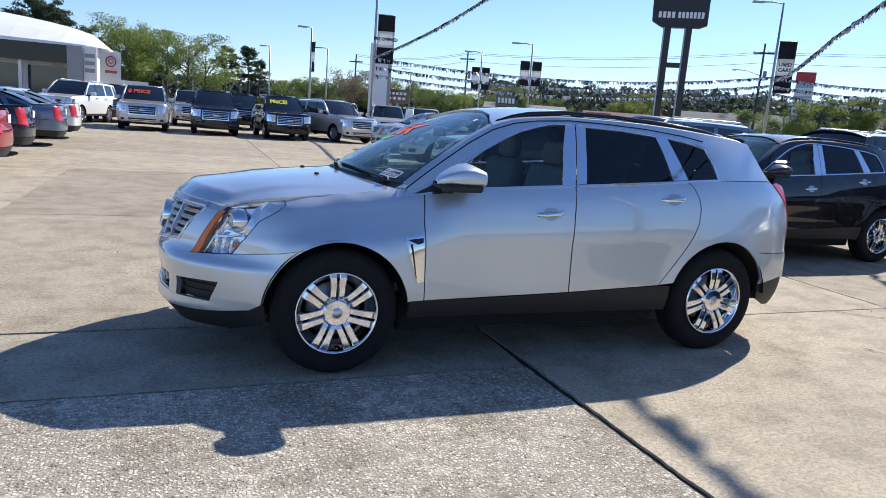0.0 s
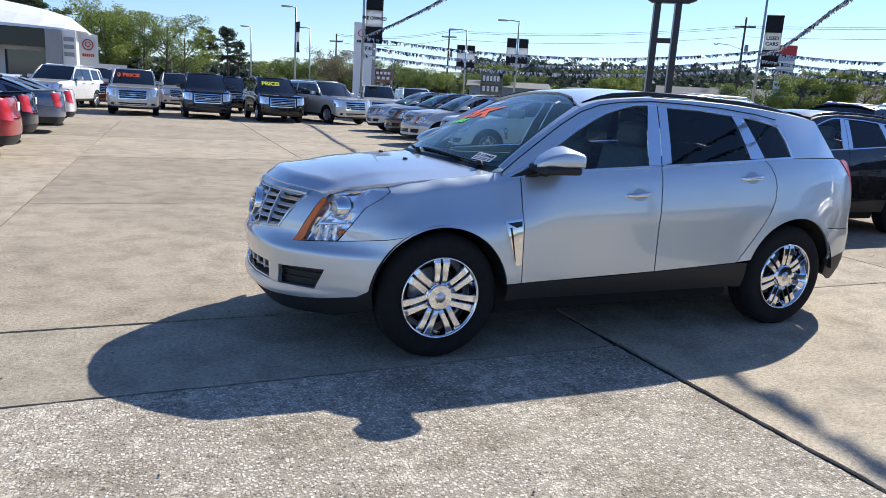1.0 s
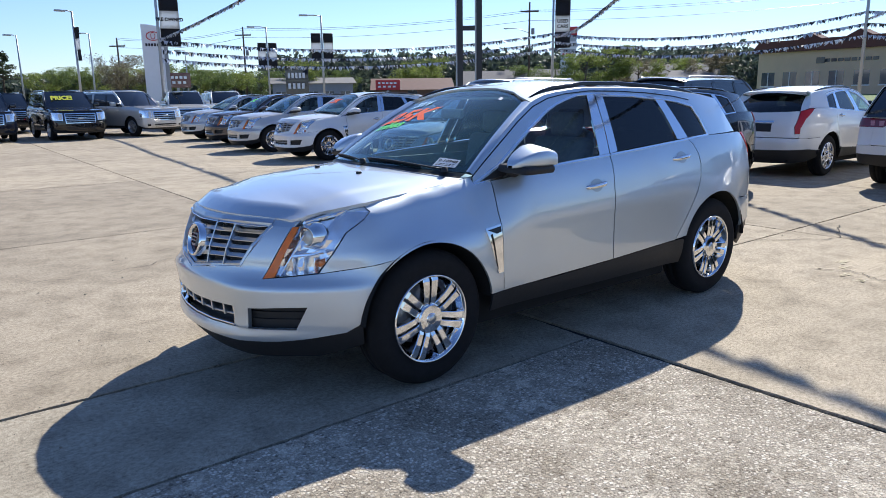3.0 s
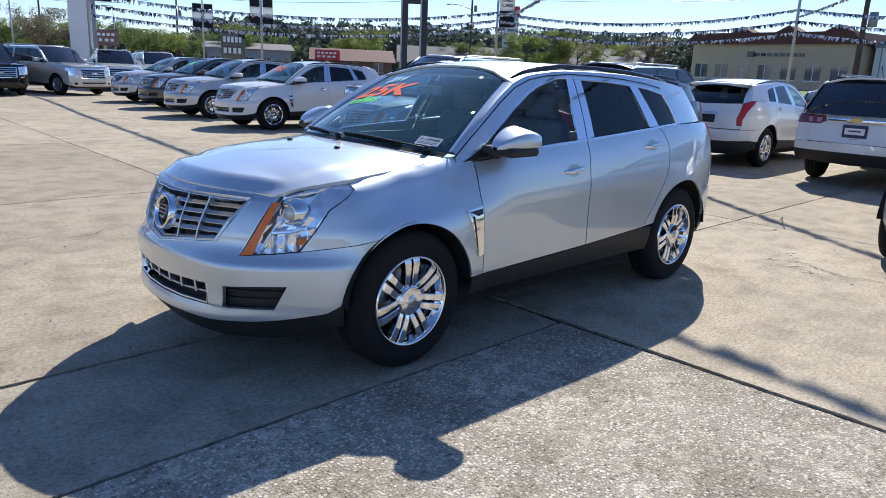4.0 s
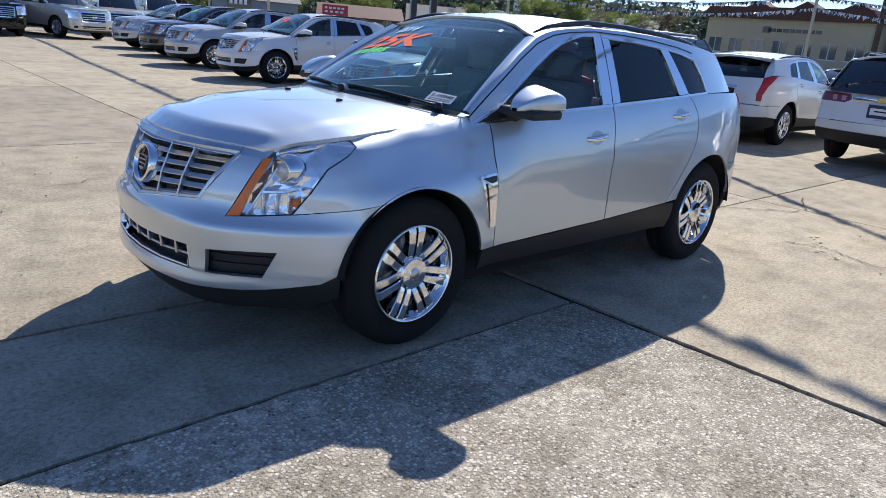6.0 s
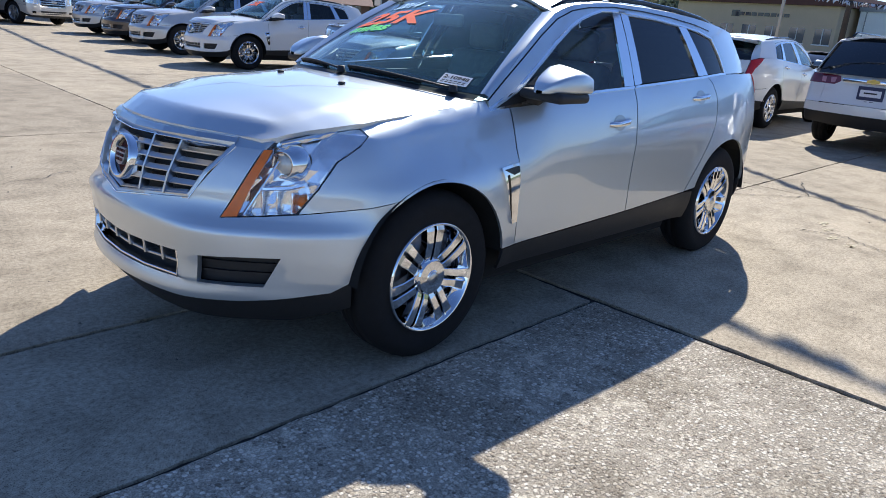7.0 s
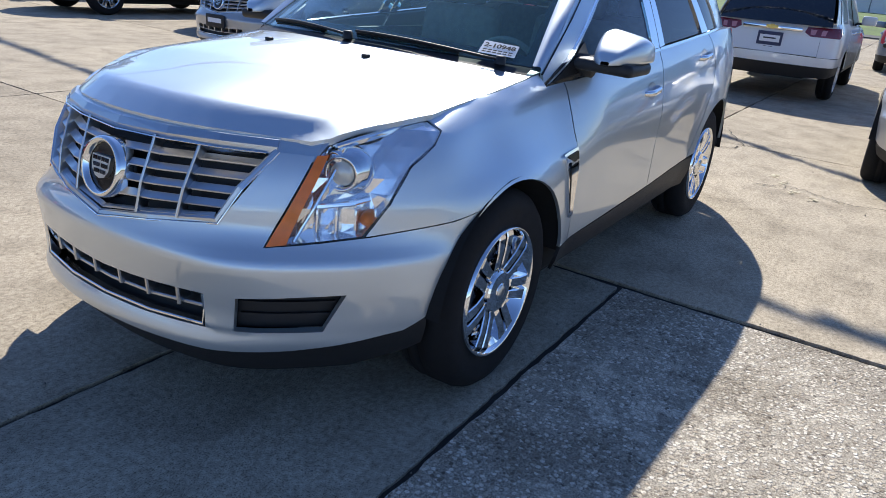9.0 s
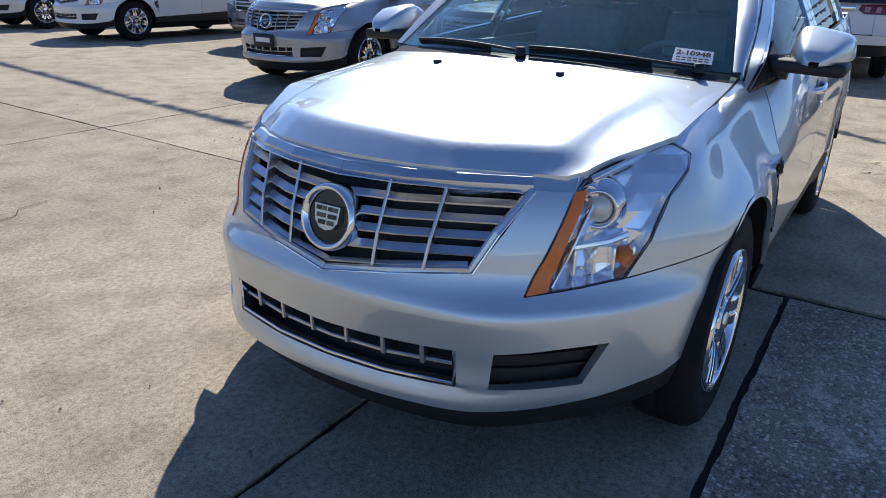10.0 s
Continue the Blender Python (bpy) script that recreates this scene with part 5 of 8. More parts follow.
            # flat disc behind the handle; its grey paint stands for the shade in the cup
            cup = gridded([[GX(x, z) for x, z in [(xm - 0.06 + 0.06 + 0.06 * math.cos(a), zz + 0.042 * math.sin(a)) for a in [2 * math.pi * k / 18 for k in range(18)]]]], 0.03, sh.put(0.0015), 0.0, sign=sg)
            part("handle_cup", cup, GREY, dd)
    for sg, _ in sides:
        vo = [GX(-1.018, 0.826), GX(-0.90, 0.842), GX(-0.888, 0.56), GX(-0.932, 0.556)]
        v = part("side_vent", gridded([vo], 0.04, sh.put(0.010), 0.014, sign=sg), CHROME, root, "tall chrome vent behind the front wheel")
        part("vent_slot", gridded([[GX(-0.985, 0.79), GX(-0.972, 0.792), GX(-0.938, 0.59), GX(-0.941, 0.58)]], 0.05, sh.put(0.0125), 0.002, sign=sg), GLOSSBLACK, v)
        part("vent_cap", gridded([[GX(-1.0, 0.816), GX(-0.905, 0.829), GX(-0.905, 0.80), GX(-0.94, 0.79)]], 0.05, sh.put(0.013), 0.002, sign=sg), GLOSSBLACK, v)

    # underside, wheel wells, cabin
    under = box(-1.0, 0.95, -0.80, 0.80, 0.21, 0.45, 0.03)
    under = box(-2.15, -1.85, -0.42, 0.42, 0.24, 0.6, 0.03, bm=under)
    under = box(1.86, 2.3, -0.6, 0.6, 0.28, 0.6, 0.03, bm=under)
    under = box(-1.9, 1.9, -0.55, 0.55, 0.27, 0.45, 0.03, bm=under)
    part("underbody", under, DARKVOID, root, smooth=False)
    for cx, r in ((fa, AR), (ra, RR)):
        for sg, _ in sides:
            pr_ = arc_pts(cx, hub, r + 0.012, 6, 174, 24)
            b = loft([[(x, -0.93 * sg, z) for x, z in pr_], [(x, -0.55 * sg, z) for x, z in pr_]])
            o = b.verts[:]
            f = [v for v in b.verts if abs(abs(v.co.y) - 0.55) < 1e-5]
            b.faces.new(f)
            part("wheel_well", b, DARKVOID, root, smooth=False)
    for cx, sd in ((fa, 1), (fa, -1), (ra, 1), (ra, -1)):
        wheel_parts(root, cx, -0.805 * sd, hub, -sd)
    # cabin furnishing
    cab = new("cabin")
    cab.parent = root
    part("cabin_floor", box(-1.0, 2.0, -0.72, 0.72, 0.45, 0.50), INTERIOR, cab, smooth=False)
    dash = loft([[(-1.12, y, 1.085), (-0.85, y, 1.095 + 0.03 * (abs(y) < 0.55)), (-0.72, y, 1.06), (-0.66, y, 0.9), (-0.75, y, 0.6)] for y in (-0.70, -0.6, -0.3, 0, 0.3, 0.6, 0.70)])
    bmesh.ops.recalc_face_normals(dash, faces=dash.faces)
    part("dashboard", dash, INTERIOR, cab)
    sw = lathe([(0.17 + 0.014 * math.cos(a), 0.014 * math.sin(a)) for a in [2 * math.pi * k / 8 for k in range(9)]], 28, "X")
    part("steering_wheel", moved(sw, Matrix.Translation((-0.50, -0.37, 1.02)) @ Matrix.Rotation(radians(-22), 4, "Y")), INTERIOR, cab)
    for x0 in (-0.15, 0.75):
        for yy in (-0.37, 0.37):
            part("seat_base", box(x0 - 0.25, x0 + 0.25, yy - 0.25, yy + 0.25, 0.52, 0.70, 0.05, 3), CABINGREY, cab)
            part("seat_back", moved(box(-0.07, 0.07, -0.25, 0.25, 0, 0.62, 0.05, 3), Matrix.Translation((x0 + 0.27, yy, 0.66)) @ Matrix.Rotation(radians(14), 4, "Y")), INTERIOR, cab)
            part("headrest", box(x0 + 0.38, x0 + 0.48, yy - 0.13, yy + 0.13, 1.27, 1.44, 0.04, 3), INTERIOR, cab)
    for sg in (-1, 1):
        part("door_card", box(-0.9, 1.1, 0.76 * sg - 0.02, 0.76 * sg + 0.02, 0.5, 1.10), INTERIOR, cab, smooth=False)
    part("load_cover", box(1.05, 1.95, -0.62, 0.62, 1.02, 1.05), INTERIOR, cab, smooth=False)
    part("headliner", box(-0.25, 1.6, -0.5, 0.5, 1.535, 1.55, 0.004), CABINGREY, cab, smooth=False)
    im = part("interior_mirror", box(-0.50, -0.47, -0.11, 0.11, 1.41, 1.475, 0.012), INTERIOR, cab)
    return root, screen_at, sh


HERO, SCREEN_AT, SRX_SHELL = crossover()
tagged(HERO, "silver mid-size luxury SUV with chrome grille and wheels", "car")



def screen_text(owner, word, u0, u1, v0, v1, material, slant=0.0, nm="marker_writing"):
    """Hand-written marker words on the windscreen; they read from the car's right to its left."""
    b = text_mesh(word, 1.0, 0.0, 0.035)
    xs = [v.co.x for v in b.verts]
    zs = [v.co.z for v in b.verts]
    bmesh.ops.subdivide_edges(b, edges=b.edges[:], cuts=1)
    for v in b.verts:
        a = (v.co.x - min(xs)) / (max(xs) - min(xs))
        c = (v.co.z - min(zs)) / (max(zs) - min(zs))
        u = u0 + (u1 - u0) * a
        w_ = v0 + (v1 - v0) * c + slant * a
        v.co = SCREEN_AT(u, w_) + Vector((-0.42, 0, 0.9)).normalized() * 0.004
    return part(nm, b, material, owner, "hand-written marker words", smooth=False)


HERO_SCREEN = [c for c in HERO.children if c.name.startswith("windscreen")][0]
SRX_PLAIN = [o for o in HERO.children_recursive]

# ---- other vehicles ----
def vehicle(name, x0, x1, w, axles, tyre, z_hood, z_belt, z_roof, screen, rear_glass, roof_w, doors, nose=0.10, tail=0.10, posts=(), paint_=WHITE, rim=None, spokes=6, low=0.30, hood_drop=0.10, corner=0.28, grille=None, lamps=None, tails=None, rails=False, deck=None, bars=3, mesh=False, tail_round=0.9, clears=()):
    """A plain road car with its nose at x0 and its tail at x1. screen, rear_glass: (x at the belt, x at the roof)."""
    root = new(name)
    c = corner
    plan = [(x0, 0), (x0 + 0.03, -w * 0.45), (x0 + 0.09, -w * 0.70), (x0 + c * 0.75, -w * 0.90), (x0 + c * 1.6, -w * 0.985), (axles[0], -w), (0, -w), (axles[1], -w), (x1 - c * 1.3, -w * 0.985), (x1 - c * 0.55, -w * tail_round), (x1 - 0.07, -w * 0.68), (x1 - 0.02, -w * 0.4), (x1, 0)]
    belt_t = [(x0, z_hood - 0.03), (screen[0], z_belt - 0.02), (screen[0] + 0.5, z_belt), (rear_glass[0] - 0.3, z_belt + 0.03), (x1, (deck or z_belt) + (0.0 if deck else 0.02))]
    sh = Shell(plan, front=[(0.2, 0.10), (low, 0.03), (0.45, 0.0), (0.62, 0.0), (z_hood - 0.06, nose), (z_hood + 0.1, nose + 0.12)],
               side=[(0.2, 0.09), (low, 0.04), (0.5, 0.0), (0.8, 0.0), (0.98, 0.015), (1.05, 0.04), (1.08, 0.07), (1.12, 0.12), (1.16, 0.2)],
               rear=[(0.2, 0.12), (low + 0.05, 0.03), (0.5, 0.0), (0.68, 0.0), (0.75, 0.03), ((deck or z_belt) - 0.05, tail), ((deck or z_belt) + 0.1, tail + 0.1)], belt=belt_t,
               flare=[(axles[0], tyre, tyre + 0.055, 0.012), (axles[1], tyre, tyre + 0.055, 0.012)])
    X, Y, YR = sh.sx, sh.sy, sh.syr
    AR = tyre + 0.055
    crest = lambda x: 0.6 + (1.10 - 0.6) * (sh.belt(x) - 0.6) / 0.48
    sill = low + 0.08

    def low_arc(cx, a, b_):
        return [(X(x), z) for x, z in arc_pts(cx, tyre, AR, a, b_, 16)]

    d0 = math.degrees(math.asin(min(1, (sill - tyre) / AR)))
    for sg in (1, -1):
        wing = low_arc(axles[0], d0, 120) + [(X(axles[0] - AR * 0.8), 0.72), (X(x0 + c * 1.25), 0.72)] + [(X(x0 + c * 1.25), crest(x0 + c * 1.25))] + [(X(x), crest(x)) for x in np.linspace(x0 + c * 1.6, screen[0] + 0.05, 5)] + [(X(doors[0]), sh.belt(doors[0])), (X(doors[0]), sill)]
        part("front_wing", gridded([wing], 0.09, sh.put(), 0.015, sign=sg), paint_, root)
        for a, b_ in zip(doors[:-1], doors[1:]):
            if b_ > axles[1] - AR:
                dd = [(X(a + 0.006), sill), (X(a + 0.006), sh.belt(a))] + [(X(x), sh.belt(x)) for x in np.linspace(a, b_, 4)[1:-1]] + [(X(b_ - 0.006), sh.belt(b_)), (X(b_ - 0.006), 0.85)] + low_arc(axles[1], 122, 180 - d0)
            else:
                dd = [(X(a + 0.006), sill), (X(a + 0.006), sh.belt(a))] + [(X(x), sh.belt(x)) for x in np.linspace(a, b_, 4)[1:-1]] + [(X(b_ - 0.006), sh.belt(b_)), (X(b_ - 0.006), sill)]
            dob = part("door", gridded([dd], 0.09, sh.put(), 0.015, sign=sg), paint_, root)
            hz = z_belt - 0.10
            hp = sh.at(X(b_ - 0.18), hz)
            part("door_handle", moved(box(-0.10, 0.10, -0.02, 0.02, -0.014, 0.014, 0.008), Matrix.Translation((hp.x, (hp.y - 0.018) * sg, hz))), CHROME if rim is None else paint_, dob)
        dl = doors[-1]
        start = low_arc(axles[1], 120 if dl > axles[1] - AR else 180 - d0, 30)
        q = ([(X(dl + 0.006), 0.85)] if dl > axles[1] - AR else [(X(dl + 0.006), sill)]) + start + [(X(axles[1] + AR * 0.93), 0.70), (YR(-w * 0.72), 0.70)] + [(YR(-w * 0.72), crest(x1) - 0.03), (X(x1 - c * 0.8), crest(x1 - c * 0.8))] + [(X(x), crest(x)) for x in np.linspace(x1 - c * 1.6, dl + 0.1, 5)] + [(X(dl + 0.006), crest(dl))]
        part("rear_quarter", gridded([q], 0.09, sh.put(), 0.015, sign=sg), paint_, root)
        part("sill", gridded([[(X(axles[0] + AR * 0.96), sill - 0.10), (X(axles[0] + AR * 0.96), sill - 0.006), (X(axles[1] - AR * 0.96), sill - 0.006), (X(axles[1] - AR * 0.96), sill - 0.10)]], 0.15, sh.put(-0.004), 0.02, sign=sg), PLASTIC, root)
    # nose
    fb = [(0, low), (0, z_hood - 0.02), (Y(-w * 0.4), z_hood - 0.022), (Y(-w * 0.72), z_hood - 0.03), (X(x0 + c * 1.22), crest(x0 + c * 1.22) - 0.01), (X(x0 + c * 1.22), 0.712), (X(axles[0] - AR * 0.8), 0.712)] + low_arc(axles[0], 132, 170) + [(X(x0 + c * 1.3), low + 0.03), (Y(-w * 0.8), low)]
    bumper = part("front_bumper", gridded([fb], 0.08, sh.put(), 0.03, mirror=True), paint_, root)
    part("air_dam", gridded([[(0, low - 0.09), (0, low - 0.006), (Y(-w * 0.8), low - 0.006), (X(x0 + c * 1.3), low + 0.024), (X(x0 + c * 1.3), low - 0.06)]], 0.1, sh.put(-0.015), 0.02, mirror=True), PLASTIC, root)
    gy, gz0, gz1 = grille
    g = part("grille", gridded([[(0, gz0), (0, gz1), (Y(-gy), gz1), (Y(-gy * 0.94), gz0)]], 0.08, sh.put(0.006), 0.02, mirror=True), CHROME, root, "broad chrome-framed grille")
    part("grille_field", gridded([[(0, gz0 + 0.03), (0, gz1 - 0.03), (Y(-gy + 0.035), gz1 - 0.03), (Y(-gy * 0.94 + 0.035), gz0 + 0.03)]], 0.08, sh.put(0.009), 0.004, mirror=True), GLOSSBLACK, g)
    for k in range(bars):
        zz = gz0 + 0.03 + (gz1 - gz0 - 0.06) * (k + 1) / (bars + 1)
        part("grille_bar", gridded([[(0, zz - 0.012), (0, zz + 0.012), (Y(-gy + 0.04), zz + 0.012), (Y(-gy + 0.04), zz - 0.012)]], 0.15, sh.put(0.016), 0.01, mirror=True), BRIGHT, g)
    if mesh:
        part("grille_badge", moved(box(-0.012, 0.012, -0.11, 0.11, -0.035, 0.035, 0.008), Matrix.Translation(sh.at(1e-3, (gz0 + gz1) / 2, 0.02))), BRIGHT, g)
    part("lower_intake", gridded([[(0, low + 0.05), (0, low + 0.16), (Y(-w * 0.55), low + 0.16), (Y(-w * 0.5), low + 0.05)]], 0.1, sh.put(0.004), 0.003, mirror=True), PLASTIC, bumper)
    ly0, lz0, lz1, lx = lamps
    for sg in (1, -1):
        lp = part("headlamp", gridded([[(Y(-ly0), lz0), (Y(-ly0), lz1), (X(lx), lz1 + 0.02), (X(lx - 0.04), lz0 + 0.04)]], 0.06, sh.put(0.006), 0.01, sign=sg), REFLECTOR, root, "clear headlamp")
        part("lamp_core", gridded([[(Y(-ly0 - 0.03), lz0 + 0.03), (Y(-ly0 - 0.03), lz1 - 0.03), (Y(-ly0 - 0.14), lz1 - 0.03), (Y(-ly0 - 0.14), lz0 + 0.03)]], 0.06, sh.put(0.009), 0.003, sign=sg), PROJECTOR, lp)
        part("fog_lamp", gridded([[(Y(-w * 0.70), low + 0.07), (Y(-w * 0.70), low + 0.15), (Y(-w * 0.83), low + 0.15), (Y(-w * 0.83), low + 0.07)]], 0.08, sh.put(0.004), 0.003, sign=sg), GLOSSBLACK, bumper)
        tp = [(YR(y) if y is not None else X(xx), z) for y, xx, z in tails]
        part("tail_lamp", gridded([tp], 0.06, sh.put(0.008), 0.015, sign=sg), REDLENS, root, "red tail lamp")
        for oc in clears:
            part("clear_lens", gridded([[(YR(y) if y is not None else X(xx), z) for y, xx, z in oc]], 0.06, sh.put(0.0105), 0.004, sign=sg), PINKLENS, root, "pale inner lens of the tail lamp")
    # tail
    zt = (deck or z_belt)
    gate = [(YR(-w * 0.715), 0.71), (YR(-w * 0.715), zt + 0.005), (YR(-w * 0.35), zt + 0.0), (YR(0), zt - 0.005), (YR(0), 0.71)]
    gt = part("tailgate", gridded([gate], 0.09, sh.put(), 0.015, mirror=True), paint_, root)
    part("licence_plate", moved(box(-0.008, 0.008, -0.155, 0.155, -0.075, 0.075, 0.004), Matrix.Translation(sh.at(YR(-0.001), 0.90, 0.012))), PAPER, gt, "white licence plate")
    rb = [(YR(0), low + 0.16), (YR(0), 0.704), (YR(-w * 0.7), 0.694), (X(axles[1] + AR * 0.96), 0.694)] + low_arc(axles[1], 44, 26) + [(X(axles[1] + AR * 1.05), low + 0.17), (YR(-w * 0.7), low + 0.16)]
    part("rear_bumper", gridded([rb], 0.09, sh.put(), 0.015, mirror=True), paint_, root)
    part("rear_valance", gridded([[(YR(0), low - 0.04), (YR(0), low + 0.154), (YR(-w * 0.7), low + 0.154), (X(axles[1] + AR * 1.05), low + 0.164), (X(axles[1] + AR * 1.05), low + 0.02)]], 0.1, sh.put(-0.012), 0.02, mirror=True), PLASTIC, root)
    # bonnet
    def hood_at(x, y):
        t = (x - x0) / (screen[0] - x0)
        ze = crest(max(x, x0 + c * 0.6)) - (0.02 if x < x0 + c else 0.0)
        zc = z_hood - 0.02 + (z_belt + 0.05 - z_hood) * max(0, t) ** 0.8
        wd = w - 0.12
        return (x, y, ze + (zc - ze) * (1 - min(1, abs(y) / wd) ** 2.5))
    ho = [(x0 + nose + 0.0, 0), (x0 + nose + 0.015, -w * 0.4), (x0 + nose + 0.07, -w * 0.70), (x0 + c * 1.25, -(w - 0.13)), (screen[0] + 0.05, -(w - 0.13)), (screen[0] - 0.12, -w * 0.4), (screen[0] - 0.16, 0)]
    part("bonnet", gridded([ho], 0.10, surf_put(hood_at), 0.02, mirror=True), paint_, root)
    # cabin
    def edge(x):
        """Roof edge height along the car."""
        return lerp_table([(screen[0], z_belt), (screen[1] - 0.12, z_roof - 0.10), (screen[1] + 0.10, z_roof - 0.055), ((screen[1] + rear_glass[1]) / 2, z_roof - 0.04), (rear_glass[1] - 0.10, z_roof - 0.075), (rear_glass[1] + 0.05, z_roof - 0.12), (rear_glass[0], zt)], x)
    def cab_at(x, z):
        f = (z - z_belt) / (z_roof - z_belt)
        ww = w - 0.075
        ww -= max(0, (x - (rear_glass[0] - 0.5))) * 0.10
        return (x, -(ww + (roof_w - ww) * f), z)
    top = [(x, edge(x)) for x in np.linspace(screen[0] + 0.04, rear_glass[0] - 0.03, 22)]
    base = [(x, sh.belt(x) - 0.01) for x in np.linspace(rear_glass[0] - 0.03, screen[0] + 0.04, 8)]
    for sg in (1, -1):
        part("side_glass", gridded([top + base], 0.12, surf_put(cab_at), 0.0, sign=sg), CARGLASS, root, "dark tinted side windows")
        hdr = [(x, edge(x)) for x in np.linspace(screen[0] + 0.04, rear_glass[0] - 0.03, 22)]
        inn = [(x, max(edge(x) - 0.075, sh.belt(x))) for x in np.linspace(rear_glass[0] - 0.10, screen[0] + 0.14, 22)]
        lift = lambda u, v: (u, cab_at(u, v)[1] - 0.008, v)
        part("roof_side", gridded([hdr + inn], 0.12, surf_put(lift), 0.012, sign=sg), paint_, root)
        for pa, pb, wd_ in posts:
            za, zb = sh.belt(pa) - 0.01, edge(pb) - 0.04
            part("pillar", gridded([[(pa - wd_, za), (pa + wd_, za), (pb + wd_, zb), (pb - wd_, zb)]], 0.12, surf_put(lift), 0.012, sign=sg), paint_ if wd_ > 0.05 else GLOSSBLACK, root)
        m = part("door_mirror", moved(box(-0.07, 0.07, -0.12, 0.12, -0.08, 0.08, 0.035, 3), Matrix.Translation((screen[0] + 0.42, -(w + 0.09) * sg, z_belt + 0.10))), paint_, root)
        part("mirror_foot", moved(box(-0.04, 0.04, -0.09, 0.09, -0.02, 0.02, 0.01), Matrix.Translation((screen[0] + 0.42, -(w - 0.03) * sg, z_belt + 0.04))), PLASTIC, m)
    def cross(xa, za, ya, xb, zb, yb, bow, n=9, mlev=5):
        rows = []
        for v in range(mlev):
            t = v / (mlev - 1)
            row = []
            for k in range(n):
                u = -1 + 2 * k / (n - 1)
                row.append((xa + (xb - xa) * t + bow * u * u, (ya + (yb - ya) * t) * u, za + (zb - za) * t + 0.03 * math.sin(math.pi * t)))
            rows.append(row)
        b = loft(rows)
        bmesh.ops.recalc_face_normals(b, faces=b.faces)
        return b
    for sg in (1, -1):
        part("front_pillar", tube([(screen[0] + 0.02, -(w - 0.135) * sg, z_belt - 0.01), ((screen[0] + screen[1]) / 2 + 0.09, -((w - 0.13 + roof_w) / 2) * sg, (z_belt + z_roof) / 2 + 0.02), (screen[1] + 0.12, -(roof_w - 0.01) * sg, z_roof - 0.045)], 0.042, 8), paint_, root)
    part("roof_front", tube([(screen[1] + 0.13, -(roof_w - 0.02), z_roof - 0.05), (screen[1] + 0.02, -roof_w * 0.5, z_roof - 0.022), (screen[1] - 0.01, 0, z_roof - 0.014), (screen[1] + 0.02, roof_w * 0.5, z_roof - 0.022), (screen[1] + 0.13, roof_w - 0.02, z_roof - 0.05)], 0.03, 8), paint_, root)
    part("windscreen", cross(screen[0] - 0.12, z_belt + 0.0, w - 0.13, screen[1], z_roof - 0.015, roof_w - 0.01, 0.14), CARGLASS, root, "dark windscreen")
    part("rear_window", cross(rear_glass[0] + 0.06, zt + 0.0, w - 0.17, rear_glass[1] + 0.02, z_roof - 0.05, roof_w - 0.03, -0.08), CARGLASS, root, "dark rear window")
    def roof_at(x, y):
        return (x, y, edge(x) + (z_roof - edge(x) - 0.0) * (1 - min(1, abs(y) / roof_w) ** 3) if screen[1] - 0.2 < x < rear_glass[1] + 0.1 else edge(x))
    xs_ = np.linspace(screen[1], rear_glass[1] + 0.04, 8)
    ro = [(screen[1] - 0.01, 0), (screen[1] + 0.04, -roof_w * 0.6)] + [(x, cab_at(x, edge(x))[1] - 0.006) for x in np.linspace(screen[1] + 0.10, rear_glass[1] + 0.0, 8)] + [(rear_glass[1] + 0.05, -roof_w * 0.6), (rear_glass[1] + 0.07, 0)]
    part("roof", gridded([ro], 0.14, surf_put(roof_at), 0.03, mirror=True), paint_, root)
    if rails:
        for sg in (1, -1):
            part("roof_rail", tube([(screen[1] + 0.25, -(roof_w - 0.08) * sg, z_roof - 0.02), (screen[1] + 0.35, -(roof_w - 0.08) * sg, z_roof + 0.035), (rear_glass[1] - 0.35, -(roof_w - 0.08) * sg, z_roof + 0.03), (rear_glass[1] - 0.2, -(roof_w - 0.08) * sg, z_roof - 0.03)], 0.018, 6), BRIGHT if paint_ is not WHITE else GLOSSBLACK, root)
    part("underbody", box(x0 + 0.25, x1 - 0.25, -w * 0.6, w * 0.6, low - 0.05, 0.75, 0.03), DARKVOID, root, smooth=False)
    for cx in axles:
        for sg in (1, -1):
            pr_ = arc_pts(cx, tyre, AR + 0.01, 10, 170, 16)
            b = loft([[(x, -(w - 0.03) * sg, z) for x, z in pr_], [(x, -(w - 0.38) * sg, z) for x, z in pr_]])
            b.faces.new([v for v in b.verts if abs(abs(v.co.y) - (w - 0.38)) < 1e-5])
            part("wheel_well", b, DARKVOID, root, smooth=False)
            wheel_parts(root, cx, -(w - 0.14) * sg, tyre, -sg, r=tyre, rim_r=tyre * 0.64, spokes=spokes, split=False, chrome=rim or BRIGHT, wheel_label="bright alloy wheel")
    return root


def lot_crossover(m, name, paint_, label):
    ob = copy_thing(HERO, m)
    ob.name = name
    repaint(ob, {SILVER: paint_})
    return tagged(ob, label, "car", group="parked crossovers")


CARS = {}
CARS["bk"] = lot_crossover(pose(5.55, 2.85, 0, 0, 0, 0), "black_suv", BLACK, "black luxury SUV with chrome wheels, parked behind the silver one")
CARS["g5"] = lot_crossover(pose(5.2, 5.65, 0, 0, 0, 1), "grey_suv", GREY, "grey luxury SUV with a chrome grille and front plate frame")
CARS["w4"] = lot_crossover(pose(6.78, 12.6, 0, 0, 0, -3), "white_suv", WHITE, "white luxury SUV with orange writing on its windscreen")
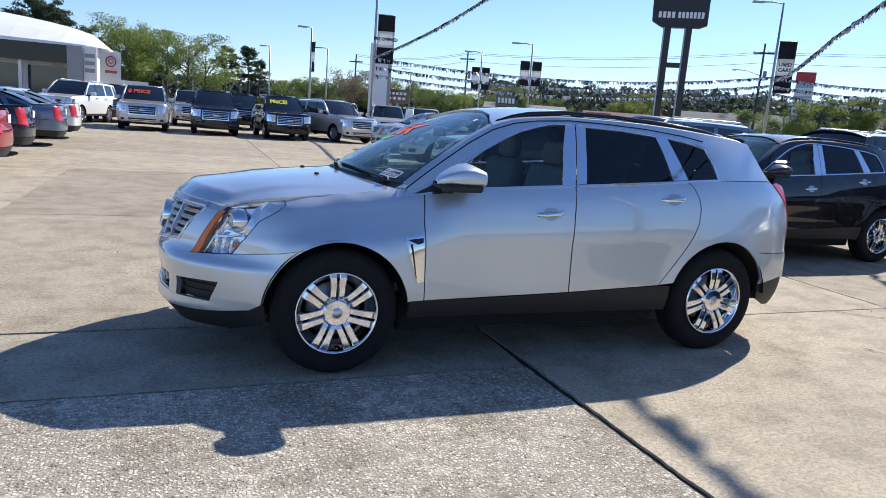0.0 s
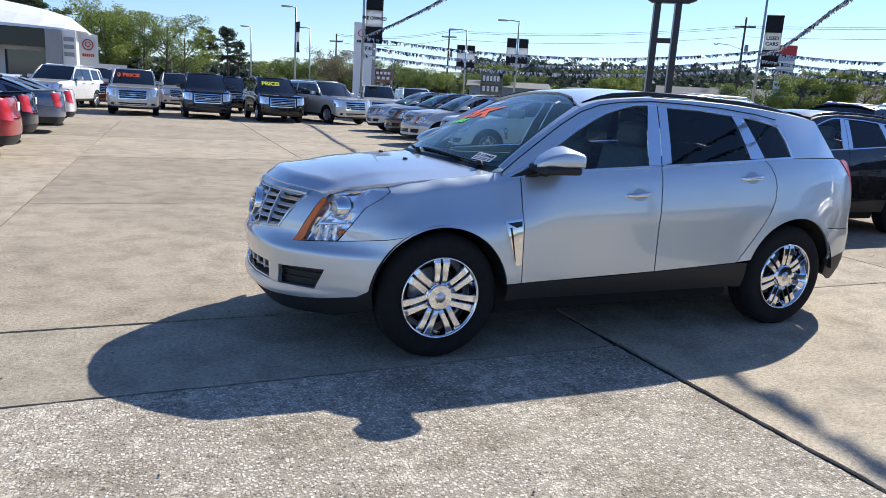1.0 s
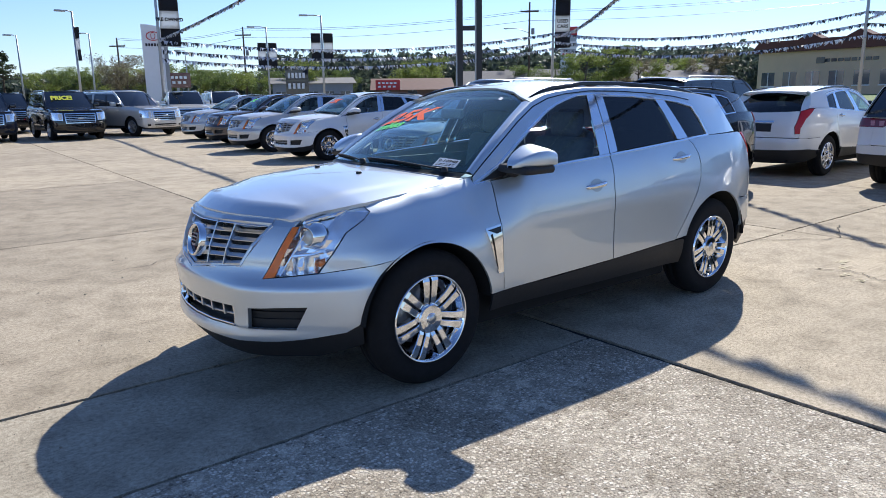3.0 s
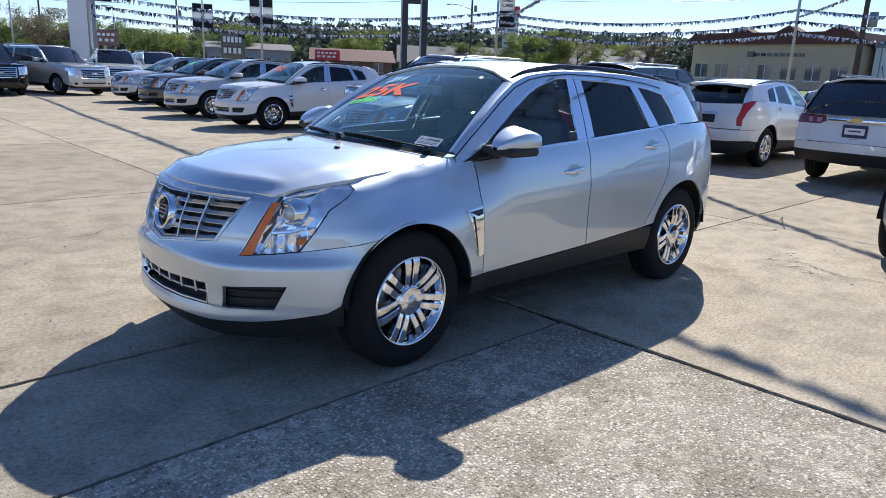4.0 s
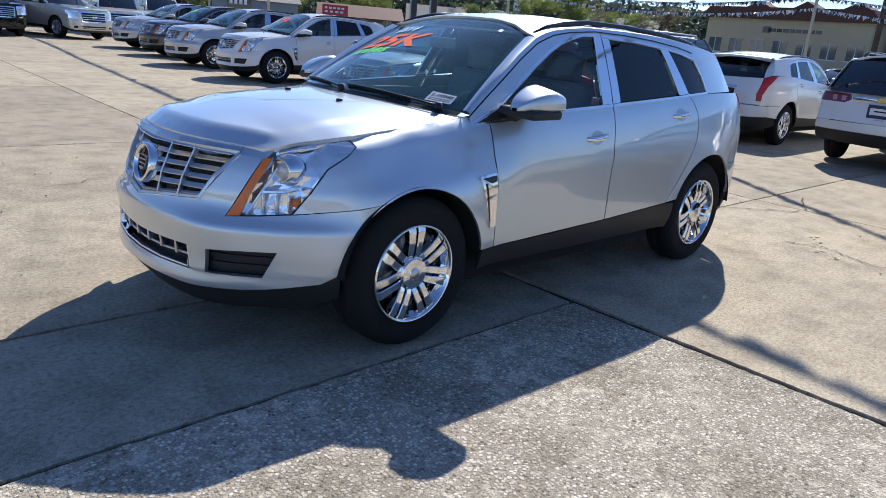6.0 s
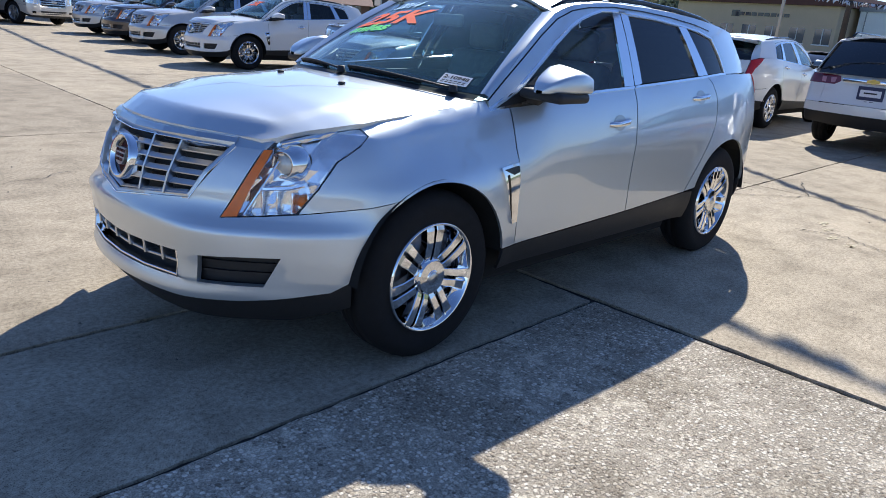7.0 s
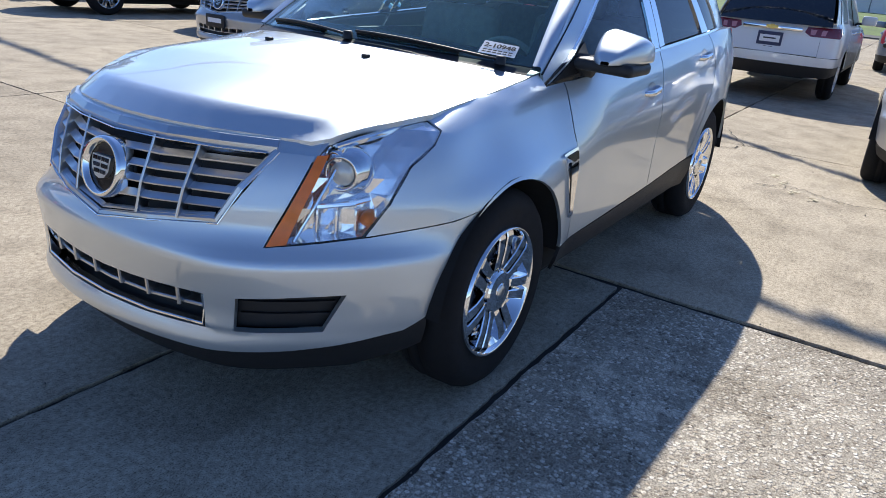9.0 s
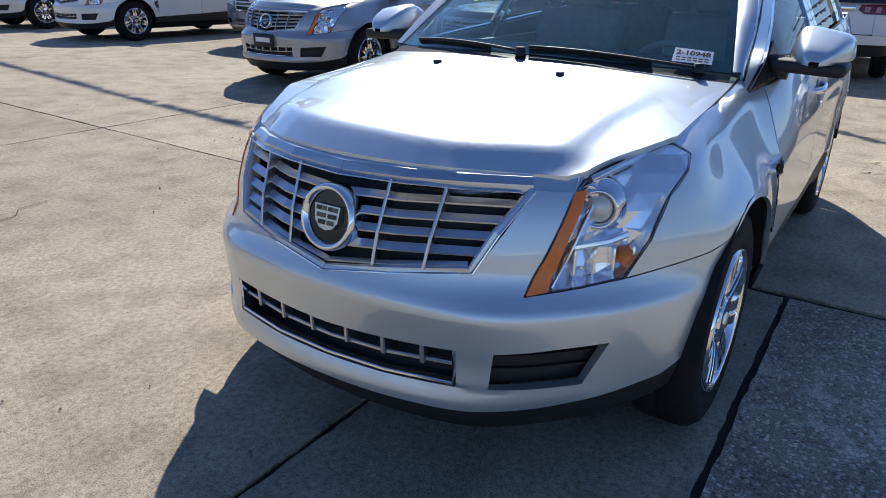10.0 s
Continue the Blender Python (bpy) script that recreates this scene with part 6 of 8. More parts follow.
lot_crossover(pose(7.05, 16.2, 0, 0, 0, -4), "silver_suv", CHAMPAGNE, "pale silver luxury SUV in the parked row")
CARS["b2"] = lot_crossover(pose(7.7, 19.7, 0, 0, 0, -4), "brown_suv", BROWN, "dark brown luxury SUV in the parked row")
lot_crossover(pose(8.1, 23.2, 0, 0, 0, -4), "beige_suv", CHAMPAGNE, "champagne luxury SUV in the parked row")
lot_crossover(pose(11.7, 2.9, 0, 0, 0, 180), "white_suv", WHITE, "white luxury SUV seen from behind, red tail lamps")

TRUCK = dict(x0=-2.55, x1=2.62, w=1.0, axles=(-1.57, 1.38), tyre=0.40, z_hood=1.15, z_belt=1.24, z_roof=1.89, screen=(-1.02, -0.32), rear_glass=(2.52, 2.28), roof_w=0.74, doors=(-0.88, 0.16, 1.12), posts=((0.16, 0.24, 0.045), (1.12, 1.14, 0.06), (2.05, 2.0, 0.07)), nose=0.07, tail=0.07, low=0.36, corner=0.22, rails=True, bars=3, mesh=True,
             lamps=(0.62, 0.76, 1.06, -2.14), tails=[(-0.80, None, 0.80), (None, 2.42, 0.80), (None, 2.42, 1.22), (-0.80, None, 1.22)], grille=(0.57, 0.66, 1.04))


def truck(nm, m, paint_, label, **kw):
    cfg = {**TRUCK, **kw}
    ob = vehicle(nm, paint_=paint_, **cfg)
    ob.matrix_basis = m
    return tagged(ob, label, "car", group="parked large SUVs")


T1 = truck("white_suv", pose(-2.85, 30.3, 0, 0, 0, 88), CHAMPAGNE, "pale silver full-size SUV with an orange price sign in the screen")
T2 = truck("navy_suv", pose(0.05, 29.8, 0, 0, 0, 88), NAVY, "dark blue full-size SUV with a chrome grille", bars=4)
T3 = copy_thing(T2, pose(2.95, 29.2, 0, 0, 0, 91))
T3.name = "black_suv"
repaint(T3, {NAVY: BLACK})
tagged(T3, "black full-size SUV with yellow writing on its windscreen", "car", group="parked large SUVs")
for nm, m, p_, lab in (("silver_suv", pose(5.6, 29.8, 0, 0, 0, 110), CHAMPAGNE, "silver full-size SUV with a mesh grille"), ("white_suv", pose(-5.9, 33.2, 0, 0, 0, 70), WHITE, "white full-size SUV by the showroom"), ("maroon_suv", pose(-4.6, 37.0, 0, 0, 0, 88), MAROON, "dark maroon SUV in the second row"), ("silver_suv", pose(-0.6, 38.0, 0, 0, 0, 90), CHAMPAGNE, "silver SUV in the second row"), ("black_suv", pose(2.0, 37.5, 0, 0, 0, 90), BLACK, "black SUV in the second row"), ("black_suv", pose(5.3, 38.0, 0, 0, 0, 90), BLACK, "black SUV in the second row"), ("white_suv", pose(9.6, 34.0, 0, 0, 0, 78), WHITE, "white SUV behind the crossover row"), ("white_suv", pose(12.6, 36.0, 0, 0, 0, 80), WHITE, "white SUV behind the crossover row"), ("grey_suv", pose(8.6, 40.0, 0, 0, 0, 80), GREY, "grey SUV in the far row")):
    o = copy_thing(T1, m)
    o.name = nm
    repaint(o, {CHAMPAGNE: p_})
    tagged(o, lab, "car", group="parked large SUVs")

SEDAN = dict(x0=-2.43, x1=2.43, w=0.92, axles=(-1.52, 1.36), tyre=0.33, z_hood=0.86, z_belt=0.98, z_roof=1.42, screen=(-1.0, -0.15), rear_glass=(1.72, 0.95), roof_w=0.60, doors=(-0.72, 0.25, 1.05), posts=((0.22, 0.28, 0.04), (1.15, 0.98, 0.06)), nose=0.12, tail=0.06, low=0.26, corner=0.30, deck=1.06, bars=4,
             lamps=(0.50, 0.62, 0.80, -1.85), tails=[(-0.60, None, 0.66), (None, 2.2, 0.70), (None, 2.14, 1.02), (-0.66, None, 1.05)], grille=(0.36, 0.55, 0.80))
S1 = vehicle("red_sedan", paint_=RED, **SEDAN)
S1.matrix_basis = pose(-7.3, 10.4, 0, 0, 0, 2)
tagged(S1, "red sedan seen from behind, in the row of sedans", "car", group="parked sedans")
for nm, m, p_, lab in (("navy_sedan", pose(-7.35, 13.6, 0, 0, 0, 2), NAVY, "dark blue sedan with tall red tail lamps"), ("blue_grey_sedan", pose(-7.05, 17.0, 0, 0, 0, 2), BLUEGREY, "blue-grey sedan with tall red tail lamps"), ("white_sedan", pose(-7.0, 20.4, 0, 0, 0, 2), WHITE, "white sedan at the row's end"), ("black_sedan", pose(-8.5, 27.5, 0, 0, 0, 20), BLACK, "black sedan near the showroom"), ("black_sedan", pose(-11.0, 31.5, 0, 0, 0, 20), BLACK, "black sedan near the showroom")):
    o = copy_thing(S1, m)
    o.name = nm
    repaint(o, {RED: p_})
    tagged(o, lab, "car", group="parked sedans")

TRAV = dict(x0=-2.58, x1=2.58, w=0.985, axles=(-1.60, 1.40), tyre=0.37, z_hood=1.06, z_belt=1.14, z_roof=1.74, screen=(-1.15, -0.35), rear_glass=(2.46, 2.02), roof_w=0.70, doors=(-0.90, 0.12, 1.02), posts=((0.12, 0.2, 0.045), (1.05, 1.0, 0.06), (2.0, 1.75, 0.10)), nose=0.12, tail=0.10, low=0.40, corner=0.30, rails=True, bars=2, tail_round=0.93,
            lamps=(0.55, 0.80, 0.98, -1.95), tails=[(-0.47, None, 1.04), (-0.56, None, 0.985), (None, 2.36, 0.985), (None, 2.22, 1.075), (None, 2.24, 1.135), (-0.50, None, 1.115)], clears=[[(-0.555, None, 1.015), (-0.62, None, 1.008), (-0.64, None, 1.085), (-0.55, None, 1.088)], [(-0.70, None, 1.008), (-0.76, None, 1.010), (-0.78, None, 1.088), (-0.71, None, 1.088)]], grille=(0.50, 0.62, 0.95))
PLATEBLUE = plain("dark_blue_plastic", (0.02, 0.03, 0.09), 0.4, 0, 0.1, 20)
TR = vehicle("white_crossover", paint_=WHITE, **TRAV)
TR.matrix_basis = pose(11.25, 0.02, 0, 0, 0, 180)
tagged(TR, "white three-row crossover seen from behind, dark rear glass", "car")
gate = [c for c in TR.children if c.name.startswith("tailgate")][0]
part("gate_trim", box(2.46, 2.535, -0.43, 0.43, 1.035, 1.095, 0.012), CHROME, gate, "chrome bar above the plate")
part("gate_badge", moved(prism([(-0.09, 0.0), (-0.08, 0.022), (-0.03, 0.022), (-0.03, 0.035), (0.03, 0.035), (0.03, 0.022), (0.08, 0.022), (0.09, 0.0), (0.08, -0.022), (0.03, -0.022), (0.03, -0.035), (-0.03, -0.035), (-0.03, -0.022), (-0.08, -0.022)], 0.01, axis="X"), Matrix.Translation((2.545, 0, 1.075))), plain("gold_badge", (0.55, 0.4, 0.12), 0.3, 0.8), gate, "small gold badge", smooth=False)
pl = [c for c in gate.children if c.name.startswith("licence_plate")][0]
part("plate_frame", box(2.52, 2.545, -0.18, 0.18, 0.80, 1.0, 0.005), PLATEBLUE, gate, "dark blue plate frame", smooth=False)
part("plate_insert", box(2.545, 2.549, -0.145, 0.145, 0.85, 0.95), PAPER, gate, "white dealer insert", smooth=False)
part("plate_bar", box(2.549, 2.552, -0.09, 0.09, 0.895, 0.915), INK, gate, smooth=False)
part("gate_handle", box(2.50, 2.545, -0.07, 0.07, 0.765, 0.785, 0.006), GLOSSBLACK, gate, smooth=False)
repaint(TR, {REDLENS: DARKLENS})
part("antenna", tube([(1.55, 0, 1.74), (1.75, 0, 1.93)], 0.006, 6), PLASTIC, TR)
lot_crossover(pose(5.35, -2.72, 0, 0, 0, 0), "beige_suv", CHAMPAGNE, "champagne SUV parked beside the silver one")
lot_crossover(pose(12.6, -2.85, 0, 0, 0, 180), "grey_suv", GREY, "grey luxury SUV seen from behind")
for nm, m, p_, lab in (("blue_grey_sedan", pose(19.6, -1.9, 0, 0, 0, 182), BLUEGREY, "dark grey sedan seen from behind"), ("black_sedan", pose(26.0, 6.2, 0, 0, 0, 200), BLACK, "black sedan by the road"), ("white_sedan", pose(24.5, 12.0, 0, 0, 0, 200), WHITE, "white sedan by the road"), ("black_sedan", pose(23.0, 17.0, 0, 0, 0, 200), GREY, "grey sedan by the road")):
    o = copy_thing(S1, m)
    o.name = nm
    repaint(o, {RED: p_})
    tagged(o, lab, "car", group="parked sedans")
for nm, m, p_, lab in (("blue_grey_suv", pose(8.4, 9.0, 0, 0, 0, 0), BLUEGREY, "blue-grey full-size SUV parked in the row"), ("navy_suv", pose(13.3, 6.3, 0, 0, 0, 180), NAVY, "dark blue full-size SUV seen from behind")):
    o = copy_thing(T2, m)
    o.name = nm
    repaint(o, {NAVY: p_})
    tagged(o, lab, "car", group="parked large SUVs")
lot_crossover(pose(13.4, 9.4, 0, 0, 0, 180), "silver_suv", CHAMPAGNE, "pale silver luxury SUV in the second row")


# ---- writing and labels on glass ----
screen_text(HERO_SCREEN, "25K", 0.74, -0.02, 0.44, 0.64, ORANGEINK, 0.05)
screen_text(HERO_SCREEN, "2014", 0.66, 0.38, 0.71, 0.82, BLUEINK)
screen_text(HERO_SCREEN, "miles", 0.66, 0.22, 0.35, 0.45, GREENINK, 0.04)
sticker = loft([[SCREEN_AT(-0.735 - 0.175 * k / 4, 0.035 + 0.085 * v) + Vector((-0.42, 0, 0.9)).normalized() * 0.003 for k in range(5)] for v in range(2)])
part("stock_label", sticker, PAPER, HERO_SCREEN, "white printed stock label", smooth=False)
screen_text(HERO_SCREEN, "2-10948", -0.745, -0.90, 0.078, 0.108, INK, nm="label_number")
for r_ in range(2):
    for k in range(6):
        u = -0.75 - 0.025 * k
        bar = loft([[SCREEN_AT(u - 0.018 * j, 0.045 + 0.014 * r_ + 0.007 * v) + Vector((-0.42, 0, 0.9)).normalized() * 0.004 for j in range(2)] for v in range(2)])
        part("print_bar", bar, INK, HERO_SCREEN, smooth=False)
visor = loft([[SCREEN_AT(-0.62 - 0.06 * j, 0.88 + 0.04 * v) + Vector((-0.42, 0, 0.9)).normalized() * 0.003 for j in range(2)] for v in range(2)])
part("inspection_label", visor, PAPER, HERO_SCREEN, "small pale label under the roof edge", smooth=False)


def copy_writing(car, marks):
    for o in car.children:
        if o.name.startswith("windscreen"):
            for word, u0, u1, v0, v1, mtl in marks:
                screen_text(o, word, u0, u1, v0, v1, mtl)


for car, marks in ((CARS["w4"], [("25K", 0.5, -0.2, 0.45, 0.7, ORANGEINK)]), (CARS["b2"], [("20K", 0.5, -0.2, 0.5, 0.72, GREENINK)])):
    copy_writing(car, marks)
pf = part("plate_frame", box(-0.02, 0.0, -0.17, 0.17, 0.50, 0.66, 0.01), PLASTIC, CARS["g5"], "black front plate frame", at=Matrix.Translation((-2.385, 0, 0)))
part("plate_insert", box(-2.412, -2.404, -0.12, 0.12, 0.56, 0.615), PAPER, pf, smooth=False, at=Matrix.Translation((2.385, 0, 0)))


def truck_sign(car, word, mtl, size, z):
    b = text_mesh(word, size, 0.004, 0.014)
    m = Matrix.Translation((-0.72, 0.2, z)) @ Matrix.Rotation(radians(-90), 4, "Z") @ Matrix.Rotation(radians(-42), 4, "X")
    part("window_writing", moved(b, m), mtl, car, "bright marker words on the screen", smooth=False)


truck_sign(T1, "$ PRICE", ORANGEINK, 0.26, 1.62)
truck_sign(T3, "PRICE!", YELLOWINK, 0.28, 1.62)
# ---- signs, poles, pennants ----
def pole(nm, x, y, h, r0=0.10, r1=0.06, material=GALV, arm=None, label="tall galvanised light pole", base=True):
    root = new(nm)
    root.matrix_basis = pose(x, y, 0)
    part("shaft", tube([(0, 0, -0.1), (0, 0, h * 0.5), (0, 0, h)], r0, 10, taper=r1), material, root)
    if base:
        part("base_collar", lathe([(0.0005, 0.5), (0.22, 0.5), (0.24, 0.0), (0.24, -0.1)], 16, "Z"), CONCRETE, root, "round concrete footing")
    if arm:
        ax, ay = arm
        part("arm", tube([(0, 0, h - 0.05), (ax * 0.5, ay * 0.5, h + 0.02), (ax, ay, h)], 0.04, 8), material, root)
        part("lamp_head", moved(box(-0.34, 0.34, -0.15, 0.15, -0.07, 0.05, 0.03), Matrix.Translation((ax * 1.25, ay * 1.25, h)) @ Matrix.Rotation(math.atan2(ay, ax), 4, "Z")), material, root, "flat lamp head")
    return tagged(root, label, "light pole")


def bars_on(parent, x0, x1, z, h, y, n, material, seed=1):
    """Unreadable writing: plain bars in a row on a face that looks along -y."""
    rng = random.Random(seed)
    x = x0
    for k in range(n):
        wv = (x1 - x0) / n * rng.uniform(0.55, 0.8)
        part("letter_bar", box(x, x + wv, y - 0.01, y, z, z + h), material, parent, smooth=False)
        x += (x1 - x0) / n


def words(parent, text, size, m, material, bold=0.0):
    b = text_mesh(text, size, 0.004, bold)
    return part("lettering", moved(b, m), material, parent, "printed words", smooth=False)


def banner(parent, x0, x1, z0, z1, lines, face_y=0.0, tri=True, turn=0.0):
    """A three-band cloth banner hung beside a pole."""
    root = new("banner")
    root.parent = parent
    root.matrix_basis = Matrix.Rotation(radians(turn), 4, "Z")
    h = (z1 - z0) / 3
    for k, m in enumerate((FABRIC, FABRICW, FABRIC)):
        za, zb = z0 + h * k, z0 + h * (k + 1)
        rows = []
        for i in range(5):
            row = []
            for j in range(7):
                u, v = i / 4, j / 6
                row.append((x0 + (x1 - x0) * v, face_y + 0.04 * math.sin(2.2 * v + (za + (zb - za) * u) * 1.7), za + (zb - za) * u))
            rows.append(row)
        b = loft(rows)
        bmesh.ops.solidify(b, geom=b.faces[:], thickness=0.008)
        part("cloth_band", b, m, root)
    part("banner_arm", tube([(0, face_y, z1 + 0.02), (x1 if abs(x1) > abs(x0) else x0, face_y, z1 + 0.02)], 0.02, 6), GALV, root)
    part("banner_arm", tube([(0, face_y, z0 - 0.02), (x1 if abs(x1) > abs(x0) else x0, face_y, z0 - 0.02)], 0.02, 6), GALV, root)
    xm = (x0 + x1) / 2
    for i, t in enumerate(lines):
        words(root, t, 0.30 if len(lines) > 1 else 0.235, Matrix.Translation((xm, face_y - 0.09, z0 + h * 1.5 + (len(lines) - 1) * 0.16 - i * 0.33)), INK, 0.012)
    return root


def facing(x, y, ex=-2.8, ey=-4.4):
    """Turn (degrees) of a sign at x, y whose front looks to a place."""
    return math.degrees(math.atan2(x - ex, -(x - ex) * 0 + (y - ey))) * -1


P1 = pole("light_pole", 9.12, 35.5, 10.5, arm=(1.2, 0.5))
banner(P1, 0.12, 1.08, 4.25, 6.9, ["PRE OWNED"], turn=facing(9.1, 35.5))
P2 = pole("light_pole", 8.75, 52, 7.5, arm=(-0.6, 0.0))
banner(P2, 0.1, 0.6, 4.2, 6.4, [], turn=-70)
pole("light_pole", 8.9, 75.2, 7.5, arm=(-0.6, 0))
PL = pole("light_pole", 26.2, 58.4, 7.75, arm=(-1.0, 0.4))
PR = pole("light_pole", 25.4, 47.0, 7.7, arm=(-1.0, 0.4))
for p_, t_ in ((PL, facing(26.2, 58.4)), (PR, facing(25.4, 47))):
    banner(p_, 0.1, 0.85, 4.3, 6.35, [], turn=t_)
    banner(p_, -0.85, -0.1, 4.3, 6.35, [], turn=t_)
PU = pole("light_pole", 32.7, 29.4, 9.8, arm=(-1.0, 0.6))
banner(PU, 0.12, 1.1, 4.5, 7.55, ["USED", "CARS"], turn=facing(32.7, 29.4))
PX = pole("light_pole", 38.3, 12.4, 10.5, arm=(-1.0, 0.3))
PN = pole("light_pole", 7.2, -9.6, 9.0, arm=(0.8, 0.3))
for x, y in ((14.0, 70.0), (2.0, 95.0), (30.0, 90.0)):
    pole("light_pole", x, y, 7.5, arm=(-0.8, 0))


def pylon_sign():
    root = new("pylon_sign")
    t = facing(17.7, 63.1)
    root.matrix_basis = pose(17.7, 63.1, 0, 0, 0, t)
    out = [(-1.05, -0.1), (-1.05, 7.95), (-0.55, 7.95), (0.1, 7.85), (1.05, 7.6), (1.05, -0.1)]
    part("slab", prism(out, 0.4, bevel=0.03), SIGNWHITE, root, smooth=False)
    part("edge_panel", box(0.72, 1.06, -0.02, 0.42, -0.1, 7.4, 0.01), WALLGREY, root, smooth=False)
    ring = lathe([(0.40, -0.02), (0.40, -0.05), (0.47, -0.05), (0.47, -0.02)], 32)
    part("oval_mark", moved(ring, Matrix.Translation((-0.1, 0, 6.95)) @ Matrix.Diagonal((1.25, 1, 0.85, 1))), SIGNRED, root, "red oval emblem")
    ring = lathe([(0.2, -0.02), (0.2, -0.05), (0.26, -0.05), (0.26, -0.02)], 24)
    part("oval_mark", moved(ring, Matrix.Translation((-0.1, 0, 6.98)) @ Matrix.Diagonal((0.75, 1, 1.25, 1))), SIGNRED, root)
    for k in range(6):
        part("letter_bar", box(-0.78 + k * 0.235, -0.61 + k * 0.235, -0.03, 0.0, 6.08, 6.32), INK, root, smooth=False)
    tagged(root, "tall white pylon sign with a red oval emblem", "sign")


pylon_sign()


def twin_leg_sign():
    root = new("dealer_sign")
    root.matrix_basis = pose(22.7, 26.35, 0, 0, 0, facing(22.7, 26.35))
    for sx in (-0.52, 0.52):
        part("leg", box(sx - 0.17, sx + 0.17, -0.14, 0.14, -0.1, 7.4, 0.02), POLEDARK, root, smooth=False)
        part("leg_face", box(sx - 0.2 - 0.02, sx - 0.2 + 0.06, -0.16, 0.16, -0.1, 7.2, 0.01), GALV, root, smooth=False)
    part("crosspiece", box(-0.36, 0.36, -0.12, 0.12, 4.95, 5.2, 0.02), POLEDARK, root, smooth=False)
    head = prism([(-1.35, 7.25), (-0.8, 6.95), (1.0, 6.95), (1.4, 7.1), (1.4, 8.6), (0, 8.75), (-1.4, 8.6)], 0.45, bevel=0.03)
    part("sign_box", moved(head, Matrix.Translation((0, -0.22, 0))), SIGNBLACK, root, "dark illuminated sign box", smooth=False)
    for k in range(4):
        part("letter_bar", box(-1.05 + k * 0.22, -0.9 + k * 0.22, -0.26, -0.22, 7.42, 7.72), SIGNWHITE, root, smooth=False)
    for k in range(7):
        part("letter_bar", box(-0.08 + k * 0.19, 0.05 + k * 0.19, -0.26, -0.22, 7.42, 7.72), SIGNWHITE, root, smooth=False)
    tagged(root, "dark dealer sign on two tall legs", "sign")


twin_leg_sign()


def red_top_sign():
    root = new("tenant_sign")
    root.matrix_basis = pose(71.5, 62.0, 0, 0, 0, facing(71.5, 62))
    part("frame", box(-1.0, 1.0, -0.15, 0.15, 0, 10.0, 0.04), GALV, root, smooth=False)
    part("red_cap", box(-1.1, 1.1, -0.2, 0.2, 8.9, 10.2, 0.04), SIGNRED, root, smooth=False)
    for k in range(6):
        part("name_panel", box(-1.05, 1.05, -0.2, -0.15, 1.4 + k * 1.18, 2.4 + k * 1.18, 0.01), SIGNWHITE, root, smooth=False)
        bars_on(root, -0.8, 0.8, 1.75 + k * 1.18, 0.32, -0.21, 4 + k % 2, SIGNRED if k % 3 == 1 else INK, k)
    tagged(root, "tall white tenant sign with a red cap", "sign")


red_top_sign()


def utility_pole(x, y, h, lamp=True):
    root = new("utility_pole")
    root.matrix_basis = pose(x, y, 0)
    part("shaft", tube([(0, 0, -0.2), (0, 0, h)], 0.2, 8, taper=0.12), WOODPOLE, root)
    part("crossarm", box(-1.3, 1.3, -0.06, 0.06, h - 1.35, h - 1.15), WOODPOLE, root, smooth=False, at=Matrix.Rotation(radians(-45), 4, "Z"))
    for k in (-1.2, -0.5, 0.5, 1.2):
        part("insulator", moved(lathe([(0.0005, 0.2), (0.05, 0.18), (0.06, 0.0), (0.02, 0.0)], 8, "Z"), Matrix.Rotation(radians(-45), 4, "Z") @ Matrix.Translation((k, 0, h - 1.15))), SIGNWHITE, root)
    part("transformer", moved(lathe([(0.0005, 0.45), (0.24, 0.42), (0.26, -0.4), (0.0005, -0.45)], 14, "Z"), Matrix.Translation((0.35, -0.35, h - 4.0))), WALLGREY, root)
    if lamp:
        part("street_arm", tube([(0, 0, h - 4.2), (-1.2, 1.2, h - 3.6), (-2.4, 2.2, h - 3.5)], 0.05, 6), GALV, root)
        part("street_lamp_head", moved(box(-0.3, 0.3, -0.12, 0.12, -0.1, 0.06, 0.03), Matrix.Translation((-2.5, 2.3, h - 3.55))), GALV, root)
    return tagged(root, "weathered wooden utility pole with crossarm", "utility pole")


UP = [(73.0, 70.8, 14.3), (46, 108, 12.5), (90, 22, 14.5), (44.5, 10.9, 9.5), (30, 120, 11)]
for k, (x, y, h) in enumerate(UP):
    utility_pole(x, y, h, k == 0)


def wire(points, r, nm="overhead_wire", label="thin black overhead power line", sag=0.8):
    pts = []
    for a, b_ in zip(points[:-1], points[1:]):
        a, b_ = Vector(a), Vector(b_)
        for k in range(14):
            t = k / 14
            p = a.lerp(b_, t)
            p.z -= sag * 4 * t * (1 - t)
            pts.append(p)
    pts.append(Vector(points[-1]))
    return tagged(link(nm, tube(pts, r, 4), PENNANTB, None), label, "cable", group="overhead wires")


for dz in (0.0, -0.25, -1.4):
    wire([(30, 120, 11 + dz), (46, 108, 12.3 + dz), (73.0, 70.8, 13.2 + dz), (90, 22, 13.4 + dz), (100, -30, 13.4 + dz)], 0.022)


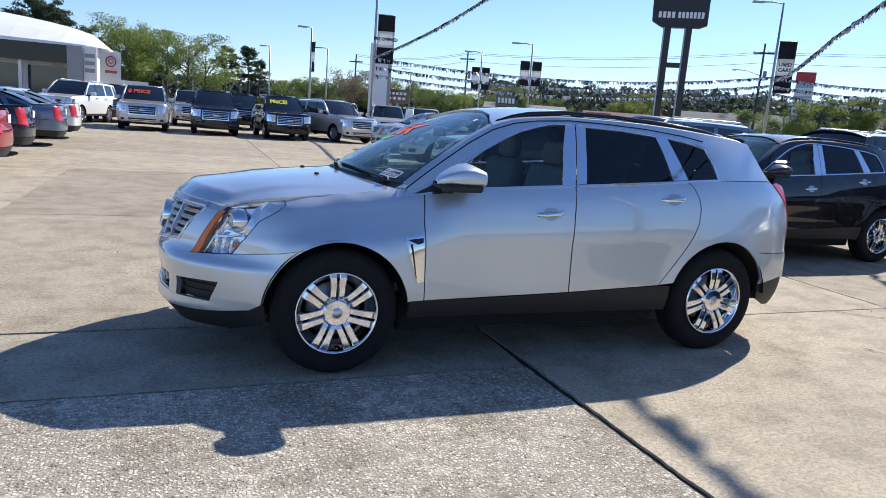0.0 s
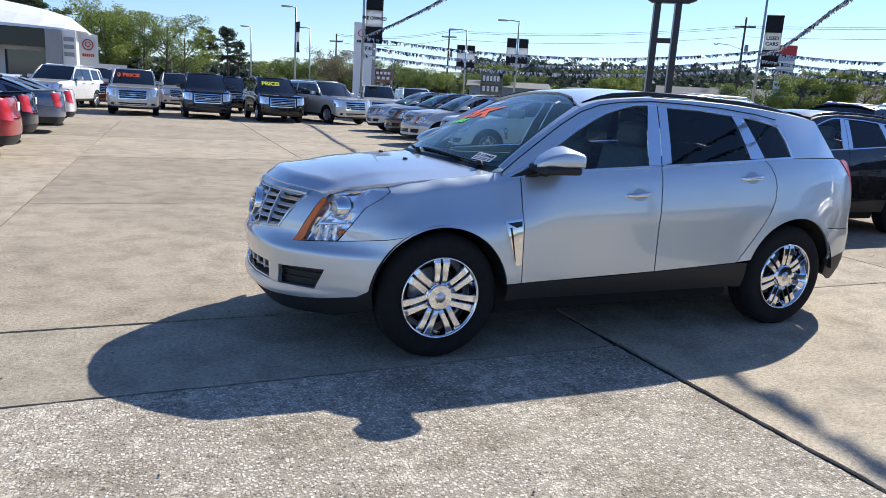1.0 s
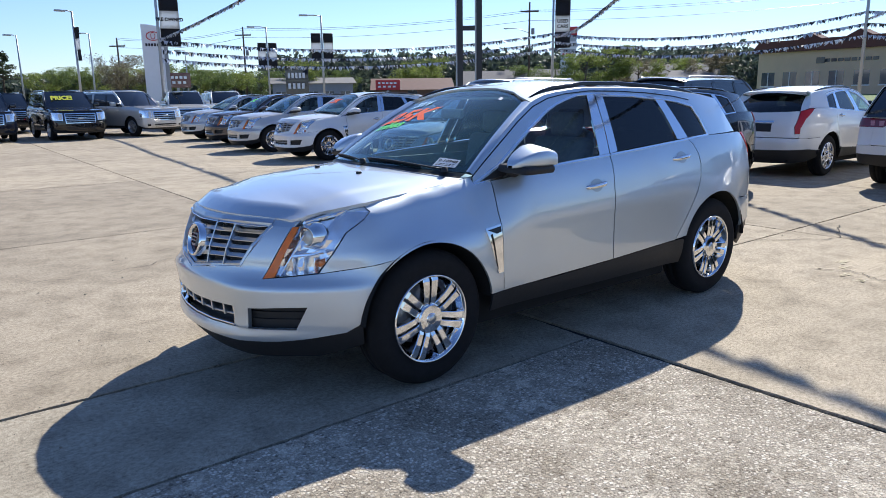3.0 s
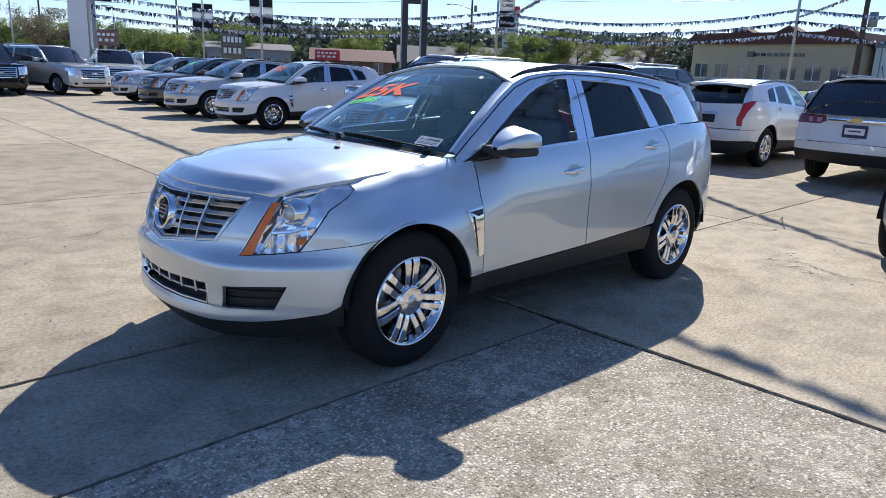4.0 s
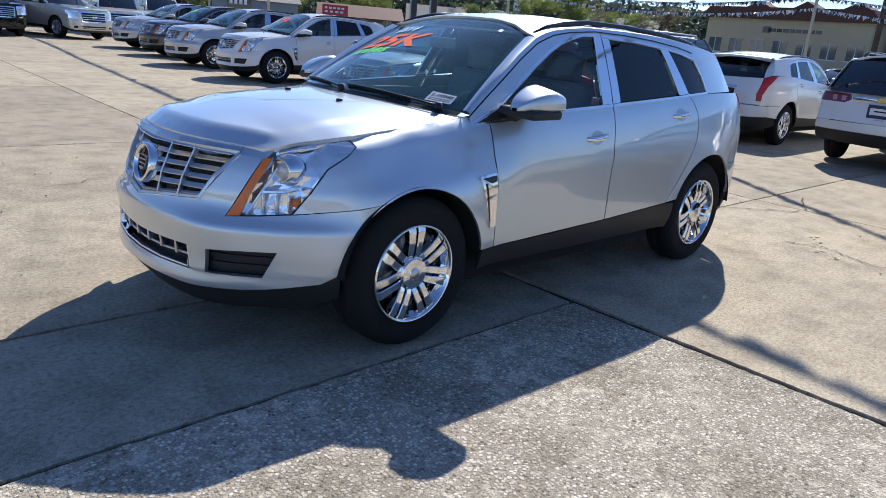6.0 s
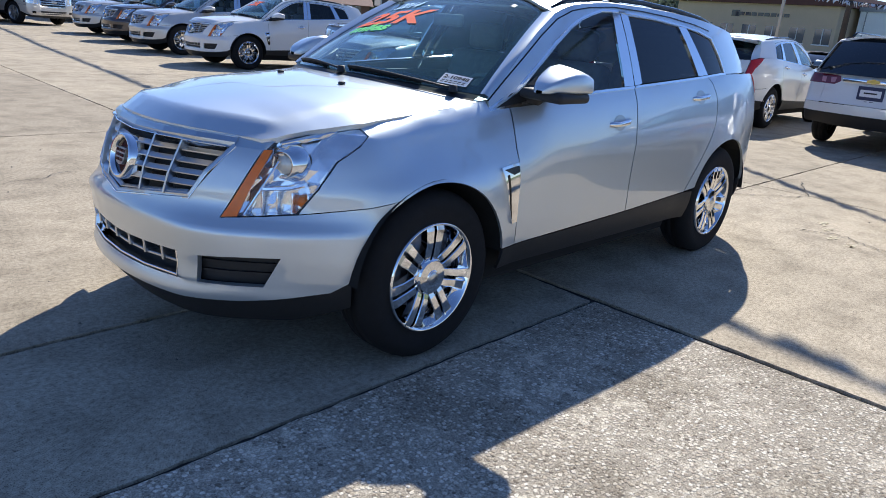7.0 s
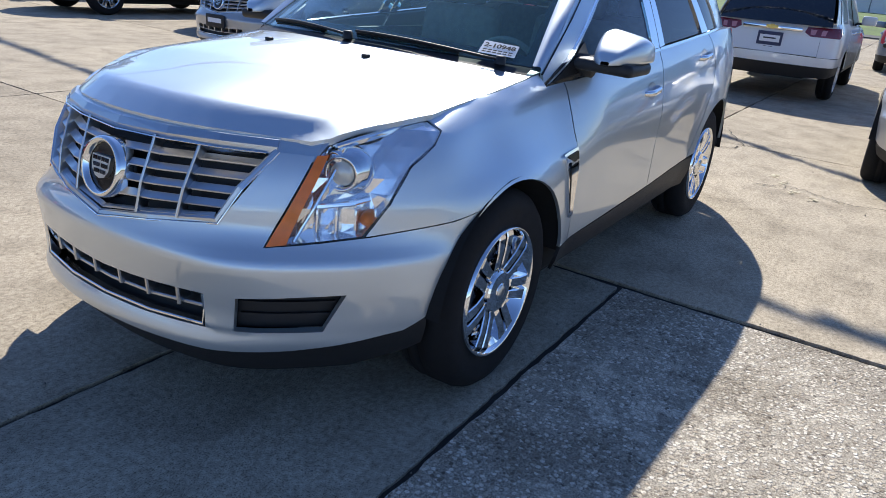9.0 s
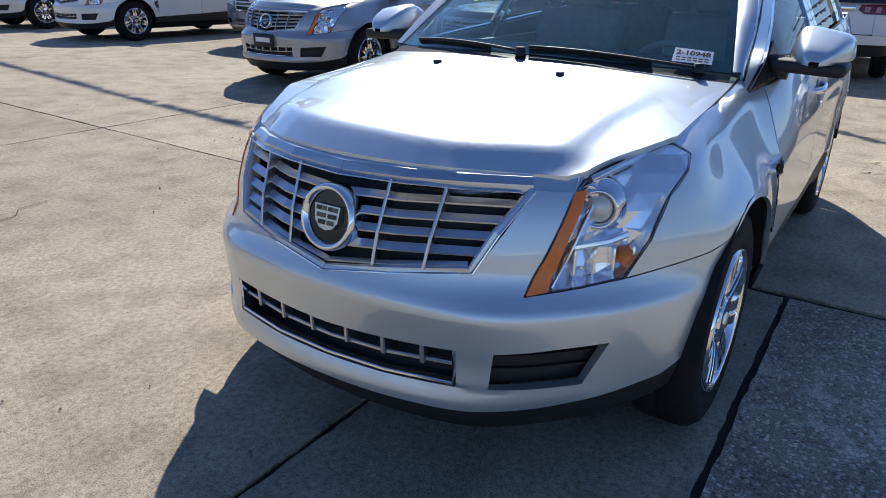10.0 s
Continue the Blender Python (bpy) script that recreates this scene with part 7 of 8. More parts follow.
def pennants(points, nm, sag, size=0.22, step=0.115, seed=0):
    """A string of fluttering foil fringe between points."""
    rng = random.Random(seed)
    line = []
    for a, b_ in zip(points[:-1], points[1:]):
        a, b_ = Vector(a), Vector(b_)
        n = max(4, int((b_ - a).length / step))
        for k in range(n):
            t = k / n
            p = a.lerp(b_, t)
            p.z -= sag * 4 * t * (1 - t)
            line.append(p)
    line.append(Vector(points[-1]))
    verts, faces, mats = [], [], []
    for i, (p, q) in enumerate(zip(line[:-1], line[1:])):
        d = (q - p).normalized()
        s = d.cross(Vector((0, 0, 1))).normalized()
        for m, off in ((1, 0.012),):
            k = len(verts)
            verts += [p + Vector((0, 0, off)), p - Vector((0, 0, off)), q - Vector((0, 0, off)), q + Vector((0, 0, off))]
            faces.append((k, k + 1, k + 2, k + 3))
            mats.append(1)
        for j in range(3):
            if rng.random() < 0.15:
                continue
            c = p.lerp(q, rng.random())
            hang = Vector((0, 0, -1)) + s * rng.gauss(0.35, 0.45) + d * rng.gauss(0, 0.5)
            hang = hang.normalized() * size * rng.uniform(0.6, 1.15)
            wd = d * rng.uniform(0.03, 0.065) + s * rng.gauss(0, 0.02)
            k = len(verts)
            verts += [c - wd, c + wd, c + wd * 0.8 + hang * 0.55 + s * rng.gauss(0, 0.03), c + hang + d * rng.gauss(0, 0.03), c - wd * 0.8 + hang * 0.5]
            faces.append((k, k + 1, k + 2, k + 3, k + 4))
            mats.append(0 if rng.random() < 0.62 else 1)
    me = bpy.data.meshes.new(nm)
    me.from_pydata(verts, [], faces)
    me.materials.append(PENNANT)
    me.materials.append(PENNANTB)
    me.polygons.foreach_set("material_index", mats)
    ob = new(nm, me)
    return tagged(ob, "string of silver and black foil pennants between poles", "pennants", kind="stuff")


for k, (za, zb, zc_) in enumerate(((4.55, 5.45, 5.6), (4.05, 4.95, 5.0), (3.6, 4.5, 4.4))):
    pennants([(9.12, 35.5, za), (32.7, 29.4, zb), (38.3, 12.4, zc_), (38.0, -9.0, zc_)], "pennant_string", 0.75, 0.26, 0.12, k)
pennants([(9.12, 35.5, 4.6), (9.65, 29.0, 5.35), (9.2, 21.0, 6.05), (8.4, 10.0, 6.7), (7.65, 1.0, 7.2), (7.2, -9.6, 7.6)], "pennant_string", 0.05, 0.19, 0.05, 11)
pennants([(32.7, 29.4, 5.3), (24.0, 20.0, 4.6), (17.4, 12.2, 4.95), (12.3, 4.6, 6.1), (10.15, 1.0, 6.8), (7.2, -9.6, 7.5)], "pennant_string", 0.05, 0.19, 0.05, 12)
pennants([(38.3, 12.4, 5.2), (28.0, 4.0, 6.2), (18.0, -4.0, 7.6)], "pennant_string", 0.1, 0.18, 0.08, 13)

# ---- buildings ----
def windows_on(parent, xs, z0, z1, y, wd, rows=1):
    for x in xs:
        w_ = part("window", box(x - wd / 2, x + wd / 2, y - 0.02, y + 0.10, z0, z1), BLDGLASS, parent, "dark window pane", smooth=False)
        part("window_frame", box(x - 0.03, x + 0.03, y - 0.05, y + 0.02, z0, z1), SIGNWHITE, w_, smooth=False)
        part("window_sill", box(x - wd / 2 - 0.08, x + wd / 2 + 0.08, y - 0.09, y + 0.02, z0 - 0.1, z0 - 0.004), SIGNWHITE, w_, smooth=False)


def tan_building():
    root = new("tan_building")
    a, b_ = Vector((67.5, 33.4)), Vector((65.4, 17.5))
    d = (b_ - a).normalized()
    ang = math.degrees(math.atan2(d.y, d.x))
    L = (b_ - a).length
    root.matrix_basis = pose(a.x, a.y, 0, 0, 0, ang)
    part("wall", box(0, L, 0, 22, -0.1, 5.3), STUCCO, root, smooth=False)
    part("roof_band", prism([(-0.5, 5.2), (-0.5, 5.45), (0.2, 6.25), (L - 0.2, 6.25), (L + 0.5, 5.45), (L + 0.5, 5.2)], 22.8, ), ROOFRED, root, "dark red-brown roof edge", smooth=False, at=pose(0, -0.4, 0))
    for cx in (L * 0.33, L * 0.62, L * 0.9):
        part("roof_peak", prism([(cx - 1.3, 6.2), (cx, 6.85), (cx + 1.3, 6.2)], 1.5), ROOFRED, root, smooth=False, at=pose(0, -0.2, 0))
    windows_on(root, [1.2 + k * 2.3 for k in range(7)], 2.0, 3.3, 0.0, 1.4)
    part("letter_bar", box(L * 0.38, L * 0.38 + 0.8, -0.05, 0, 4.0, 4.55), NAVY, root, smooth=False)
    for k in range(8):
        part("letter_bar", box(L * 0.43 + k * 0.62, L * 0.43 + 0.5 + k * 0.62, -0.05, 0, 4.1, 4.4), NAVY, root, smooth=False)
    tagged(root, "tan stucco commercial building with dark red roof", "building")
    r2 = new("pale_building")
    r2.matrix_basis = pose(65.3, 16.9, 0, 0, 0, ang)
    part("wall", box(0, 26, 2.5, 20, -0.1, 5.0), STUCCOW, r2, smooth=False)
    part("parapet", box(-0.1, 26.1, 2.4, 20.1, 5.0, 5.35), WALLGREY, r2, smooth=False)
    for k in range(11):
        part("panel_seam", box(2.3 * k + 0.5, 2.3 * k + 0.58, 2.44, 2.5, 0.1, 4.99), WALLGREY, r2, smooth=False)
    for k in range(3):
        part("roof_unit", box(4 + 7 * k, 6.2 + 7 * k, 6, 8, 5.35, 6.5, 0.05), GALV, r2, smooth=False)
    tagged(r2, "pale panelled industrial building", "building")


tan_building()


def gable_house(x, y, w_, dpt, h, rh, turn, wall, roof, label, nwin=3):
    root = new("low_building")
    root.matrix_basis = pose(x, y, 0, 0, 0, turn)
    part("wall", box(-w_ / 2, w_ / 2, 0, dpt, -0.1, h), wall, root, smooth=False)
    part("roof", prism([(-0.6, h - 0.1), (dpt / 2, h + rh), (dpt + 0.6, h - 0.1)], w_ + 1.0, axis="X"), roof, root, smooth=False, at=pose(-w_ / 2 - 0.5, 0, 0))
    part("gable", prism([(0.3, h), (dpt / 2, h + rh * 0.85), (dpt - 0.3, h)], w_ - 0.02, axis="X"), wall, root, smooth=False, at=pose(-w_ / 2 + 0.01, 0, 0))
    windows_on(root, [-w_ / 2 + w_ * (k + 0.5) / nwin for k in range(nwin)], 0.9, 2.2, 0.0, 1.3)
    part("door", box(-0.5, 0.5, -0.06, 0.02, -0.1, 2.1), POLEDARK, root, smooth=False)
    return tagged(root, label, "building")


gable_house(46, 86, 11, 10, 3.4, 0.8, -27, WALLGREY, ROOFGREY, "long grey flat-roofed shop building", 5)
gable_house(58, 79, 11, 10, 2.4, 1.6, -35, BRICKISH, ROOFRED, "brown brick building with a steep red roof")
gable_house(69, 74, 10, 10, 2.6, 2.4, -40, STUCCO, ROOFGREY, "tan house with a grey shingle roof")
gable_house(79, 75, 9, 9, 3.2, 2.2, -45, STUCCOW, ROOFGREY, "pale house with a grey shingle roof")
gable_house(72, 44, 4.6, 6, 2.8, 1.3, -70, STUCCOW, ROOFGREY, "small white gabled house")
gable_house(96, 62, 12, 10, 3.4, 2.6, -55, STUCCO, ROOFGREY, "tan house among trees")


def small_sign(x, y, z, wd, h, material, post=0.0, label="small roadside sign on a post"):
    root = new("road_sign")
    root.matrix_basis = pose(x, y, 0, 0, 0, facing(x, y))
    part("post", box(-0.12, 0.12, -0.1, 0.1, -0.1, z), GALV, root, smooth=False)
    part("board", box(-wd / 2, wd / 2, -0.15, 0.15, z, z + h, 0.04), material, root, smooth=False)
    bars_on(root, -wd * 0.4, wd * 0.4, z + h * 0.6, h * 0.18, -0.16, 5, SIGNWHITE if material is not SIGNWHITE else INK, 3)
    bars_on(root, -wd * 0.4, wd * 0.4, z + h * 0.25, h * 0.18, -0.16, 4, SIGNWHITE if material is not SIGNWHITE else INK, 4)
    return tagged(root, label, "sign")


small_sign(22.5, 72, 2.6, 2.6, 1.5, MAROON, label="maroon roadside sign board on a post")
small_sign(32, 64, 1.6, 2.3, 3.0, NAVY, label="dark blue sign tower by the road")
small_sign(47.5, 70, 2.2, 3.0, 1.2, SIGNRED, label="red and white shop sign by the road")


def showroom():
    root = new("showroom")
    root.matrix_basis = pose(-8.6, 58, 0, 0, 0, 0)
    # long glazed hall to the side of the entrance portal
    part("wall", box(-34, -0.2, 3, 24, -0.1, 4.6), WALLWHITE, root, smooth=False)
    part("fascia", box(-34, -0.15, 0.6, 3.0, 3.4, 4.75, 0.03), GLOSSBLACK, root, "black fascia band", smooth=False)
    rows = []
    for k in range(15):
        t = k / 14
        x = -34 + 36.7 * t ** 0.6
        z = 7.5 - 1.9 * t ** 3 - 1.0 * t ** 30
        rows.append([(x, 0.3, 4.72), (x, 0.35, 4.72 + (z - 4.72) * 0.12), (x, 3.4, 4.72 + (z - 4.72) * 0.62), (x, 8.5, z + 0.35), (x, 24, z + 0.2)])
    b = loft(rows)
    bmesh.ops.recalc_face_normals(b, faces=b.faces)
    part("curved_roof", b, WALLWHITE, root, "white curved roof canopy", smooth=False)
    for k in range(10):
        x = -32 + k * 3.2
        part("window", box(x, x + 2.7, 2.94, 3.02, 0.4, 3.1), BLDGLASS, root, "showroom window", smooth=False)
        part("column", box(x - 0.35, x - 0.1, 0.8, 1.05, -0.1, 3.3, 0.02), WALLWHITE, root, smooth=False)
    part("portal", box(-0.1, 1.0, -0.6, 3.4, -0.1, 4.7, 0.05), WALLGREY, root, "grey metal entrance portal", smooth=False)
    part("portal_side", box(1.0, 1.95, -0.3, 3.2, -0.1, 4.75, 0.05), WALLWHITE, root, smooth=False)
    for k in range(3):
        part("letter_bar", box(1.12, 1.8, -0.36, -0.31, 3.9 - k * 0.55, 4.2 - k * 0.55), WALLGREY, root, smooth=False)
    tagged(root, "white car showroom with curved roof and grey portal", "building")
    r2 = new("brand_wall")
    r2.matrix_basis = pose(-7.2, 84, 0, 0, 0, 3)
    part("wall", prism([(-0.9, -0.1), (-0.9, 6.1), (-0.4, 6.15), (1.15, 5.75), (1.15, -0.1)], 8), WALLWHITE, r2, smooth=False)
    ring = lathe([(0.38, -0.02), (0.38, -0.06), (0.48, -0.06), (0.48, -0.02)], 28)
    part("oval_mark", moved(ring, Matrix.Translation((0.15, 0, 4.7)) @ Matrix.Diagonal((1.15, 1, 1.25, 1))), SIGNRED, r2, "red oval emblem")
    ring = lathe([(0.2, -0.02), (0.2, -0.06), (0.28, -0.06), (0.28, -0.02)], 24)
    part("oval_mark", moved(ring, Matrix.Translation((0.15, 0, 4.75))), SIGNRED, r2)
    for k in range(6):
        part("letter_bar", box(-0.42 + k * 0.2, -0.27 + k * 0.2, -0.05, 0.0, 3.45, 3.75), SIGNRED, r2, smooth=False)
    part("lower_hall", box(1.15, 4.0, 0.4, 8, -0.1, 2.8), WALLWHITE, r2, smooth=False)
    tagged(r2, "white showroom end wall with a red oval emblem", "building")


showroom()
berm = loft([[(45, y, -0.115), (50, y, 0.25), (56, y, 1.05), (64, y, 1.15), (90, y, 1.2), (110, y, -0.115)] for y in (-60, -20, 0, 20, 38, 46)])
bmesh.ops.recalc_face_normals(berm, faces=berm.faces)
tagged(link("lawn", berm, GRASS, None), "mown green roadside lawn", "lawn", kind="structure")
tagged(link("road", box(42.5, 49.0, -80, 90, -0.11, 0.02), ASPHALT, None, smooth=False), "grey asphalt road beside the lot", "road", kind="structure")

# ---- trees ----
def tree(x, y, h, r, leaf, seed, kind="broad", trunk=0.22, dens=1.0, label="leafy tree"):
    rng = random.Random(seed)
    root = new("tree")
    root.matrix_basis = pose(x, y, 0, 0, 0, rng.uniform(0, 360))
    tb = tube([(0, 0, -0.1), (rng.gauss(0, 0.1), rng.gauss(0, 0.1), h * 0.35), (rng.gauss(0, 0.25), rng.gauss(0, 0.25), h * 0.85)], trunk, 8, taper=trunk * 0.25)
    tips = []
    n = 11 if kind == "broad" else 40
    for k in range(n):
        a = rng.uniform(0, 6.28)
        z0 = h * (rng.uniform(0.25, 0.72) if kind == "broad" else rng.uniform(0.5, 0.97))
        ln = r * rng.uniform(0.6, 1.05) * (1.0 if kind == "broad" else (1.15 - z0 / h) * 1.7)
        up = rng.uniform(0.25, 0.9) if kind == "broad" else rng.uniform(-0.05, 0.3)
        mid = Vector((math.cos(a) * ln * 0.5, math.sin(a) * ln * 0.5, z0 + ln * up * 0.6))
        end = Vector((math.cos(a + 0.2) * ln, math.sin(a + 0.2) * ln, z0 + ln * up))
        end.z = min(end.z, h * 0.97)
        tb = tube([(0, 0, z0), mid, end], trunk * 0.32, 5, bm=tb, taper=trunk * 0.08)
        tips += [(mid, 0.55), (end, 0.8), (mid.lerp(end, 0.6), 0.7)]
        for j in range(2 if kind == "broad" else 0):
            e2 = end + Vector((rng.gauss(0, r * 0.3), rng.gauss(0, r * 0.3), abs(rng.gauss(0, r * 0.25))))
            e2.z = min(e2.z, h)
            tb = tube([mid.lerp(end, 0.5), e2], trunk * 0.12, 4, bm=tb, taper=trunk * 0.04)
            tips.append((e2, 0.7))
    tips.append((Vector((0, 0, h * 0.93)), 0.6))
    part("trunk", tb, BARK, root, "brown branching trunk")
    verts, faces = [], []
    per = int((150 if kind == "broad" else 46) * dens)
    for c, s in tips:
        for j in range(per):
            d = Vector((rng.gauss(0, 1), rng.gauss(0, 1), rng.gauss(0, 1))).normalized() * rng.random() ** 0.4
            d.z *= 0.75
            d *= (r * 0.36 * s if kind == "broad" else r * 0.19 * s) * (0.75 + 0.5 * ((j * 7) % 11) / 11)
            p = c + d
            if p.z > h * 1.02:
                continue
            sz = rng.uniform(0.06, 0.15) * (h / 8) ** 0.5
            u = Vector((rng.gauss(0, 1), rng.gauss(0, 1), rng.gauss(0, 0.7))).normalized() * sz
            v = Vector((rng.gauss(0, 1), rng.gauss(0, 1), rng.gauss(0, 0.7))).normalized() * sz * 0.7
            k = len(verts)
            verts += [p - u, p - v * 0.8, p + u, p + v]
            faces.append((k, k + 1, k + 2, k + 3))
    me = bpy.data.meshes.new("crown")
    me.from_pydata(verts, [], faces)
    me.materials.append(leaf)
    c = new("crown", me)
    c.parent = root
    return tagged(root, label, "tree")


E_ = Vector((-2.39, -4.84))


def along(ax, ay, d):
    return E_.x + ax * d, E_.y + ay * d


SPOTS = [(-0.017, 1.0, 115, 10.4, 5.2, LEAF_SPRING, "broad", 1.3, "light green spring tree behind the lot"), (-0.045, 1.0, 118, 9.6, 4.6, LEAF_SPRING, "broad", 1.2, "light green spring tree behind the lot"), (0.012, 1.0, 112, 9.0, 4.2, LEAF_SPRING, "broad", 1.2, "light green spring tree behind the lot"),
         (0.036, 1.0, 96, 8.2, 4.4, LEAF_GREEN, "broad", 0.6, "sparse green tree with visible branches"), (0.060, 1.0, 100, 7.2, 3.6, LEAF_SPRING, "broad", 0.8, "sparse spring tree behind the lot"), (0.085, 0.996, 120, 9.0, 2.8, LEAF_PINE, "pine", 1.2, "dark tall pine behind the lot"), (0.113, 0.994, 118, 8.9, 3.0, LEAF_PINE, "pine", 1.2, "dark tall pine behind the lot"), (0.128, 0.992, 125, 7.4, 2.4, LEAF_PINE, "pine", 1.0, "dark tall pine behind the lot"),
         (-0.127, 0.992, 118, 12.6, 4.0, LEAF_PINE, "pine", 1.4, "dark tall pine behind the lot"), (-0.10, 0.995, 130, 10.8, 3.6, LEAF_PINE, "pine", 1.3, "dark tall pine behind the lot"), (-0.155, 0.988, 120, 10.5, 3.6, LEAF_PINE, "pine", 1.3, "dark tall pine behind the lot"), (-0.075, 0.997, 126, 10.0, 3.4, LEAF_PINE, "pine", 1.3, "dark tall pine behind the lot"),
         (0.245, 0.9695, 120, 7.0, 4.2, LEAF_BARE, "broad", 0.55, "bare budding tree behind the lot"), (0.215, 0.977, 125, 5.6, 3.4, LEAF_SPRING, "broad", 1.0, "light green spring tree behind the lot"), (0.275, 0.961, 118, 5.2, 3.2, LEAF_SPRING, "broad", 1.0, "light green spring tree behind the lot"), (0.31, 0.951, 110, 5.4, 3.2, LEAF_GREEN, "broad", 1.0, "green tree behind the lot"), (0.345, 0.939, 115, 4.8, 3.4, LEAF_SPRING, "broad", 1.0, "light green spring tree behind the lot"), (0.38, 0.925, 112, 4.4, 3.2, LEAF_SPRING, "broad", 1.0, "light green spring tree behind the lot"),
         (0.445, 0.8955, 105, 5.8, 3.2, LEAF_SPRING, "broad", 1.1, "light green spring tree behind the lot"), (0.50, 0.866, 120, 5.0, 3.0, LEAF_GREEN, "broad", 1.0, "green tree behind the lot"), (0.60, 0.80, 125, 7.0, 3.4, LEAF_SPRING, "broad", 1.1, "yellow-green spring tree behind the lot"), (0.585, 0.811, 118, 6.0, 2.8, LEAF_SPRING, "broad", 1.1, "yellow-green spring tree behind the lot"),
         (0.755, 0.656, 92, 5.6, 3.2, LEAF_SPRING, "broad", 1.2, "yellow-green spring tree behind the lot"), (0.775, 0.632, 95, 6.4, 3.2, LEAF_SPRING, "broad", 1.2, "yellow-green spring tree behind the lot"), (0.73, 0.683, 100, 5.0, 3.0, LEAF_GREEN, "broad", 1.1, "green tree behind the lot"), (0.80, 0.60, 98, 5.2, 3.0, LEAF_BARE, "broad", 0.7, "budding brown tree behind the lot"), (0.825, 0.565, 96, 5.0, 2.8, LEAF_SPRING, "broad", 1.1, "yellow-green spring tree behind the lot"), (0.85, 0.527, 92, 5.5, 2.6, LEAF_BARE, "broad", 0.8, "rusty budding tree behind the lot"), (0.69, 0.724, 110, 5.0, 3.0, LEAF_GREEN, "broad", 1.0, "green tree behind the lot"), (0.41, 0.912, 125, 5.0, 3.4, LEAF_GREEN, "broad", 1.0, "green tree behind the lot")]
SPOTS += [(-0.115, 0.993, 112, 11.6, 4.0, LEAF_PINE, "pine", 1.3, "dark tall pine behind the lot"), (-0.14, 0.99, 112, 11.8, 4.2, LEAF_PINE, "pine", 1.3, "dark tall pine behind the lot"), (-0.032, 1.0, 108, 9.0, 4.0, LEAF_SPRING, "broad", 1.3, "light green spring tree behind the lot"), (0.17, 0.985, 128, 4.8, 3.2, LEAF_SPRING, "broad", 1.0, "light green spring tree behind the lot"), (0.195, 0.98, 122, 5.0, 3.2, LEAF_GREEN, "broad", 1.0, "green leafy tree behind the lot"), (0.255, 0.967, 112, 5.6, 3.4, LEAF_BARE, "broad", 0.6, "bare budding tree behind the lot"), (0.29, 0.957, 125, 5.4, 3.2, LEAF_BARE, "broad", 0.6, "bare budding tree behind the lot"), (0.36, 0.933, 105, 4.6, 3.0, LEAF_GREEN, "broad", 1.0, "green leafy tree behind the lot")]
for k, (ax, ay, d, h, r, lf, kd, dn, lab) in enumerate(SPOTS):
    x, y = along(ax, ay, d)
    tree(x, y, h * 1.12, r, lf, 20 + k, kd, 0.22 if kd == "broad" else 0.26, dn, lab)


def far_wood():
    """A distant wood of pines: many small clumps with an uneven top."""
    rng = random.Random(8)
    verts, faces = [], []
    for k in range(2400):
        a = radians(rng.uniform(-12, 98))
        d = rng.uniform(165, 240)
        x, y = -2 + math.sin(a) * d, -4 + math.cos(a) * d
        fall = 1.0 if a > radians(25) else 0.55
        h = (9.8 + rng.gauss(0, 1.1)) * fall * d / 180
        for j in range(80):
            z = h * (1 - rng.random() ** 1.3)
            s = rng.uniform(0.38, 0.85)
            sp = 0.55 + (h - z) * 0.25
            p = Vector((x + rng.gauss(0, sp), y + rng.gauss(0, sp), max(0.2, z)))
            u = Vector((rng.gauss(0, 1), rng.gauss(0, 1), rng.gauss(0, 0.8))).normalized() * s
            v = Vector((rng.gauss(0, 1), rng.gauss(0, 1), rng.gauss(0, 0.8))).normalized() * s * 0.8
            i = len(verts)
            verts += [p - u, p - v, p + u, p + v]
            faces.append((i, i + 1, i + 2, i + 3))
    # the dense inner mass of the wood, with a ragged top
    n = 900
    for k in range(n):
        a = radians(-12 + 110 * k / n)
        a2 = radians(-12 + 110 * (k + 1) / n)
        fall = 1.0 if a > radians(25) else 0.55
        d = 246
        h = (8.6 + noise.noise(Vector((k * 0.11, 0, 0))) * 1.1 + rng.gauss(0, 0.45)) * fall * d / 180
        i = len(verts)
        for q, z in ((a, -0.1), (a2, -0.1), (a2, h * rng.uniform(0.93, 1.0)), (a, h)):
            verts.append(Vector((-2 + math.sin(q) * d, -4 + math.cos(q) * d, z)))
        faces.append((i, i + 1, i + 2, i + 3))
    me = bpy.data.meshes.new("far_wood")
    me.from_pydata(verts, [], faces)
    me.materials.append(LEAF_HAZED)
    return tagged(new("far_wood", me), "distant belt of dark pine woods, haze put into its colour", "wood", kind="stuff")


far_wood()


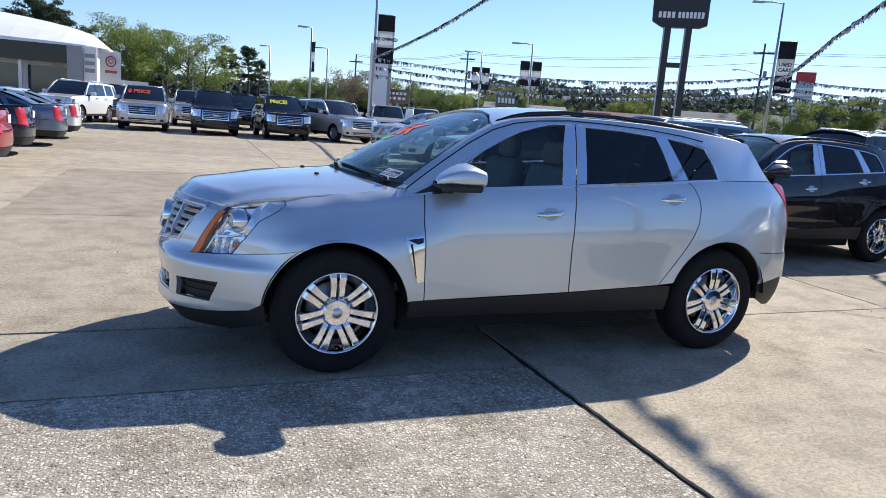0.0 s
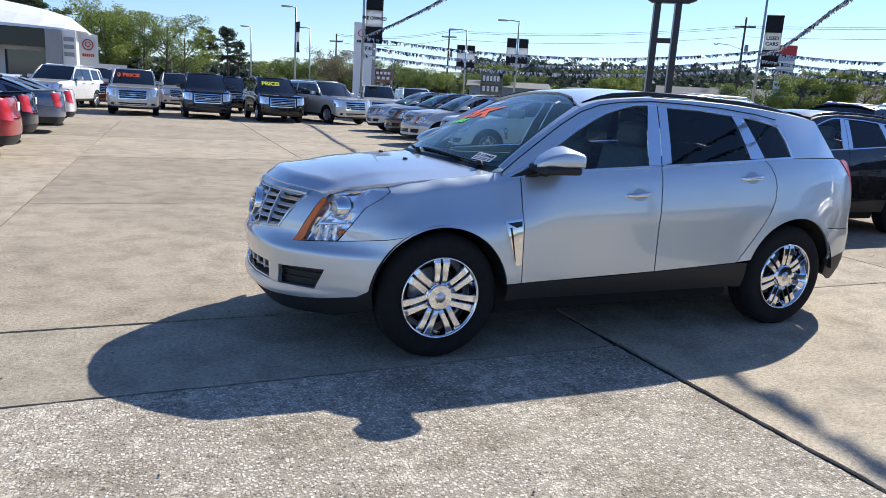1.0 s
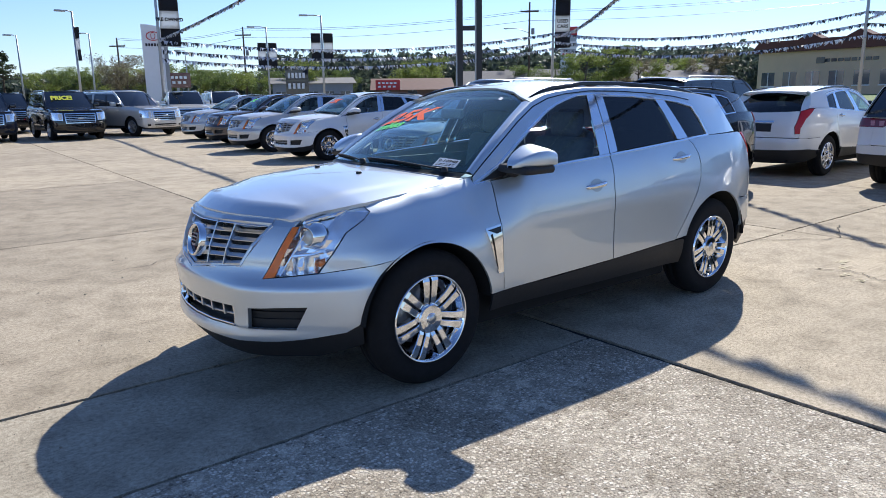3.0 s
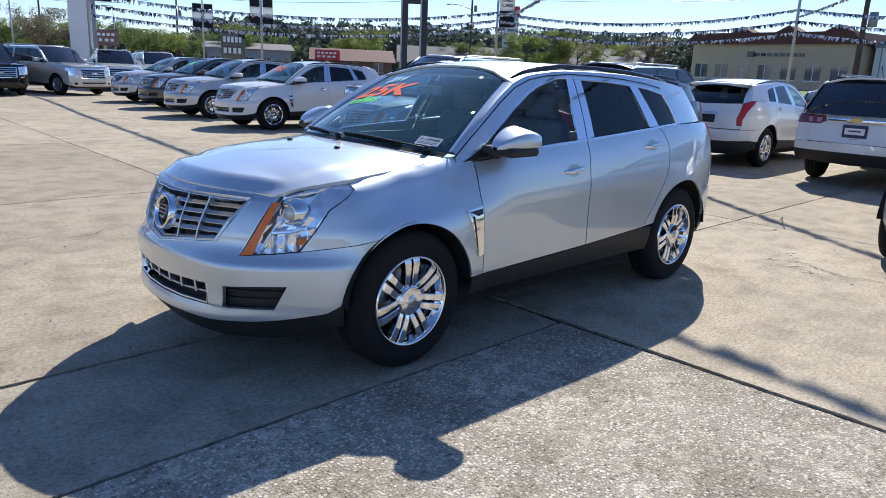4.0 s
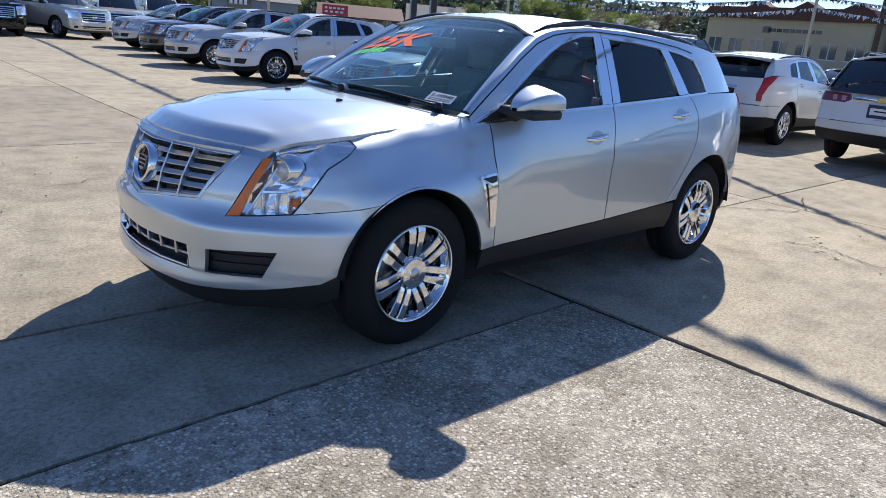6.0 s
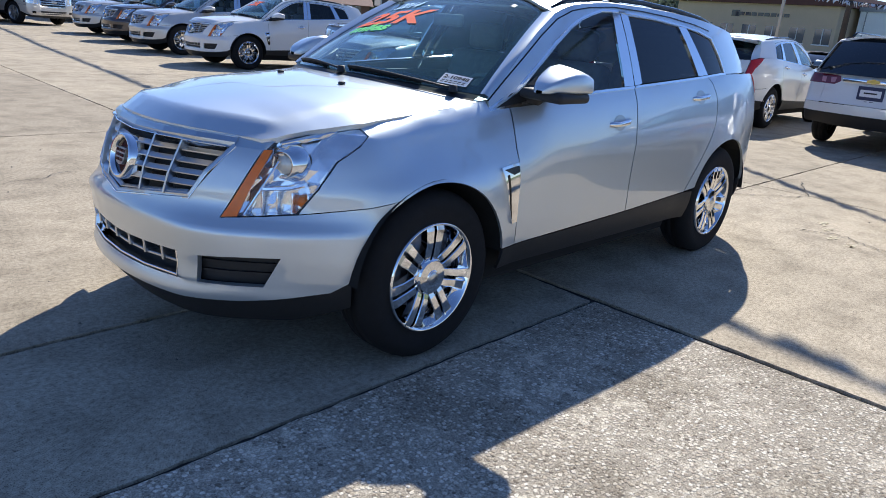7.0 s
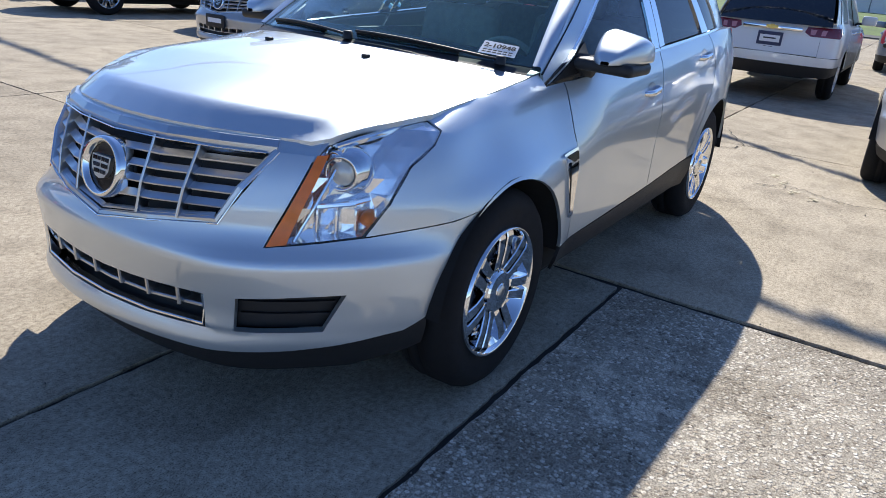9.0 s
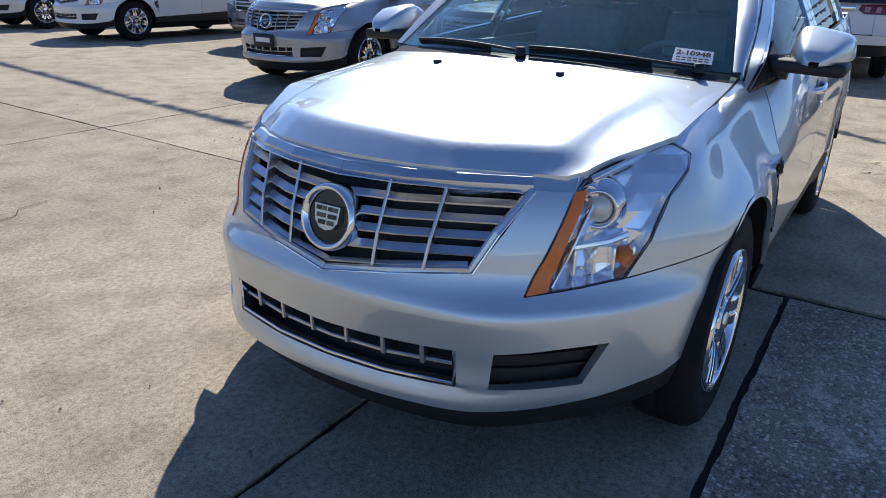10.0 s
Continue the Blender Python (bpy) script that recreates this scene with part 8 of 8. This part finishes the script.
# ---- small things on the pavement ----
def crack(points, width, nm="crack", seed=0):
    """A fine open crack in the concrete."""
    rng = random.Random(seed)
    pts = []
    for a, b_ in zip(points[:-1], points[1:]):
        for k in range(9):
            t = k / 9
            pts.append((a[0] + (b_[0] - a[0]) * t + rng.gauss(0, 0.022), a[1] + (b_[1] - a[1]) * t + rng.gauss(0, 0.022)))
    pts.append(points[-1])
    rows = []
    for i, p in enumerate(pts):
        q = pts[min(i + 1, len(pts) - 1)]
        o = pts[max(i - 1, 0)]
        dx, dy = q[0] - o[0], q[1] - o[1]
        l = math.hypot(dx, dy) or 1
        wv = width * rng.uniform(0.4, 1.2)
        rows.append([(p[0] - dy / l * wv, p[1] + dx / l * wv, 0.0024), (p[0] + dy / l * wv, p[1] - dx / l * wv, 0.0024)])
    b = loft(rows)
    bmesh.ops.recalc_face_normals(b, faces=b.faces)
    return part(nm, b, JOINT, LOT, "thin dark crack in the concrete", smooth=False)


crack([(2.9, -2.3), (2.75, -1.75), (2.95, -1.45), (2.8, -1.1)], 0.006, seed=1)
crack([(3.55, -0.1), (4.4, -0.7), (5.2, -0.35)], 0.006, seed=2)
crack([(-3.0, 3.2), (-2.2, 3.0), (-1.4, 3.25)], 0.003, seed=3)
crack([(-3.8, 7.4), (-2.2, 7.1), (-0.6, 7.5)], 0.004, seed=4)
STONE = plain("small_stones", (0.20, 0.18, 0.15), 0.9, 0, 0.3, 30)


def litter():
    """Loose grit and small stones on the slabs."""
    rng = random.Random(5)
    bm = bmesh.new()
    for k in range(420):
        x, y = rng.uniform(-6, 5), rng.uniform(-6.5, 7)
        s = rng.choice((0.004, 0.005, 0.006, 0.009))
        c = Vector((x, y, s * 0.5))
        vs = [bm.verts.new(c + Vector((math.cos(a) * s * rng.uniform(0.7, 1.2), math.sin(a) * s * rng.uniform(0.7, 1.2), -s * 0.5))) for a in (0, 1.6, 3.1, 4.7)]
        top = bm.verts.new(c + Vector((0, 0, s * 0.6)))
        for i in range(4):
            bm.faces.new((vs[i], vs[(i + 1) % 4], top))
    return tagged(link("grit", bm, STONE, None, smooth=False), "loose grit and small stones on concrete", "grit", kind="stuff")


litter()
FADED = plain("faded_yellow_paint", (0.62, 0.56, 0.38), 0.9, 0, 0.06, 40)
for k, (x, y) in enumerate(((2.72, -1.45), (2.95, -1.32), (3.18, -1.22), (2.6, -1.6))):
    rng_ = random.Random(60 + k)
    bm_ = bmesh.new()
    for j in range(16):
        px, py, pr_ = x + rng_.uniform(0, 0.16), y + rng_.uniform(0, 0.09), rng_.uniform(0.005, 0.016)
        bm_.faces.new([bm_.verts.new((px + math.cos(a) * pr_ * rng_.uniform(0.5, 1.6), py + math.sin(a) * pr_ * rng_.uniform(0.5, 1.0), 0.0016)) for a in (0, 1.1, 2.2, 3.3, 4.4, 5.4)])
    part("paint_mark", bm_, FADED, LOT, "faded yellow paint mark", smooth=False)
